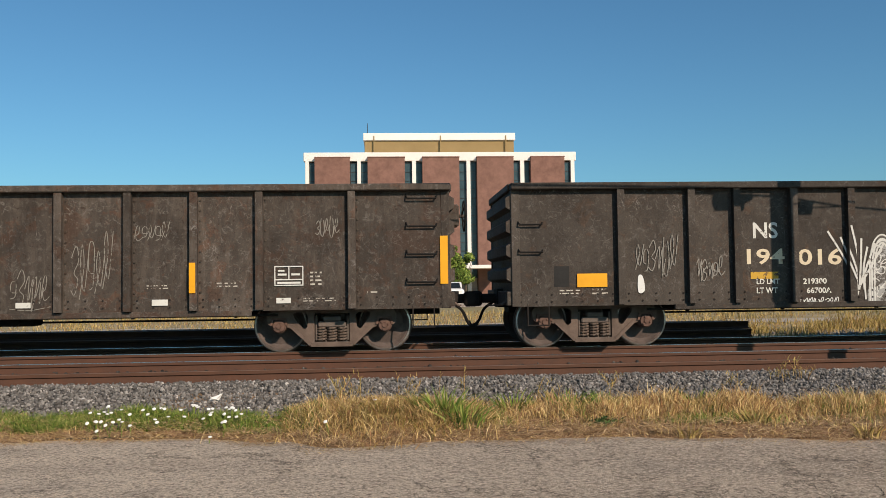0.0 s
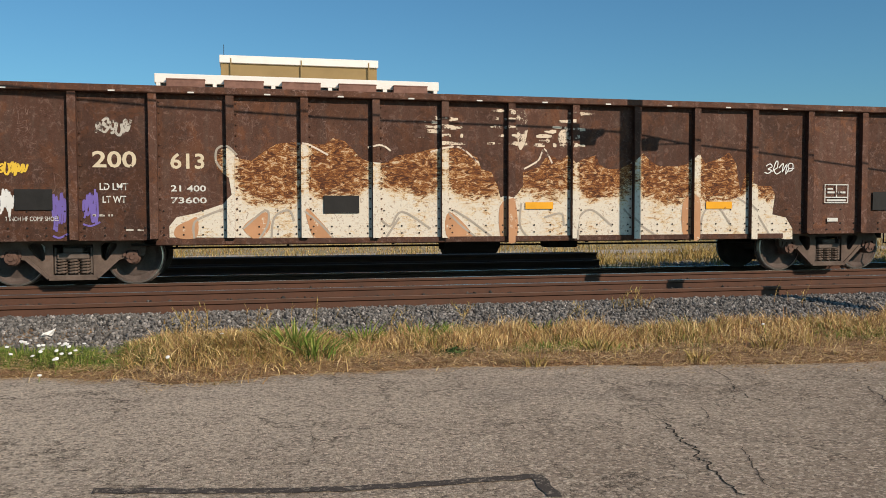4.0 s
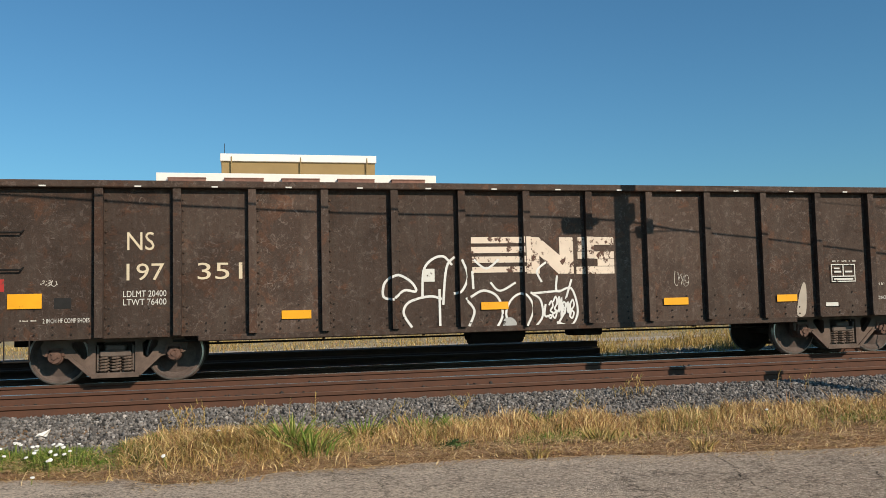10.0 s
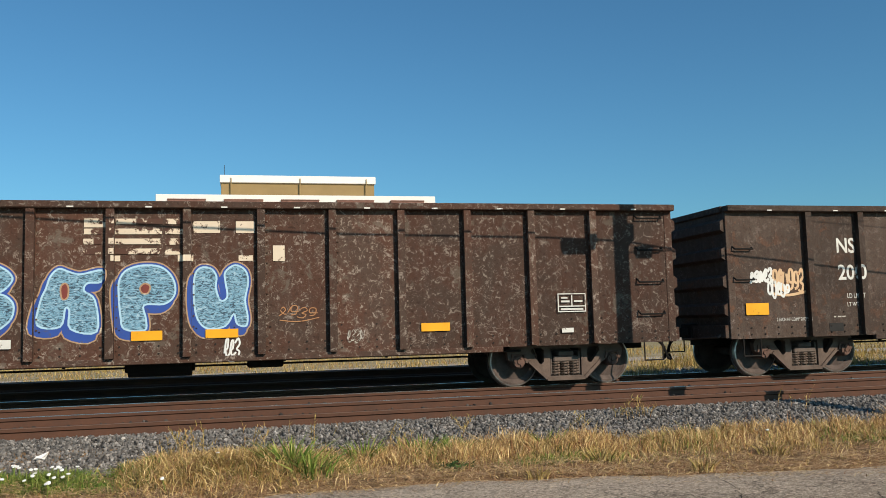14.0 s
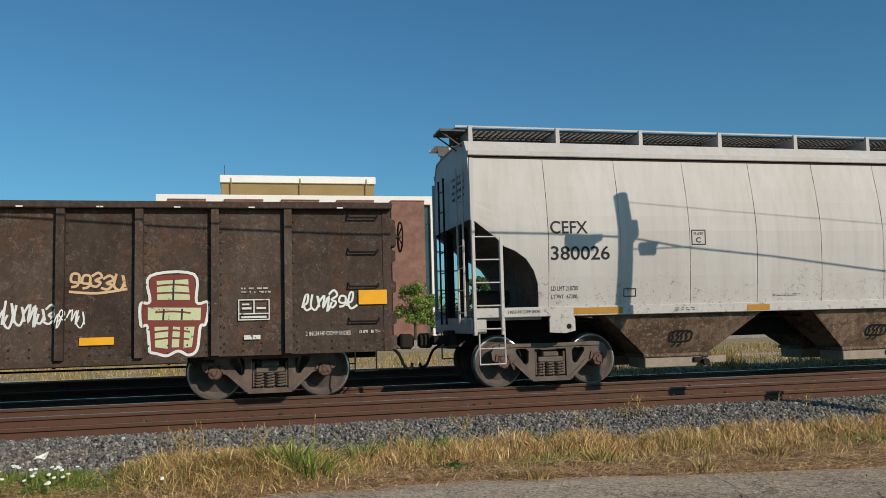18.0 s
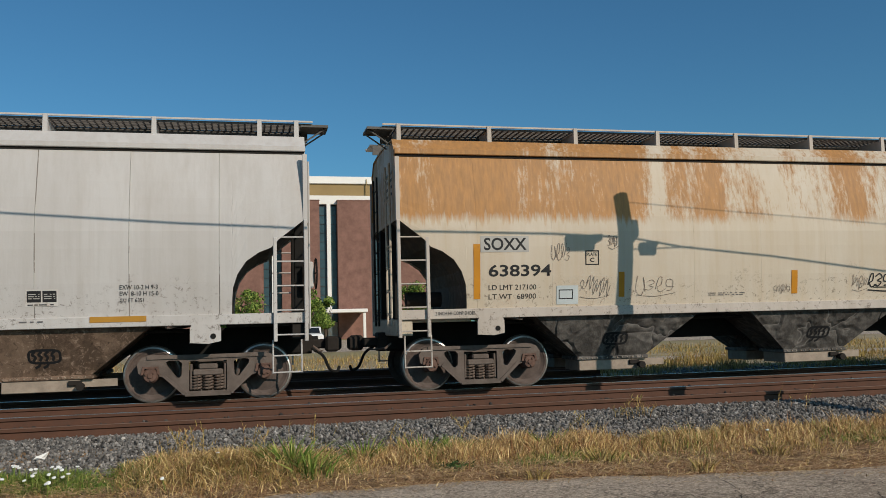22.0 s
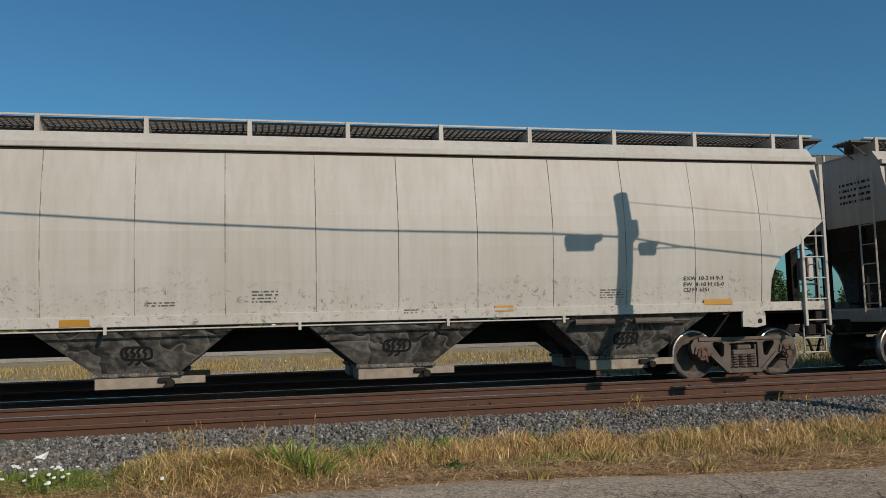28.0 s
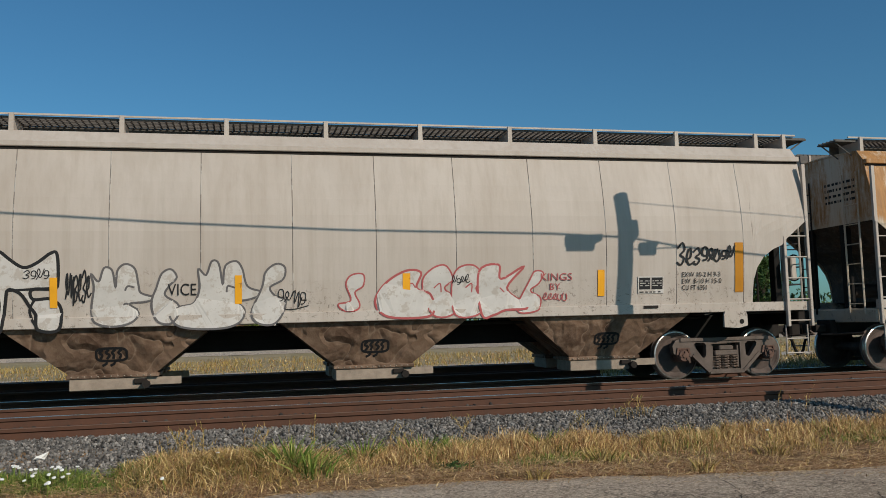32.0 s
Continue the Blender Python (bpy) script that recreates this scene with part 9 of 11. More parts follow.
hop_fitted(car_j, "C", 3.49, 3.57, 2.20, 2.28)
hop_patch(car_j, 4.04, 4.15, 1.57, 2.02, M_ORANGE_TAPE, "reflector")
hop_patch(car_j, 7.58, 7.71, 1.57, 2.01, M_ORANGE_TAPE, "reflector")
hop_patch(car_j, 10.37, 10.49, 1.54, 2.00, M_ORANGE_TAPE, "reflector")
hop_patch(car_j, 13.16, 13.28, 1.54, 2.00, M_ORANGE_TAPE, "reflector")
hop_patch(car_j, 12.09, 13.16, 1.45, 2.02, M_BLUEGREY, "pale_square")
hop_patch(car_j, 2.85, 3.26, 1.46, 1.79, M_BLUEGREY, "pale_square")
hop_panel(car_j, 2.89, 3.16, 1.55, 1.72)
hop_tag(car_j, 9.27, 10.26, 1.63, 1.98, 6, M_BLACKTXT, 0.025)
hop_patch(car_j, 9.39, 10.05, 1.65, 1.67, M_BLACKTXT, "tag_line")
hop_print(car_j, 5.83, 6.59, 1.56, 1.63, 2)
hop_print(car_j, 11.52, 11.98, 1.55, 1.59, 1)
hop_print(car_j, 14.35, 14.86, 1.56, 1.80, 4)
hop_fitted(car_j, "2 INCH HF COMP SHOES", 0.64, 1.34, 1.315, 1.375, bold=0)
hop_tag(car_j, 2.76, 3.11, 2.21, 2.57, 4, M_SCRATCH_DARK, 0.008)
hop_tag(car_j, 3.84, 4.02, 2.48, 2.71, 4, M_SCRATCH_DARK, 0.008)
hop_tag(car_j, 4.38, 5.13, 1.62, 1.95, 4, M_SCRATCH_DARK, 0.008)
hop_tag(car_j, 3.29, 3.83, 1.60, 2.01, 4, M_SCRATCH_DARK, 0.008)
hop_tag(car_j, 7.19, 7.55, 1.57, 1.77, 4, M_SCRATCH_DARK, 0.008)
hop_tag(car_j, 8.91, 9.24, 1.64, 1.94, 4, M_SCRATCH_DARK, 0.008)
hop_patch(car_j, 19.51, 19.60, 1.58, 2.51, M_ORANGE_TAPE, "reflector")
hop_plate(car_j, 17.57, 17.99, 1.61, 1.87)
hop_fitted(car_j, "EXW 10-2 H 9-3", 18.46, 19.22, 1.90, 1.98, bold=0)
hop_fitted(car_j, "EW  8-10 H 15-0", 18.46, 19.24, 1.79, 1.87, bold=0)
hop_fitted(car_j, "CU FT 6351", 18.46, 18.94, 1.67, 1.75, bold=0)
hop_patch(car_j, 17.67, 17.91, 1.34, 1.39, M_UNDER, "plate")
hop_print(car_j, 19.76, 20.69, 3.81, 3.84, 1)
hop_patch(car_j, 19.26, 19.50, 1.68, 1.95, M_GREYPATCH, "grey_patch")
# off-white covered hopper
hop_fitted(car_k, "CEFX", 1.49, 2.32, 2.66, 2.88, bold=0)
hop_fitted(car_k, "635197", 1.44, 2.58, 2.25, 2.48, bold=0)
hop_fitted(car_k, "LD LMT 219800", 1.39, 2.25, 1.78, 1.87, bold=0)
hop_fitted(car_k, "LT WT  66200", 1.39, 2.25, 1.62, 1.70, bold=0)
hop_panel(car_k, 3.09, 3.36, 2.49, 2.76)
hop_fitted(car_k, "PLATE", 3.14, 3.33, 2.66, 2.71, bold=0)
hop_fitted(car_k, "C", 3.19, 3.27, 2.54, 2.63)
hop_patch(car_k, 0.49, 1.31, 1.32, 1.46, M_OCHRE_TAPE, "reflector")
hop_patch(car_k, 3.28, 3.73, 1.29, 1.41, M_OCHRE_TAPE, "reflector")
hop_patch(car_k, 7.23, 7.67, 1.27, 1.38, M_OCHRE_TAPE, "reflector")
hop_panel(car_k, 2.78, 3.01, 1.61, 1.74)
hop_print(car_k, 4.05, 4.48, 1.33, 1.40, 2)
hop_fitted(car_k, "2 INCH HF COMP SHOES", 1.88, 2.56, 1.360, 1.420, bold=0)
hop_print(car_k, 8.51, 8.94, 1.56, 1.65, 2)
hop_print(car_k, 10.14, 10.56, 1.59, 1.81, 4)
hop_patch(car_k, 14.26, 14.60, 1.36, 1.46, M_OCHRE_TAPE, "reflector")
hop_patch(car_k, 18.28, 18.86, 1.39, 1.49, M_OCHRE_TAPE, "reflector")
hop_print(car_k, 16.23, 16.68, 1.55, 1.73, 4)
hop_fitted(car_k, "EXW 10-2 H 9-3", 17.88, 18.68, 1.85, 1.92, bold=0)
hop_fitted(car_k, "EW  8-10 H 15-0", 17.88, 18.70, 1.74, 1.81, bold=0)
hop_fitted(car_k, "CU FT 6351", 17.88, 18.39, 1.64, 1.71, bold=0)
hop_print(car_k, 12.65, 12.89, 1.36, 1.45, 2)
bm = fresh()
rod(bm, (3.0, -1.50, 1.20), (15.6, -1.50, 1.20), 0.014, 6)
part("brake_rod", bm, M_HOP_PALE, car_k, "pale rod below the side sill")
for x in (3.05, 5.2, 7.9, 10.9, 13.4, 15.5):
    bm = fresh()
    box(bm, x - 0.025, x + 0.025, -1.53, -1.47, 1.13, 1.26, 0.005)
    part("rod_bracket", bm, M_HOP_PALE, car_k)
for x in (15.75, 16.9):
    bm = fresh()
    rod(bm, (x, -1.40, 1.13), (x + 0.75, -1.40, 1.13), 0.055, 10)
    rod(bm, (x + 0.75, -1.40, 1.13), (x + 1.1, -1.40, 1.13), 0.016, 6)
    part("brake_cylinder", bm, M_TRUCK_GREY, car_k)
# cream covered hopper with throw-ups
hop_patch(car_l, 1.25, 1.38, 1.59, 2.54, M_ORANGE_TAPE, "reflector")
hop_fitted(car_l, "SOXX", 1.55, 2.39, 2.45, 2.66, bold=0)
hop_fitted(car_l, "122061", 1.50, 2.58, 1.98, 2.20)
hop_fitted(car_l, "LD LMT 217100", 1.45, 2.27, 1.75, 1.83, bold=0)
hop_fitted(car_l, "LT WT  68900", 1.45, 2.27, 1.60, 1.67, bold=0)
hop_panel(car_l, 3.33, 3.61, 2.17, 2.44)
hop_fitted(car_l, "PLATE", 3.37, 3.57, 2.34, 2.39, bold=0)
hop_fitted(car_l, "C", 3.43, 3.51, 2.22, 2.31)
hop_letter(car_l, [(5.01, 2.24), (5.20, 2.37), (5.22, 1.98), (5.33, 2.00), (5.51, 1.97), (5.72, 1.82), (5.73, 1.56), (5.67, 1.32), (5.27, 1.33), (5.09, 1.51), (5.03, 1.91)], M_PALE_SPRAY, M_BLACKTXT, 0.035)
hop_letter(car_l, [(4.49, 1.33), (4.44, 1.65), (4.33, 1.92), (4.39, 2.15), (4.62, 2.27), (4.91, 2.25), (5.06, 2.06), (5.02, 1.86), (4.89, 1.71), (5.04, 1.51), (5.04, 1.32)], M_PALE_SPRAY, M_BLACKTXT, 0.05)
hop_letter(car_l, [(5.44, 2.07), (5.33, 2.27), (5.41, 2.45), (5.58, 2.48), (5.68, 2.35), (5.64, 2.20)], M_PALE_SPRAY, M_BLACKTXT, 0.025)
hop_letter(car_l, [(6.60, 1.92), (6.58, 2.18), (6.62, 2.41), (6.75, 2.45), (6.91, 2.32), (7.10, 2.20), (7.29, 2.27), (7.49, 2.42), (7.58, 2.39), (7.59, 1.98), (7.53, 1.87), (7.22, 1.86), (7.23, 1.71), (7.49, 1.71), (7.63, 1.55), (7.60, 1.23), (7.31, 1.24), (7.27, 1.46), (7.18, 1.60), (7.05, 1.80), (6.88, 1.86), (6.84, 1.66), (6.79, 1.25), (6.71, 1.25), (6.75, 1.66), (6.68, 1.85)], M_PALE_SPRAY, M_BLACKTXT, 0.05)
hop_letter(car_l, [(5.79, 1.91), (5.91, 2.08), (6.00, 2.28), (6.21, 2.42), (6.45, 2.40), (6.57, 2.23), (6.59, 2.01), (6.74, 1.71), (6.72, 1.42), (6.64, 1.26), (6.10, 1.27), (6.00, 1.42), (6.01, 1.58), (5.88, 1.65), (5.79, 1.76)], M_PALE_SPRAY, M_BLACKTXT, 0.055)
hop_strokes(car_l, [[(4.61, 1.97), (4.72, 1.90), (4.83, 1.92), (4.88, 2.05)], [(6.12, 1.90), (6.31, 2.03), (6.61, 1.98), (6.74, 1.71)], [(6.51, 1.62), (6.37, 1.78), (6.18, 1.77), (6.02, 1.58)], [(6.88, 1.85), (7.11, 1.86), (7.53, 1.88)], [(7.25, 1.70), (7.18, 1.51), (7.31, 1.24)]], M_BLACKTXT, 0.038)
hop_letter(car_l, [(8.07, 2.09), (8.11, 1.88), (8.07, 1.54), (8.13, 1.33), (8.39, 1.26), (8.67, 1.32), (8.77, 1.47), (8.63, 1.61), (8.87, 1.64), (9.03, 1.70), (8.81, 1.78), (8.77, 1.91), (8.72, 2.16), (8.58, 2.24), (8.46, 2.14), (8.43, 1.87), (8.38, 2.14), (8.26, 2.18), (8.18, 1.97)], M_PALE_SPRAY, M_GREYLINE, 0.034)
hop_letter(car_l, [(9.04, 1.86), (9.12, 2.08), (9.26, 2.15), (9.35, 2.02), (9.23, 1.88), (9.17, 1.74), (9.36, 1.60), (9.38, 1.44), (9.26, 1.29), (9.08, 1.31), (8.98, 1.47), (8.97, 1.67)], M_PALE_SPRAY, M_GREYLINE, 0.034)
hop_letter(car_l, [(9.68, 2.15), (9.70, 1.85), (9.61, 1.61), (9.40, 1.55), (9.24, 1.44), (9.35, 1.26), (9.65, 1.19), (10.12, 1.20), (10.35, 1.31), (10.40, 1.49), (10.29, 1.61), (10.52, 1.66), (10.69, 1.76), (10.45, 1.86), (10.37, 2.14), (10.27, 2.27), (10.10, 2.19), (10.06, 1.89), (10.00, 2.23), (9.89, 2.27), (9.80, 2.05)], M_PALE_SPRAY, M_GREYLINE, 0.034)
hop_letter(car_l, [(10.68, 1.84), (10.74, 2.09), (10.91, 2.22), (11.05, 2.16), (11.02, 1.97), (10.81, 1.84), (10.89, 1.70), (11.06, 1.62), (10.99, 1.37), (10.84, 1.23), (10.61, 1.26), (10.51, 1.44)], M_PALE_SPRAY, M_GREYLINE, 0.034)
hop_strokes(car_l, [[(8.71, 1.87), (8.61, 1.89), (8.57, 1.82)], [(8.76, 1.52), (8.58, 1.62), (8.54, 1.53)], [(10.25, 1.84), (10.14, 1.87), (10.12, 1.77)], [(10.40, 1.49), (10.24, 1.56)], [(9.69, 1.51), (9.87, 1.57), (10.07, 1.50)]], M_GREYLINE, 0.03)
hop_letter(car_l, [(12.05, 1.87), (12.14, 2.02), (12.34, 2.03), (12.34, 1.84), (12.20, 1.73), (12.28, 1.54), (12.23, 1.44), (12.02, 1.43), (11.92, 1.54), (12.13, 1.60)], M_PALE_SPRAY, M_PINKRED, 0.028)
hop_letter(car_l, [(13.35, 1.85), (13.49, 2.09), (13.75, 2.17), (13.89, 1.93), (13.74, 1.78), (13.90, 1.61), (13.88, 1.33), (13.52, 1.33)], M_PALE_SPRAY, M_PINKRED, 0.03)
hop_letter(car_l, [(13.87, 1.86), (13.99, 2.12), (14.27, 2.16), (14.45, 1.93), (14.30, 1.77), (14.42, 1.54), (14.32, 1.31), (13.92, 1.32)], M_PALE_SPRAY, M_PINKRED, 0.03)
hop_letter(car_l, [(14.35, 2.05), (14.71, 2.17), (14.75, 1.92), (15.18, 2.14), (14.86, 1.77), (15.11, 1.53), (15.21, 1.40), (14.83, 1.38), (14.61, 1.30), (14.39, 1.31)], M_PALE_SPRAY, M_PINKRED, 0.04)
hop_letter(car_l, [(15.28, 1.90), (15.38, 2.05), (15.53, 2.02), (15.45, 1.84), (15.29, 1.71), (15.48, 1.58), (15.41, 1.36), (15.03, 1.37)], M_PALE_SPRAY, M_PINKRED, 0.028)
hop_letter(car_l, [(12.54, 1.56), (12.71, 1.87), (13.06, 2.08), (13.33, 2.05), (13.25, 1.79), (13.48, 1.69), (13.55, 1.48), (13.44, 1.30), (12.76, 1.31)], M_PALE_SPRAY, M_PINKRED, 0.04)
hop_strokes(car_l, [[(13.04, 1.79), (13.17, 1.87), (13.25, 1.75)], [(13.55, 1.78), (13.66, 1.86), (13.68, 1.71)], [(14.11, 1.78), (14.22, 1.85), (14.22, 1.70)], [(14.73, 1.77), (14.85, 1.65)]], M_PINKRED, 0.022)
hop_fitted(car_l, "VICE", 9.21, 9.65, 1.73, 1.92, M_BLACKTXT, bold=0.0)
hop_fitted(car_l, "PLATE", 3.33, 3.52, 2.34, 2.40, M_BLACKTXT, bold=0.0)
hop_tag(car_l, 2.98, 3.89, 1.57, 2.09, 8, M_SCRATCH_DARK, 0.02)
hop_tag(car_l, 7.70, 8.06, 1.63, 2.19, 6, M_BLACKTXT, 0.022)
hop_tag(car_l, 10.92, 11.40, 1.52, 1.89, 4, M_BLACKTXT, 0.015)
hop_tag(car_l, 7.10, 7.47, 1.99, 2.19, 4, M_BLACKTXT, 0.015)
hop_tag(car_l, 5.16, 5.59, 1.58, 1.72, 5, M_BLACKTXT, 0.012)
hop_patch(car_l, 16.56, 16.69, 1.59, 2.06, M_YELLOW, "reflector")
hop_patch(car_l, 19.31, 19.48, 1.62, 2.54, M_ORANGE_TAPE, "reflector")
hop_plate(car_l, 17.34, 17.85, 1.62, 1.93)
hop_fitted(car_l, "EXW 10-2 H 9-3", 18.22, 19.00, 1.91, 2.00, bold=0)
hop_fitted(car_l, "EW  8-10 H 15-0", 18.22, 19.02, 1.79, 1.88, bold=0)
hop_fitted(car_l, "CU FT 6351", 18.22, 18.72, 1.67, 1.76, bold=0)
hop_patch(car_l, 17.44, 17.72, 1.35, 1.40, M_UNDER, "plate")
hop_tag(car_l, 18.14, 18.92, 2.10, 2.56, 5, M_BLACKTXT, 0.035)
hop_tag(car_l, 18.88, 19.28, 2.20, 2.52, 3, M_BLACKTXT, 0.03)
hop_fitted(car_l, "KINGS", 15.48, 16.07, 1.88, 2.01, M_PINKRED, bold=0)
hop_fitted(car_l, "BY", 15.65, 15.85, 1.72, 1.83, M_PINKRED, bold=0)
hop_tag(car_l, 15.52, 15.98, 1.52, 1.68, 5, M_PINKRED, 0.016)
hop_tag(car_l, 13.87, 14.18, 1.82, 2.02, 4, M_BLACKTXT, 0.015)
hop_patch(car_l, 3.95, 4.07, 1.60, 2.06, M_YELLOW, "reflector")
hop_patch(car_l, 7.47, 7.58, 1.57, 2.04, M_YELLOW, "reflector")
hop_patch(car_l, 10.25, 10.36, 1.58, 2.04, M_YELLOW, "reflector")
hop_patch(car_l, 13.01, 13.14, 1.55, 2.04, M_YELLOW, "reflector")


# ---------------------------------------------------------------- crushed stone on the shoulder
rng = np.random.default_rng(5)
ICO = [(0, 0, -1), (0.72, -0.53, -0.45), (-0.28, -0.85, -0.45), (-0.89, 0, -0.45), (-0.28, 0.85, -0.45), (0.72, 0.53, -0.45),
       (0.28, -0.85, 0.45), (-0.72, -0.53, 0.45), (-0.72, 0.53, 0.45), (0.28, 0.85, 0.45), (0.89, 0, 0.45), (0, 0, 1)]
ICO_F = [(0, 1, 2), (1, 0, 5), (0, 2, 3), (0, 3, 4), (0, 4, 5), (1, 5, 10), (2, 1, 6), (3, 2, 7), (4, 3, 8), (5, 4, 9), (1, 10, 6), (2, 6, 7), (3, 7, 8),
         (4, 8, 9), (5, 9, 10), (6, 10, 11), (7, 6, 11), (8, 7, 11), (9, 8, 11), (10, 9, 11)]


def stones(name, count, x0, x1, y0, y1, size, label, mat=None):
    base, tri = np.array(ICO), np.array(ICO_F)
    x, y = rng.uniform(x0, x1, count), rng.uniform(y0, y1, count)
    z = np.array([bed_height(q) for q in y]) + rng.uniform(0.0, 0.035, count)
    s = size * rng.uniform(0.55, 1.25, count)
    v = base[None] * rng.uniform(0.65, 1.2, (count, 12, 1)) * s[:, None, None] * rng.uniform(0.6, 1.2, (count, 1, 3))
    a = rng.uniform(0, 6.28, count)
    ca, sa = np.cos(a)[:, None], np.sin(a)[:, None]
    v = np.stack([v[..., 0] * ca - v[..., 1] * sa, v[..., 0] * sa + v[..., 1] * ca, v[..., 2]], -1) + np.stack([x, y, z], -1)[:, None]
    f = tri[None] + (np.arange(count) * 12)[:, None, None]
    me = bpy.data.meshes.new(name)
    me.from_pydata(v.reshape(-1, 3).tolist(), [], f.reshape(-1, 3).tolist())
    me.materials.append(mat or M_STONE)
    return tagged(put(name, me), label, "ballast", kind="stuff")


stones("ballast_stones", 54000, -7, 17, 9.2, 11.6, 0.0235, "grey crushed granite ballast beside the rail")
# stones between the rails get the darkened copy, shade put into their colour
stones("ballast_between_rails", 12000, -8, 22, 11.75, 18.4, 0.03, "crushed stone between the rails, darkened for shade under the train", M_STONE_SHADED)
stones("pale_gravel_heap", 2500, 10.5, 26, 19.5, 23, 0.05, "pale gravel behind the tracks")


# ---------------------------------------------------------------- grass verge
def blades(name, spots, mat, label, w=(0.006, 0.012), kind="stuff"):
    """Bent tapering blades. spots: rows of x, y, z, height, lean x, lean y."""
    p = np.array(spots)
    n = len(p)
    side = rng.uniform(0, 3.14, n)
    ww = rng.uniform(w[0], w[1], n)
    dx, dy = np.cos(side) * ww, np.sin(side) * ww
    rows = []
    for k, (t, taper) in enumerate(((0, 1.0), (0.4, 0.9), (0.75, 0.6), (1.0, 0.08))):
        cx = p[:, 0] + p[:, 4] * t * t
        cy = p[:, 1] + p[:, 5] * t * t
        cz = p[:, 2] + p[:, 3] * (t - 0.25 * t * t * np.minimum(1.5, np.hypot(p[:, 4], p[:, 5]) / np.maximum(p[:, 3], 0.02)))
        rows.append(np.stack([cx - dx * taper, cy - dy * taper, cz], -1))
        rows.append(np.stack([cx + dx * taper, cy + dy * taper, cz], -1))
    v = np.stack(rows, 1).reshape(-1, 3)
    quad = np.array([(0, 1, 3, 2), (2, 3, 5, 4), (4, 5, 7, 6)])
    f = (quad[None] + (np.arange(n) * 8)[:, None, None]).reshape(-1, 4)
    me = bpy.data.meshes.new(name)
    me.from_pydata(v.tolist(), [], f.tolist())
    me.materials.append(mat)
    return tagged(put(name, me), label, "grass", kind=kind)


def verge(x):
    """Near and far limits of the grass at x."""
    near = road_edge(x)
    far = 9.75 + 0.35 * noise.noise((x * 0.7, 4, 2)) + 0.2 * noise.noise((x * 2.1, 4, 7))
    if x < -0.6:
        far += 0.05
    return near, far


def verge_z(x, y):
    """Height of the matted grass: an uneven low bank with a mound in it."""
    a, b = verge(x)
    k = (y - a) / max(0.1, b - a)
    rise = max(0.0, math.sin(math.pi * min(1.0, max(0.0, k)))) ** 0.6
    bank = 0.05 + 0.035 * noise.noise((x * 1.3, y * 1.6, 3)) + 0.02 * noise.noise((x * 5, y * 5, 8))
    bank += 0.13 * math.exp(-((x + 0.15) / 0.75) ** 2 - ((y - 9.05) / 0.55) ** 2) + 0.05 * math.exp(-((x - 9) / 5) ** 2)
    if x < -1.1:
        bank *= 0.45
    return max(bed_height(y), -0.43 if y < 9.2 else -1) - 0.02 + (bank + 0.03) * rise


def thatch_mat():
    """Matted dead grass: fibres of straw and brown soil."""
    n = Nodes("matted_dead_grass")
    a = n.noise(38, 6, 0.8, at=n.scaled(1.0, 0.35, 1.0), warp=2.0)
    b = n.noise(3.0, 5, 0.6)
    c = n.ramp(a, (0.34, (0.055, 0.033, 0.02)), (0.46, (0.25, 0.14, 0.07)), (0.55, (0.44, 0.27, 0.14)), (0.66, (0.70, 0.50, 0.29)))
    c = n.mix(n.calc('MULTIPLY', n.step(b, 0.45, 0.65), 0.5), c, (0.13, 0.085, 0.045))
    return n.done(c, 0.95, 0, a, 0.03)


tx = [-9 + 0.08 * i for i in range(326)]
tk = [i / 16 for i in range(17)]
v, f = sheet(tx, tk, lambda x, k: 0)
v = [(x, verge(x)[0] + (verge(x)[1] - verge(x)[0]) * k) for x, k, _ in v]
v = [(x, y, verge_z(x, y)) for x, y in v]
tagged(put("matted_grass", joined("matted_grass", v, f, thatch_mat())), "brown matted dead grass along the road edge", "grass", kind="stuff")


def scatter(count, x0, x1, h0, h1, lean=0.6, dens=None, band=(0.0, 1.0)):
    out = []
    while len(out) < count:
        x = rng.uniform(x0, x1)
        a, b = verge(x)
        k = rng.uniform(*band)
        y = a + (b - a) * k
        clump = 0.5 + 0.45 * noise.noise((x * 1.7, y * 1.7, 11)) + 0.45 * noise.noise((x * 6.5, y * 6.5, 5))
        if dens and rng.uniform() > dens(x, k, clump):
            continue
        h = rng.uniform(h0, h1) * (0.40 + 1.0 * max(0.0, clump)) * (0.6 + 0.5 * k)
        an, le = rng.uniform(0, 6.28), rng.uniform(0.1, lean) * h
        out.append((x, y, verge_z(x, y) - 0.01, h, math.cos(an) * le, math.sin(an) * le))
    return out


def lush(x, k):
    """How green the verge is: patches on the strip before the ballast."""
    return max(0.0, 0.05 + 0.9 * noise.noise((x * 0.9, k * 1.6, 20))) * (1.25 if x < 4.2 else 0.35) * max(0.0, k - 0.25)


def upright(x, k, c):
    """Where the dry grass stands: behind the flattened front of the verge."""
    return max(0.06, min(1.0, (k - (0.38 if x > 0.9 else 0.15)) * 3.5)) * min(1.0, max(0.0, c * 1.6 - 0.25))


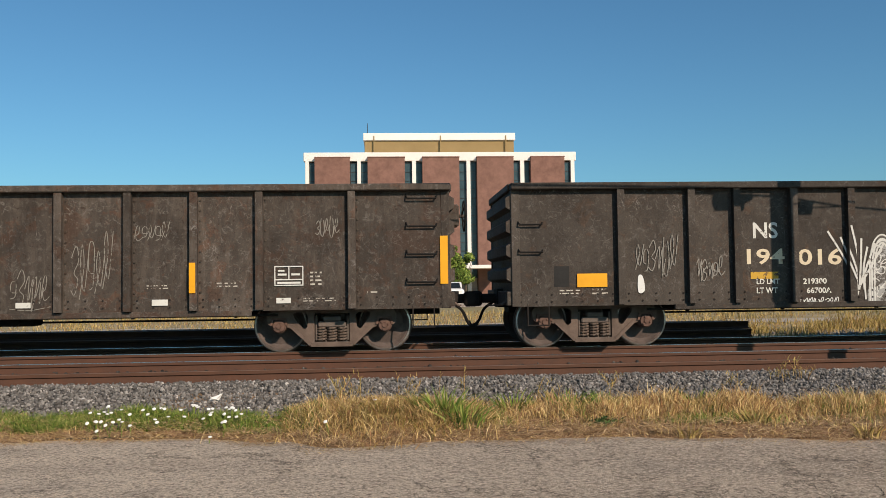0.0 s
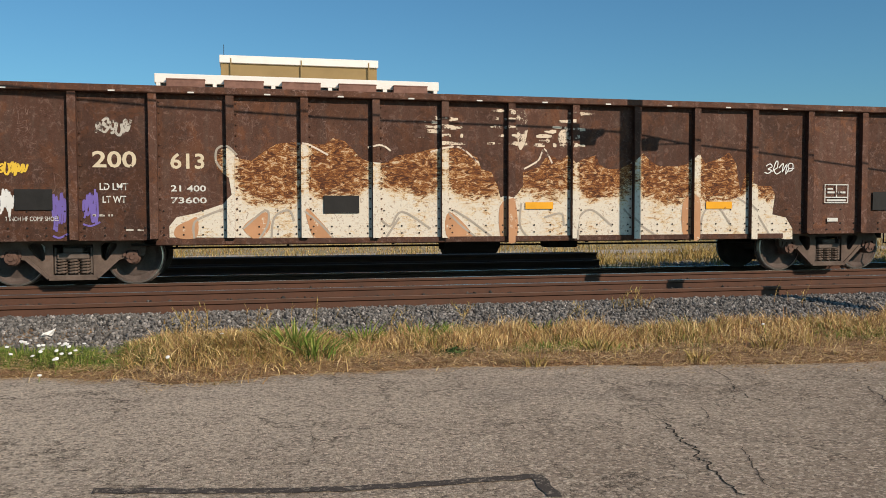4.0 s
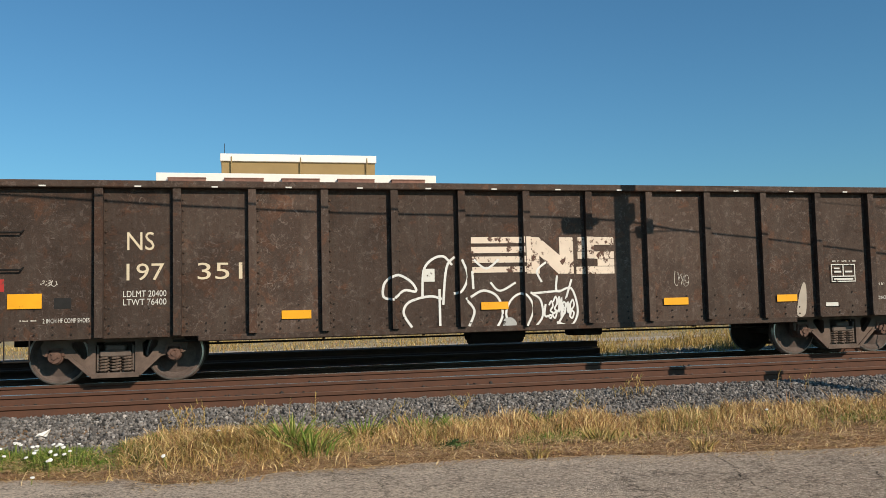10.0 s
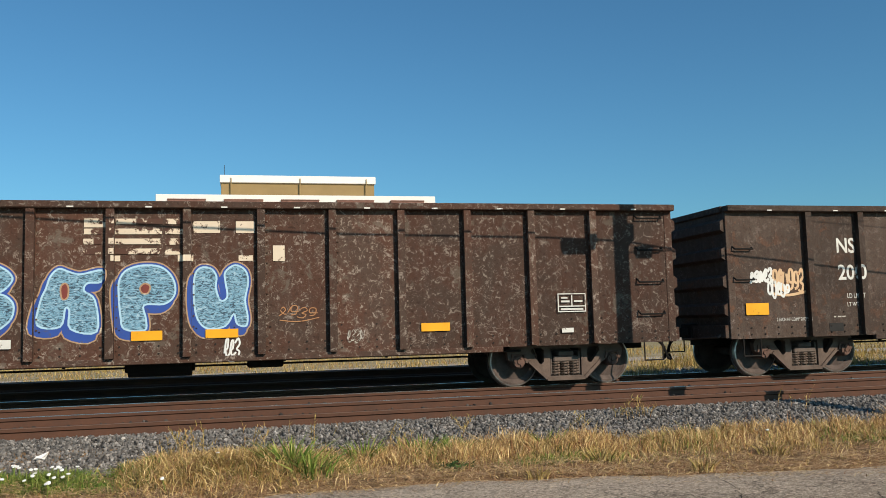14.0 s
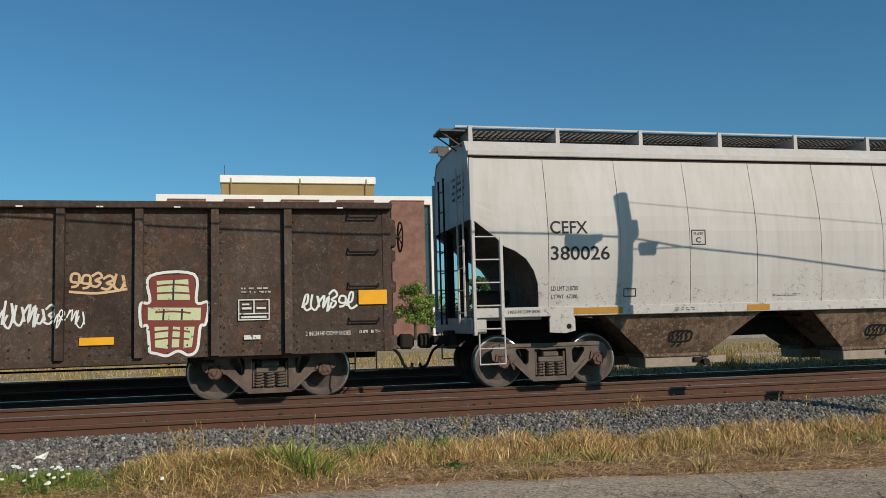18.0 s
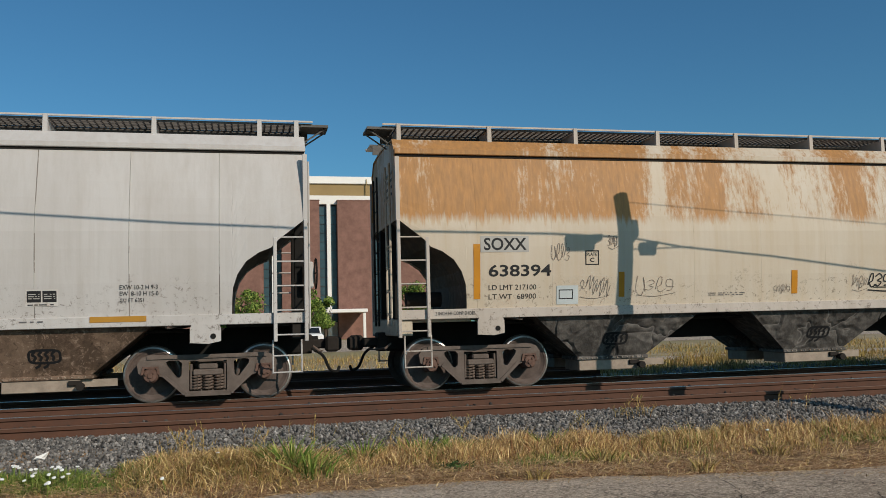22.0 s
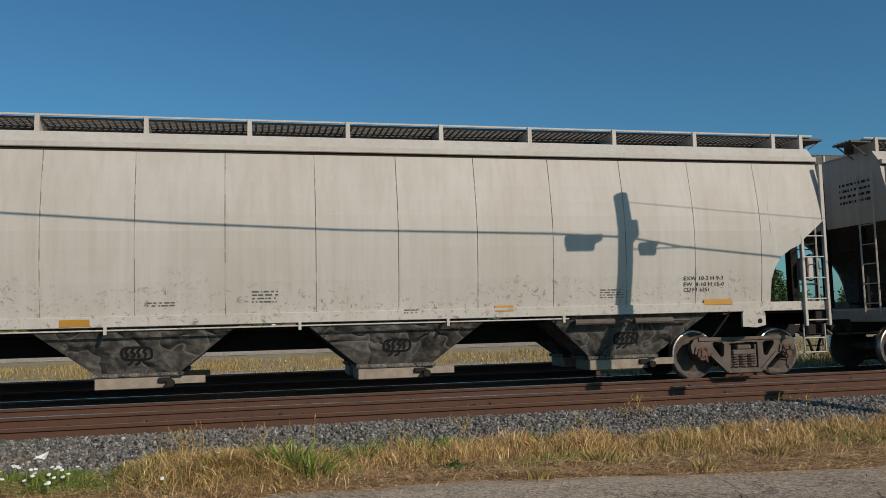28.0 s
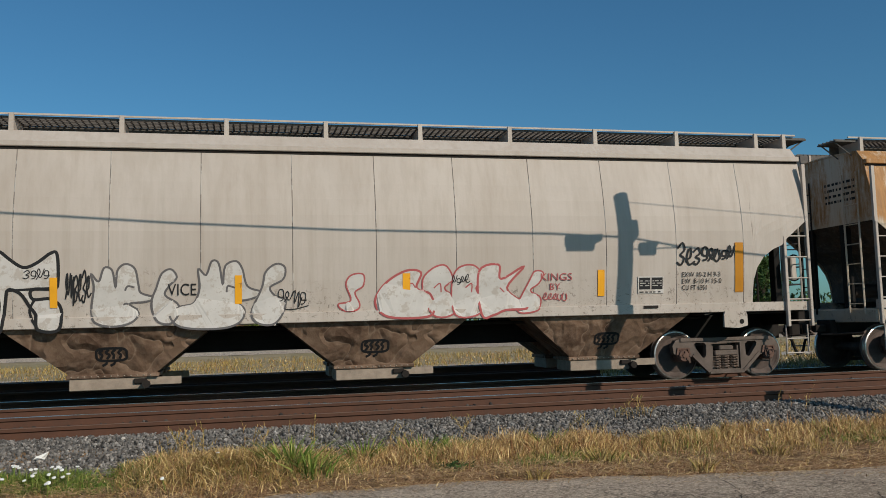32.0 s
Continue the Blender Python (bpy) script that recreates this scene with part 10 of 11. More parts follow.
blades("dry_grass", scatter(46000, -1.3, 17, 0.05, 0.20, 1.5, upright), M_DRY, "dry yellow-brown grass along the road edge", (0.0025, 0.0055))
blades("dry_grass_left", scatter(9000, -9, -1.3, 0.03, 0.12, 2.0, lambda x, k, c: c * (1.0 if x < -4.2 else 0.3)), M_DRY, "short dry grass along the road edge", (0.003, 0.006))
blades("green_grass", scatter(13000, -5.5, -0.9, 0.05, 0.16, 1.8, lambda x, k, c: (0.2 + c) * (0.95 if x > -4.2 else 0.4), (0.3, 1.0)), M_GREENB, "short green grass with daisies", (0.003, 0.006))
blades("mixed_green_grass", scatter(6500, -0.2, 17, 0.06, 0.20, 1.6, lambda x, k, c: lush(x, k) * (0.4 + c), (0.3, 1.0)), M_GREENB, "green grass among the dry grass", (0.0025, 0.006))
blades("olive_grass", scatter(9000, -1.3, 17, 0.05, 0.20, 1.8, lambda x, k, c: (0.9 if x < 1.0 else 0.22) * c + lush(x, k), (0.25, 1.0)), M_OLIVE, "olive half-dry grass along the road edge", (0.0025, 0.006))
litter = []
for i in range(42000):
    x = rng.uniform(-8, 17)
    a, b = verge(x)
    k = abs(rng.normal(0, 0.36))
    y = a + 0.02 + (b - a) * k * (1 if rng.uniform() < 0.85 else -0.35)
    if rng.uniform() > 0.75 + 0.9 * noise.noise((x * 3.1, y * 3.1, 15)):
        continue
    an, r = rng.uniform(-0.9, 0.9) + (3.14 if rng.uniform() < 0.5 else 0), rng.uniform(0.04, 0.26)
    litter.append((x, y, verge_z(x, y) + rng.uniform(0.005, 0.05), rng.uniform(-0.01, 0.06), math.cos(an) * r, math.sin(an) * r))
blades("straw", litter[::2], M_STRAW, "flattened straw at the road edge", (0.002, 0.005))
blades("dead_grass", litter[1::2], M_DRY, "flattened brown grass at the road edge", (0.002, 0.005))
blades("standing_dry_grass", scatter(5500, 1.5, 17, 0.12, 0.26, 0.9, lambda x, k, c: max(0.0, c - 0.15) * 1.4, (0.5, 1.0)), M_DRY, "standing dry grass along the road edge", (0.0025, 0.005))
# the bushy mound: long olive and straw-coloured blades that hang over one another
mound = []
for i in range(4600):
    x, y = rng.normal(-0.15, 0.46), rng.normal(9.0, 0.28)
    if rng.uniform() > 0.7 + 1.2 * noise.noise((x * 3.5, y * 3.5, 77)):
        continue
    an, h = rng.uniform(0, 6.28), rng.uniform(0.06, 0.22)
    le = rng.uniform(0.05, 0.34)
    mound.append((x, y, verge_z(x, y) + rng.uniform(-0.01, 0.05), h, math.cos(an) * le, math.sin(an) * le))
blades("mound_grass", mound[::2], M_OLIVE, "tangled olive grass on a low mound", (0.003, 0.006))
blades("mound_straw", mound[1::2], M_DRY, "tangled straw-coloured grass on a low mound", (0.0025, 0.0055))
# broad-leaved green tufts
tuft = []
for cx, cy, n, hh, spread in ((0.42, 9.0, 110, 0.40, 0.26), (0.62, 8.75, 60, 0.34, 0.2), (1.25, 9.5, 80, 0.30, 0.25), (1.9, 9.55, 60, 0.26, 0.25), 
                          (2.3, 9.5, 70, 0.24, 0.3), (3.4, 9.6, 60, 0.22, 0.3), (9.6, 9.6, 50, 0.26, 0.25)):
    for i in range(n):
        an, r = rng.uniform(0, 6.28), rng.uniform(0, spread)
        h = hh * rng.uniform(0.5, 1.1)
        tuft.append((cx + r * math.cos(an), cy + r * math.sin(an) * 0.6, verge_z(cx, cy) - 0.01, h, math.cos(an) * h * rng.uniform(0.2, 1.2), math.sin(an) * h * rng.uniform(0.2, 0.9)))
blades("broad_grass_tuft", tuft, M_GREENB, "tuft of broad green grass blades", (0.006, 0.012))
tuft = []
for cx, cy, n, hh, spread in ((4.55, 7.98, 70, 0.17, 0.13), (2.85, 8.25, 50, 0.17, 0.12), (-0.35, 8.1, 60, 0.08, 0.2), (3.7, 8.6, 60, 0.20, 0.2), (5.6, 8.3, 60, 0.18, 0.2)):
    for i in range(n):
        an, r = rng.uniform(0, 6.28), rng.uniform(0, spread)
        h = hh * rng.uniform(0.5, 1.1)
        tuft.append((cx + r * math.cos(an), cy + r * math.sin(an) * 0.6, verge_z(cx, cy) - 0.01, h, math.cos(an) * h * rng.uniform(0.2, 1.0), math.sin(an) * h * rng.uniform(0.2, 0.9)))
blades("small_tuft", tuft, M_OLIVE, "small olive tufts at the road edge", (0.004, 0.008))
long_straw = []
for i in range(900):
    x = rng.uniform(0.3, 14)
    y = road_edge(x) + abs(rng.normal(0.02, 0.22))
    an, r = rng.normal(0, 0.35) + (3.14 if rng.uniform() < 0.5 else 0), rng.uniform(0.15, 0.5)
    long_straw.append((x, y, verge_z(x, y) + rng.uniform(0.02, 0.05), rng.uniform(-0.02, 0.05), math.cos(an) * r, math.sin(an) * r))
blades("long_straw", long_straw, M_STRAW, "long pale straws lying at the road edge", (0.0035, 0.006))
# tall weeds in the ballast: stems with side shoots and seed heads
stems, shoots = [], []
for cx, cy, hh, n in ((-0.72, 10.0, 0.50, 26), (0.05, 10.2, 0.46, 7), (0.62, 10.3, 0.52, 5), (2.7, 10.4, 0.34, 5), (5.3, 10.9, 0.40, 9), (5.0, 10.8, 0.34, 6), (7.7, 10.9, 0.46, 4), (4.2, 10.4, 0.30, 4), (1.7, 10.1, 0.34, 6)):
    for i in range(n):
        x, y = cx + rng.normal(0, 0.10), cy + rng.normal(0, 0.07)
        h, lx, ly = hh * rng.uniform(0.5, 1.0), rng.normal(0, 0.14), rng.normal(0, 0.08)
        z = bed_height(y) - 0.01
        stems.append((x, y, z, h, lx, ly))
        for k in range(9):
            t = 0.30 + 0.075 * k
            an = rng.uniform(0, 6.28)
            r = 0.09 * (1.25 - t)
            shoots.append((x + lx * t * t, y + ly * t * t, z + h * (t - 0.1 * t * t), rng.uniform(0.03, 0.09), math.cos(an) * r, math.sin(an) * r))
blades("tall_weeds", stems, M_DRY, "tall dry weeds standing in the ballast", (0.002, 0.0035))
blades("weed_shoots", shoots, M_OLIVE, "feathery side shoots of the tall weeds", (0.003, 0.007))

# dark low bush in the verge
def leaf_cloud(name, label, spots, leaf, mat, cat, parent=None):
    """Many small leaves round the given centres: rows of x, y, z, radius, number."""
    vs, fs = [], []
    for x, y, z, r, n in spots:
        d = rng.normal(0, 1, (n, 3))
        d /= np.linalg.norm(d, axis=1)[:, None]
        q = np.array([x, y, z]) + d * (r * rng.uniform(0.35, 1.0, (n, 1)) ** 0.5) * np.array([1, 1, 0.85])
        u = rng.normal(0, 1, (n, 3))
        u /= np.linalg.norm(u, axis=1)[:, None]
        w = np.cross(u, d)
        s = leaf * rng.uniform(0.6, 1.3, (n, 1))
        vs.append(np.stack([q - u * s, q + w * s * 0.6, q + u * s, q - w * s * 0.6], 1).reshape(-1, 3))
    v = np.concatenate(vs)
    f = np.arange(len(v)).reshape(-1, 4)
    me = bpy.data.meshes.new(name)
    me.from_pydata(v.tolist(), [], f.tolist())
    me.materials.append(mat)
    ob = put(name, me, parent)
    if not parent:
        tagged(ob, label, cat)
    return ob


leaf_cloud("low_bush", "small dark green bush in dry grass", [(2.12, 8.80, -0.35, 0.11, 260), (1.98, 8.84, -0.36, 0.09, 140), (2.3, 8.86, -0.36, 0.08, 110)], 0.018, M_LEAF2, "bush")

# daisies: white heads on thin stalks
bm = fresh()
lathe(bm, [(0.004, 0.0), (0.019, 0.006), (0.021, 0.012), (0.009, 0.017)], 9, axis=2)
ME_DAISY = mesh_of("petals", bm, M_PETAL)
bm = fresh()
rod(bm, (0, 0, -0.2), (0, 0, 0.004), 0.004, 5)
ME_STALK = mesh_of("stalk", bm, M_GREENB)
for i in range(56):
    x = rng.uniform(-3.4, -1.75)
    y = rng.uniform(8.95, 9.75)
    if i > 50:
        x, y = rng.uniform(-2, 6), rng.uniform(8.4, 9.2)
    o = tagged(put("daisy", ME_STALK, None, pose(x, y, verge_z(x, y) + 0.08 + rng.uniform(0, 0.08), rng.uniform(-15, 15), rng.uniform(-15, 15), 0)),
               "white daisy in the green grass", "flower", "daisies")
    put("flower_head", ME_DAISY, o, pose(0, 0, 0, rng.uniform(10, 40), 0, 0))
bm = fresh()
slab(bm, [(-0.09, 0.0), (0.02, 0.02), (0.07, 0.09), (-0.02, 0.07)], 0.0, 0.012)
bmesh.ops.subdivide_edges(bm, edges=bm.edges[:], cuts=2)
for q in bm.verts:
    q.co.y += 0.04 * math.sin(q.co.x * 30 + q.co.z * 20)
o = put("paper_scrap", mesh_of("paper_scrap", bm, M_PAPER), None, pose(-2.25, 10.25, bed_height(10.25) + 0.05, -35, 0, 12))
tagged(o, "crumpled white paper scrap on the ballast", "litter")

# grass strip and hedge line behind the tracks
back = []
for i in range(12000):
    x, y = rng.uniform(-30, 55), rng.uniform(24.5, 46)
    c = noise.noise((x * 0.25, y * 0.3, 31))
    if c < -0.12:
        continue
    h = rng.uniform(0.06, 0.22) * (0.7 + c)
    back.append((x, y, bed_height(y) - 0.02, h, rng.normal(0, 0.08), rng.normal(0, 0.08)))
blades("far_grass", back, M_OLIVE, "rough olive grass behind the tracks", (0.010, 0.022))
back = []
for i in range(9000):
    x, y = rng.uniform(-30, 55), rng.uniform(24, 44)
    back.append((x, y, bed_height(y) - 0.02, rng.uniform(0.05, 0.18), rng.normal(0, 0.1), rng.normal(0, 0.1)))
blades("far_dry_grass", back, M_DRY, "rough dry grass behind the tracks", (0.008, 0.018))
back = []
while len(back) < 22000:
    x, y = rng.uniform(-26, 40), rng.uniform(20.9, 24.2)
    c = noise.noise((x * 0.55, y * 0.9, 47))
    if rng.uniform() > 0.35 + 1.3 * c:
        continue
    back.append((x, y, bed_height(y) - 0.02, rng.uniform(0.14, 0.42) * (0.75 + 1.1 * c), rng.normal(0, 0.10), rng.normal(0, 0.10)))
while len(back) < 42000:
    x, y = rng.uniform(-14, 34), rng.uniform(24.2, 29.0) if rng.uniform() < 0.6 else rng.uniform(31.5, 42)
    c = noise.noise((x * 0.45, y * 0.7, 52)) + 0.5 * noise.noise((x * 1.6, y * 1.6, 9))
    if rng.uniform() > 0.40 + 1.5 * c:
        continue
    back.append((x, y, bed_height(y) - 0.02, rng.uniform(0.10, 0.36) * (0.8 + 0.9 * c), rng.normal(0, 0.10), rng.normal(0, 0.10)))
blades("bank_weeds", back, M_OLIVE, "olive-gold weeds behind the stacked rails", (0.006, 0.014))


# ---------------------------------------------------------------- trees
def tree(x, y, h, r, label, mat=None, seed=1, trunk=0.16, leaf=0.14, clumps=26, per=110):
    rnd = random.Random(seed)
    ob = thing("tree", label, "tree", "trees behind the line", m=pose(x, y, bed_height(y)))
    bm = fresh()
    rod(bm, (0, 0, 0), (0, 0, h * 0.45), trunk, 8, trunk * 0.6)
    tips = []
    for i in range(7):
        a = 6.28 * i / 7 + rnd.uniform(-0.4, 0.4)
        b = (math.cos(a) * r * 0.6, math.sin(a) * r * 0.6, h * rnd.uniform(0.5, 0.85))
        rod(bm, (0, 0, h * rnd.uniform(0.25, 0.45)), b, trunk * 0.35, 6, trunk * 0.12)
        tips.append(b)
    part("trunk", bm, M_BARK, ob)
    spots = []
    for i in range(clumps):
        a, q = rnd.uniform(0, 6.28), rnd.uniform(0.1, 0.85) * r
        z = h * rnd.uniform(0.30, 0.92)
        q *= math.sin(math.pi * min(0.95, max(0.12, z / h * 0.95))) ** 0.5
        spots.append((math.cos(a) * q, math.sin(a) * q, z, r * rnd.uniform(0.2, 0.4), per))
    leaf_cloud("crown", "", spots, leaf, mat or M_LEAF, "", ob)
    return ob


for i, (x, y, h, r) in enumerate(((5.7, 82, 5.3, 1.9), (-4.0, 84, 5.2, 1.5), (0.2, 83, 5.3, 2.3), (7.4, 84, 4.6, 1.3), (15.7, 80, 5.6, 2.2), (18.2, 84, 4.6, 1.8), (-1.8, 86, 4.2, 1.2))):
    tree(x, y, h, r, "young green tree in front of the brick building", None, 20 + i)
for i, (x, y, h, r) in enumerate(((-17, 92, 5.0, 2.8), (-21.5, 92, 5.2, 2.8), (-26, 93, 5.2, 3.0), (-14, 96, 4.0, 2.0), (-31, 95, 5.4, 3.0))):
    tree(x, y, h, r, "dense green tree behind the parking lot", M_LEAF, 60 + i, leaf=0.18, clumps=34)
for i, (x, y, h, r) in enumerate(((40, 140, 10, 4), (46, 145, 9, 4), (55, 150, 11, 5), (101, 150, 14, 4.5), (92, 165, 11, 5), (110, 160, 12, 5), (70, 170, 11, 5), (80, 175, 12, 6), (62, 165, 9, 4))):
    tree(x, y, h, r, "tall dark green tree in the distance", M_LEAF2, 90 + i, 0.3, 0.42, 30, 80)
leaf_cloud("far_woods", "dark green line of far woods", [(x, 300 + 30 * math.sin(x), 3 + 2.5 * math.sin(x * 0.37) + rng.uniform(0, 3), 6, 60) for x in range(-60, 330, 4)], 1.3, M_LEAF2, "woods")["kind"] = "stuff"


# ---------------------------------------------------------------- lot, vehicles and far buildings
def vehicle(x, y, turn, label, pickup=False, seed=0):
    ob = thing("pickup_truck" if pickup else "parked_car", label, "vehicle", m=pose(x, y, bed_height(y), 0, 0, turn))
    L, W, H = (5.4, 1.95, 1.58) if pickup else (4.7, 1.85, 1.72)
    bm = fresh()
    slab(bm, [(-L / 2, 0.42), (L / 2, 0.42), (L / 2, 0.85), (L / 2 - 0.15, 1.02), (0.95, 1.08), (-L / 2, 1.08)], -W / 2, W / 2)
    bmesh.ops.recalc_face_normals(bm, faces=bm.faces[:])
    bmesh.ops.bevel(bm, geom=bm.edges[:], offset=0.07, segments=2, affect='EDGES')
    body = part("body", bm, M_CARWHITE, ob)
    rear = -0.7 if pickup else -L / 2 + 0.12
    bm = fresh()
    slab(bm, [(rear, 1.06), (1.25, 1.06), (0.45, H - 0.04), (0.2, H), (rear + 0.25, H)], -W / 2 + 0.10, W / 2 - 0.10)
    bmesh.ops.recalc_face_normals(bm, faces=bm.faces[:])
    bmesh.ops.bevel(bm, geom=bm.edges[:], offset=0.05, segments=2, affect='EDGES')
    part("cab", bm, M_CARWHITE, ob)
    bm = fresh()
    vs = [bm.verts.new(p) for p in ((1.22, -W / 2 + 0.2, 1.12), (1.22, W / 2 - 0.2, 1.12), (0.64, W / 2 - 0.28, H - 0.1), (0.64, -W / 2 + 0.28, H - 0.1))]
    bm.faces.new(vs)
    r = bmesh.ops.extrude_face_region(bm, geom=bm.faces[:])
    bmesh.ops.translate(bm, verts=[g for g in r["geom"] if isinstance(g, bmesh.types.BMVert)], vec=(0.03, 0, 0.03))
    part("windscreen", bm, M_CARGLASS, ob)
    for s in (-1, 1):
        bm = fresh()
        slab(bm, [(rear + 0.2, 1.12), (0.95, 1.12), (0.45, H - 0.12), (rear + 0.35, H - 0.12)], s * (W / 2 - 0.105), s * (W / 2 - 0.085))
        bmesh.ops.recalc_face_normals(bm, faces=bm.faces[:])
        part("side_window", bm, M_CARGLASS, ob)
        bm = fresh()
        box(bm, L / 2 - 0.04, L / 2 + 0.015, s * (W / 2 - 0.30) - 0.16, s * (W / 2 - 0.30) + 0.16, 0.72, 0.9, 0.02)
        part("headlight", bm, M_WHITEWALL, body)
        for xx in (-L / 2 + 0.95, L / 2 - 0.9):
            bm = fresh()
            lathe(bm, [(0.1, s * (W / 2 - 0.24)), (0.36, s * (W / 2 - 0.22)), (0.37, s * (W / 2 - 0.03)), (0.2, s * (W / 2))], 18, mid=(xx, 0, 0.37))
            bmesh.ops.recalc_face_normals(bm, faces=bm.faces[:])
            part("wheel", bm, M_TYRE, ob)
    bm = fresh()
    box(bm, L / 2 - 0.02, L / 2 + 0.03, -W / 2 + 0.42, W / 2 - 0.42, 0.62, 0.9, 0.02)
    part("grille", bm, M_BLACK, body)
    return ob


vehicle(4.55, 66, -92, "white pickup truck parked in front of the building", True)
vehicle(-14.3, 75, -60, "white sport utility car parked in the lot")
vehicle(-19.5, 78, -80, "white car parked in the lot by the hedge")
vehicle(0.2, 70, -85, "white car parked in front of the building")
v, f = sheet([-60, -20, 20, 60], [52, 66, 80, 92], lambda x, y: -0.43)
tagged(put("parking_lot", joined("parking_lot", v, f, M_ASPHALT)), "grey asphalt parking lot before the building", "parking lot", kind="structure")
v, f = sheet([-80, -20, 20, 80], [29.0, 31.5], lambda x, y: -0.415)
tagged(put("gravel_path", joined("gravel_path", v, f, M_CONC)), "pale dusty path along the tracks", "path", kind="structure")


def far_block(x0, x1, y, z1, depth, mat, roof, label):
    ob = thing("far_building", label, "building", "far buildings", m=pose(0, y, 0))
    bm = fresh()
    box(bm, x0, x1, 0, depth, -0.45, z1 - 0.8)
    part("wall", bm, mat, ob)
    bm = fresh()
    box(bm, x0 - 0.3, x1 + 0.3, -0.3, depth + 0.3, z1 - 0.8, z1, 0.05)
    part("roof", bm, roof, ob)
    n = max(2, int((x1 - x0) / 4))
    for i in range(n):
        x = x0 + (i + 0.5) * (x1 - x0) / n
        bm = fresh()
        box(bm, x - 0.8, x + 0.8, -0.06, 0.1, z1 * 0.45, z1 * 0.45 + 1.4)
        part("window", bm, M_CARGLASS, ob)
    return ob


far_block(-75, -46, 200, 10.8, 20, M_TAN, M_CONC, "long tan low building beyond the hedge")
far_block(-56, -50.5, 221, 14.0, 10, M_BRICK, M_BRICK, "brown rooftop block beyond the hedge")
far_block(-49.5, -40, 240, 13.2, 16, M_WHITEWALL, M_WHITEWALL, "white-roofed building in the distance")
far_block(-38, -30, 230, 11.5, 12, M_CONC, M_WHITEWALL, "pale low building in the distance")
M_SLATE = plain("dark_slate_roof", (0.10, 0.095, 0.095), 0.85, 0, 0.3, 3)
M_STUCCO = plain("cream_stucco", (0.46, 0.41, 0.36), 0.85, 0, 0.15, 2)


def old_house(x0, x1, y, eave, ridge):
    """A pale two-storey house with a slate roof, a gable and a row of arched windows."""
    ob = thing("far_house", "cream old house with slate roof and arched windows", "building", "far buildings", m=pose(0, y, 0))
    bm = fresh()
    box(bm, x0, x1, 0, 9, -0.45, eave)
    part("wall", bm, M_STUCCO, ob)
    bm = fresh()
    box(bm, x0 - 0.35, x1 + 0.35, -0.35, 9.35, eave, eave + 0.25, 0.04)
    part("cornice", bm, M_WHITEWALL, ob, "white cornice")
    bm = fresh()
    prof = [(-0.4, eave + 0.25), (2.4, ridge), (6.6, ridge), (9.4, eave + 0.25)]
    ends = [[bm.verts.new((x + (1.6 * w if q > eave + 1 else 0), p, q)) for p, q in prof] for x, w in ((x0 - 0.4, 1), (x1 + 0.4, -1))]
    for i in range(4):
        bm.faces.new((ends[0][i], ends[0][(i + 1) % 4], ends[1][(i + 1) % 4], ends[1][i]))
    bm.faces.new(ends[0])
    bm.faces.new(ends[1][::-1])
    bmesh.ops.recalc_face_normals(bm, faces=bm.faces[:])
    roof = part("roof", bm, M_SLATE, ob)
    bm = fresh()
    box(bm, x0 + 1.9, x0 + 2.7, 3.5, 4.3, ridge - 0.6, ridge + 1.2, 0.03)
    part("chimney", bm, M_BRICK, roof)
    bm = fresh()
    slab(bm, [(x1 - 3.2, eave + 0.2), (x1 - 0.6, eave + 0.2), (x1 - 0.6, eave + 1.5), (x1 - 1.9, eave + 2.5), (x1 - 3.2, eave + 1.5)], -0.3, 1.6)
    bmesh.ops.recalc_face_normals(bm, faces=bm.faces[:])
    part("dormer", bm, M_STUCCO, roof)
    step = (x1 - x0) / 6
    for floor_z in (eave - 3.0, eave - 6.2):
        for i in range(6):
            x = x0 + (i + 0.5) * step
            arch = [(x - 0.55, floor_z), (x + 0.55, floor_z)] + [(x + 0.55 * math.cos(a), floor_z + 1.25 + 0.5 * math.sin(a)) for a in (0, 0.5, 1.05, 1.57, 2.1, 2.64, 3.14)]
            bm = fresh()
            slab(bm, arch, -0.05, 0.08)
            bmesh.ops.recalc_face_normals(bm, faces=bm.faces[:])
            win = part("window", bm, M_GLASS, ob)
            bm = loops_line([[(x + (p - x) * 1.16, floor_z + 0.8 + (q - floor_z - 0.8) * 1.1) for p, q in arch]], 0.2)
            for v in bm.verts:
                v.co.y = -0.07
            r = bmesh.ops.extrude_face_region(bm, geom=bm.faces[:])
            for g in r["geom"]:
                if isinstance(g, bmesh.types.BMVert):
                    g.co.y = 0.04
            bmesh.ops.recalc_face_normals(bm, faces=bm.faces[:])
            part("window_surround", bm, M_WHITEWALL, win)
            bm = fresh()
            box(bm, x - 0.03, x + 0.03, -0.06, 0.0, floor_z, floor_z + 1.7)
            box(bm, x - 0.5, x + 0.5, -0.06, 0.0, floor_z + 0.8, floor_z + 0.86)
            part("glazing_bar", bm, M_WHITEWALL, win)
    return ob


old_house(38.6, 50.5, 100, 6.1, 8.0)
M_REDBAND = plain("red_fascia", (0.45, 0.06, 0.04), 0.6, 0, 0.15, 1)
far_block(112, 134, 190, 4.4, 18, M_WHITEWALL, M_REDBAND, "white shop with a red roof band")


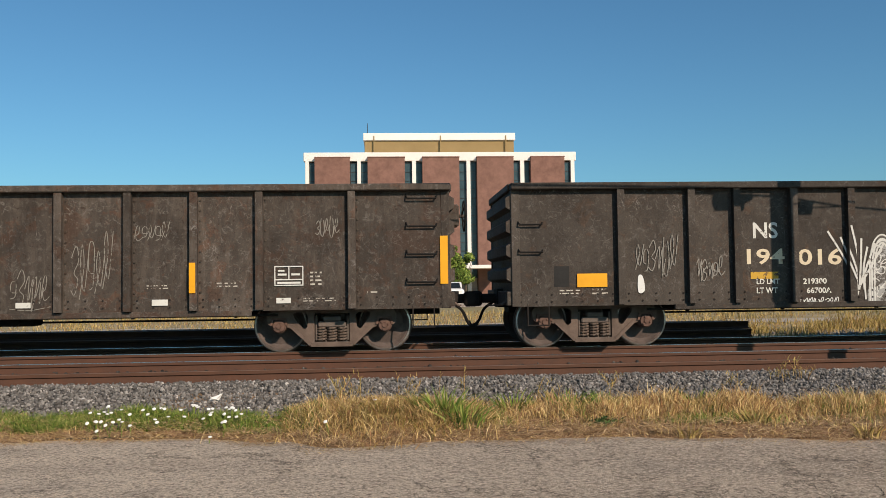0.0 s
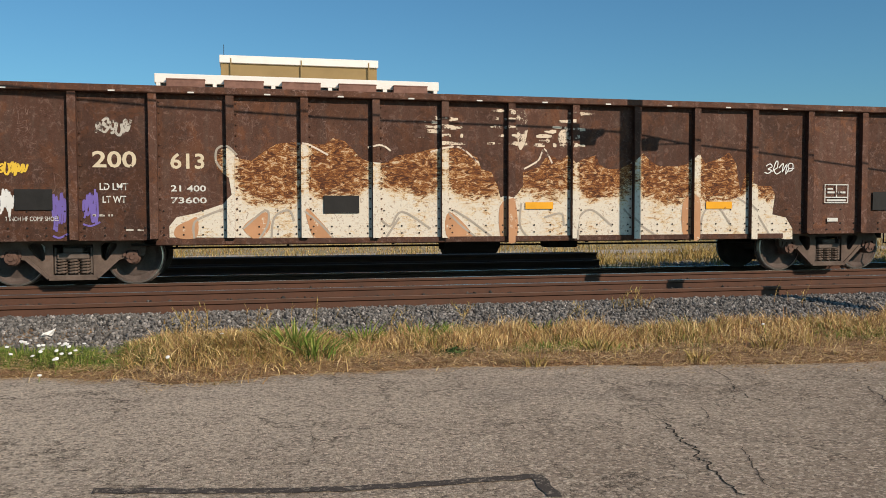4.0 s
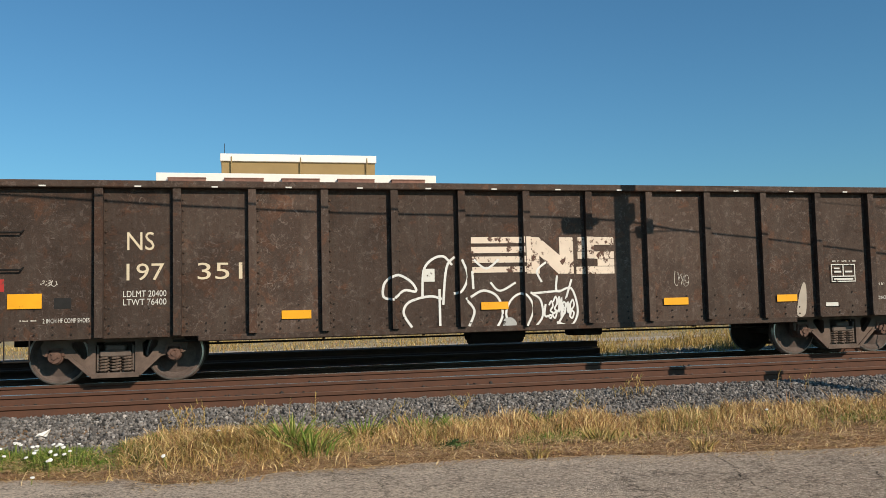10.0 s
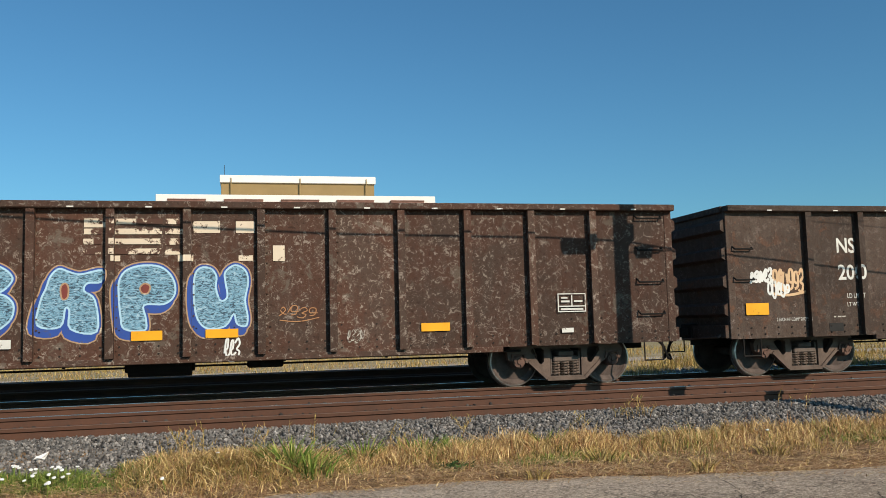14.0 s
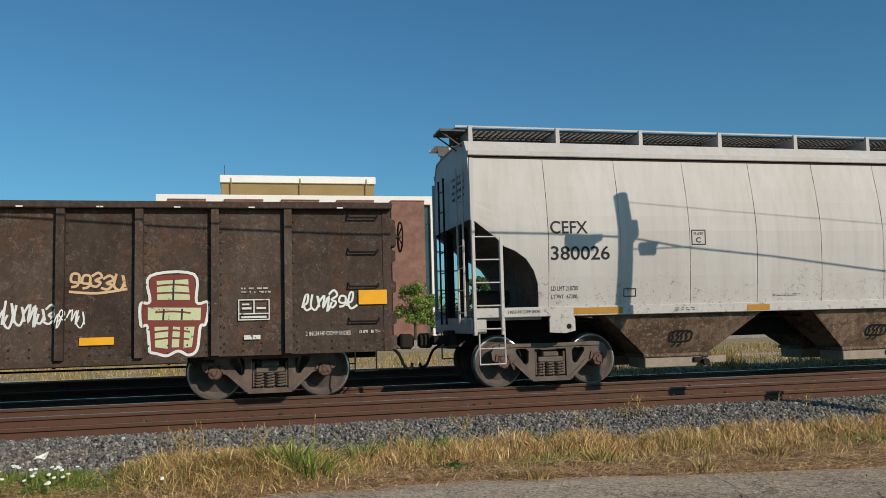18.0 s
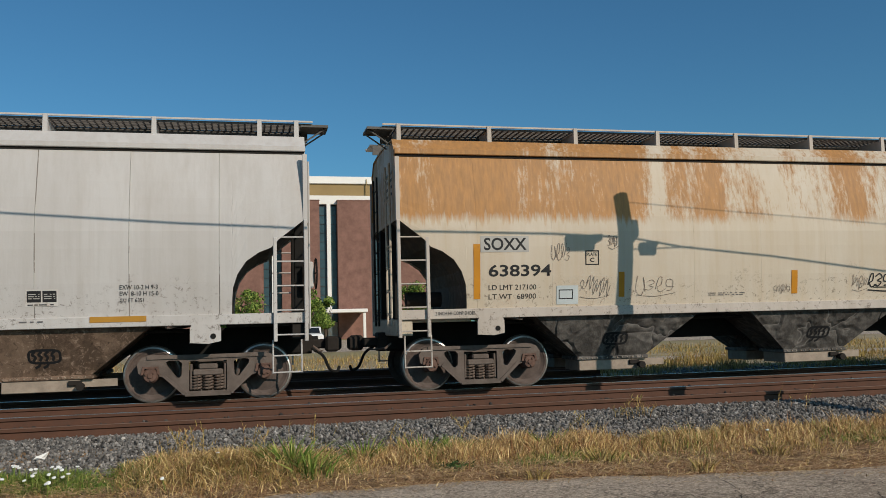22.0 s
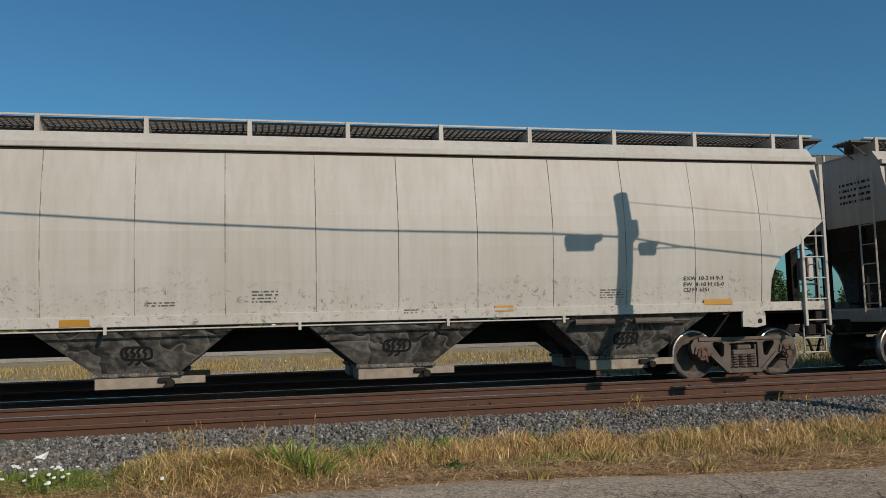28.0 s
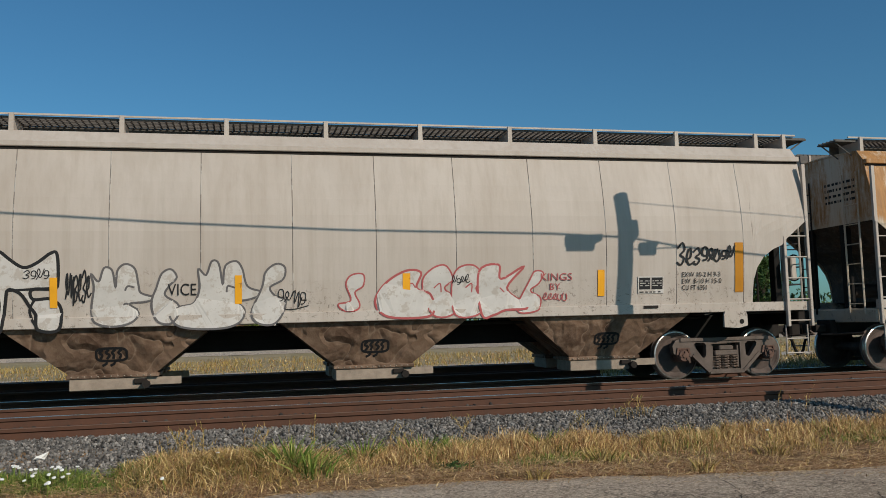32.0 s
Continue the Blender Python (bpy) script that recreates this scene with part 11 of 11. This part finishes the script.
def lamp_post(x, y, h, label):
    ob = thing("street_lamp", label, "lamp", "lot lamps", m=pose(x, y, bed_height(y)))
    bm = fresh()
    rod(bm, (0, 0, 0), (0, 0, h), 0.10, 8, 0.07)
    part("pole", bm, M_CONC, ob)
    bm = fresh()
    rod(bm, (0, 0, h), (1.0, 0, h + 0.1), 0.04, 6)
    box(bm, -0.45, 0.25, -0.2, 0.2, h - 0.12, h + 0.12, 0.03)
    part("arm", bm, M_CONC, ob)
    bm = fresh()
    box(bm, 0.8, 1.6, -0.18, 0.18, h - 0.02, h + 0.14, 0.03)
    part("lamp_head", bm, M_MULLION, ob)


lamp_post(-21.6, 110, 9.2, "tall lot lamp with square heads")
lamp_post(-45, 180, 12, "tall far lot lamp")

# ---------------------------------------------------------------- utility pole beside the camera, with its lines
POLE_Y = 8.9
K = 0.55
RISE = (14.05 - POLE_Y) * math.hypot(1, K) * math.tan(SUN_ELEV)


def aloft(x, z):
    """Where a thing hangs at the pole's distance whose shadow falls at x, z on the cars."""
    return (x + K * (14.05 - POLE_Y), POLE_Y, z + RISE - 0.05)


pole = thing("utility_pole", "weathered wooden utility pole with cable boxes", "utility pole", m=pose(0, 0, 0))
bm = fresh()
tx, _, tz = aloft(6.58, 3.42)
rod(bm, (tx, POLE_Y, -0.6), (tx, POLE_Y, tz), 0.145, 14, 0.13)
part("pole_shaft", bm, M_POLE, pole)
bm = fresh()
ax, _, az = aloft(6.74, 2.72)
box(bm, ax - 0.10, ax + 0.05, POLE_Y - 0.12, POLE_Y + 0.12, az - 0.16, az + 0.16, 0.02)
part("pole_bracket", bm, M_MULLION, pole)
for (x0, z1, x1, z0), cut in (((5.42, 2.66, 6.12, 2.39), 0.16), ((6.84, 2.53, 7.22, 2.31), 0.05)):
    a, b = aloft(x0, z0), aloft(x1, z1)
    bm = fresh()
    slab(bm, [(a[0] + 0.04, a[2]), (b[0] - cut, a[2]), (b[0] - cut * 0.9, a[2] + 0.12), (b[0], a[2] + 0.18), (b[0], b[2]), (a[0], b[2] - 0.03), (a[0], a[2] + 0.12)], POLE_Y - 0.03, POLE_Y + 0.03)
    bmesh.ops.recalc_face_normals(bm, faces=bm.faces[:])
    part("cable_box", bm, M_MULLION, pole)


def wire(spots, r, label):
    bm = fresh()
    pts = [aloft(x, z) for x, z in spots]
    for a, b in zip(pts, pts[1:]):
        rod(bm, a, b, r, 6)
    tagged(put("overhead_cable", mesh_of("overhead_cable", bm, M_BLACK)), label, "cable", "overhead cables")


wire([(-26, 5.6), (-12, 3.75), (-3.73, 3.03), (-1.24, 2.87), (1.48, 2.75), (5.2, 2.68), (6.5, 2.62)], 0.019, "black overhead cable strung along the road")
wire([(6.6, 2.62), (7.7, 2.44), (9.5, 2.27), (12.2, 1.95), (20, 1.3), (34, 0.7)], 0.017, "black overhead cable strung along the road")
wire([(6.6, 2.4), (7.3, 2.42), (7.9, 2.44)], 0.012, "short black support wire by the pole")
wire([(6.6, 3.3), (9, 3.1), (13, 2.8), (22, 2.4)], 0.006, "thin overhead wire strung along the road")


# ---------------------------------------------------------------- what moves
def gone(t):
    """Metres that the train has gone by, t seconds in."""
    i = min(int(t), 31)
    return GONE[i] + (GONE[i + 1] - GONE[i]) * (t - i)


def motions():
    for car in CARS:
        u0 = car["front"]
        walk(car, [(t, pose(u0 - GONE[t], TRACK_Y, 0)) for t in range(33)])
    for w, x in WHEELS:
        first = (x * 37.0) % 360
        walk(w, [(k / 10, pose(x, 0, WHEEL_R, 0, (-math.degrees(gone(k / 10) / WHEEL_R) - first) % 360, 0)) for k in range(321)])


motions()
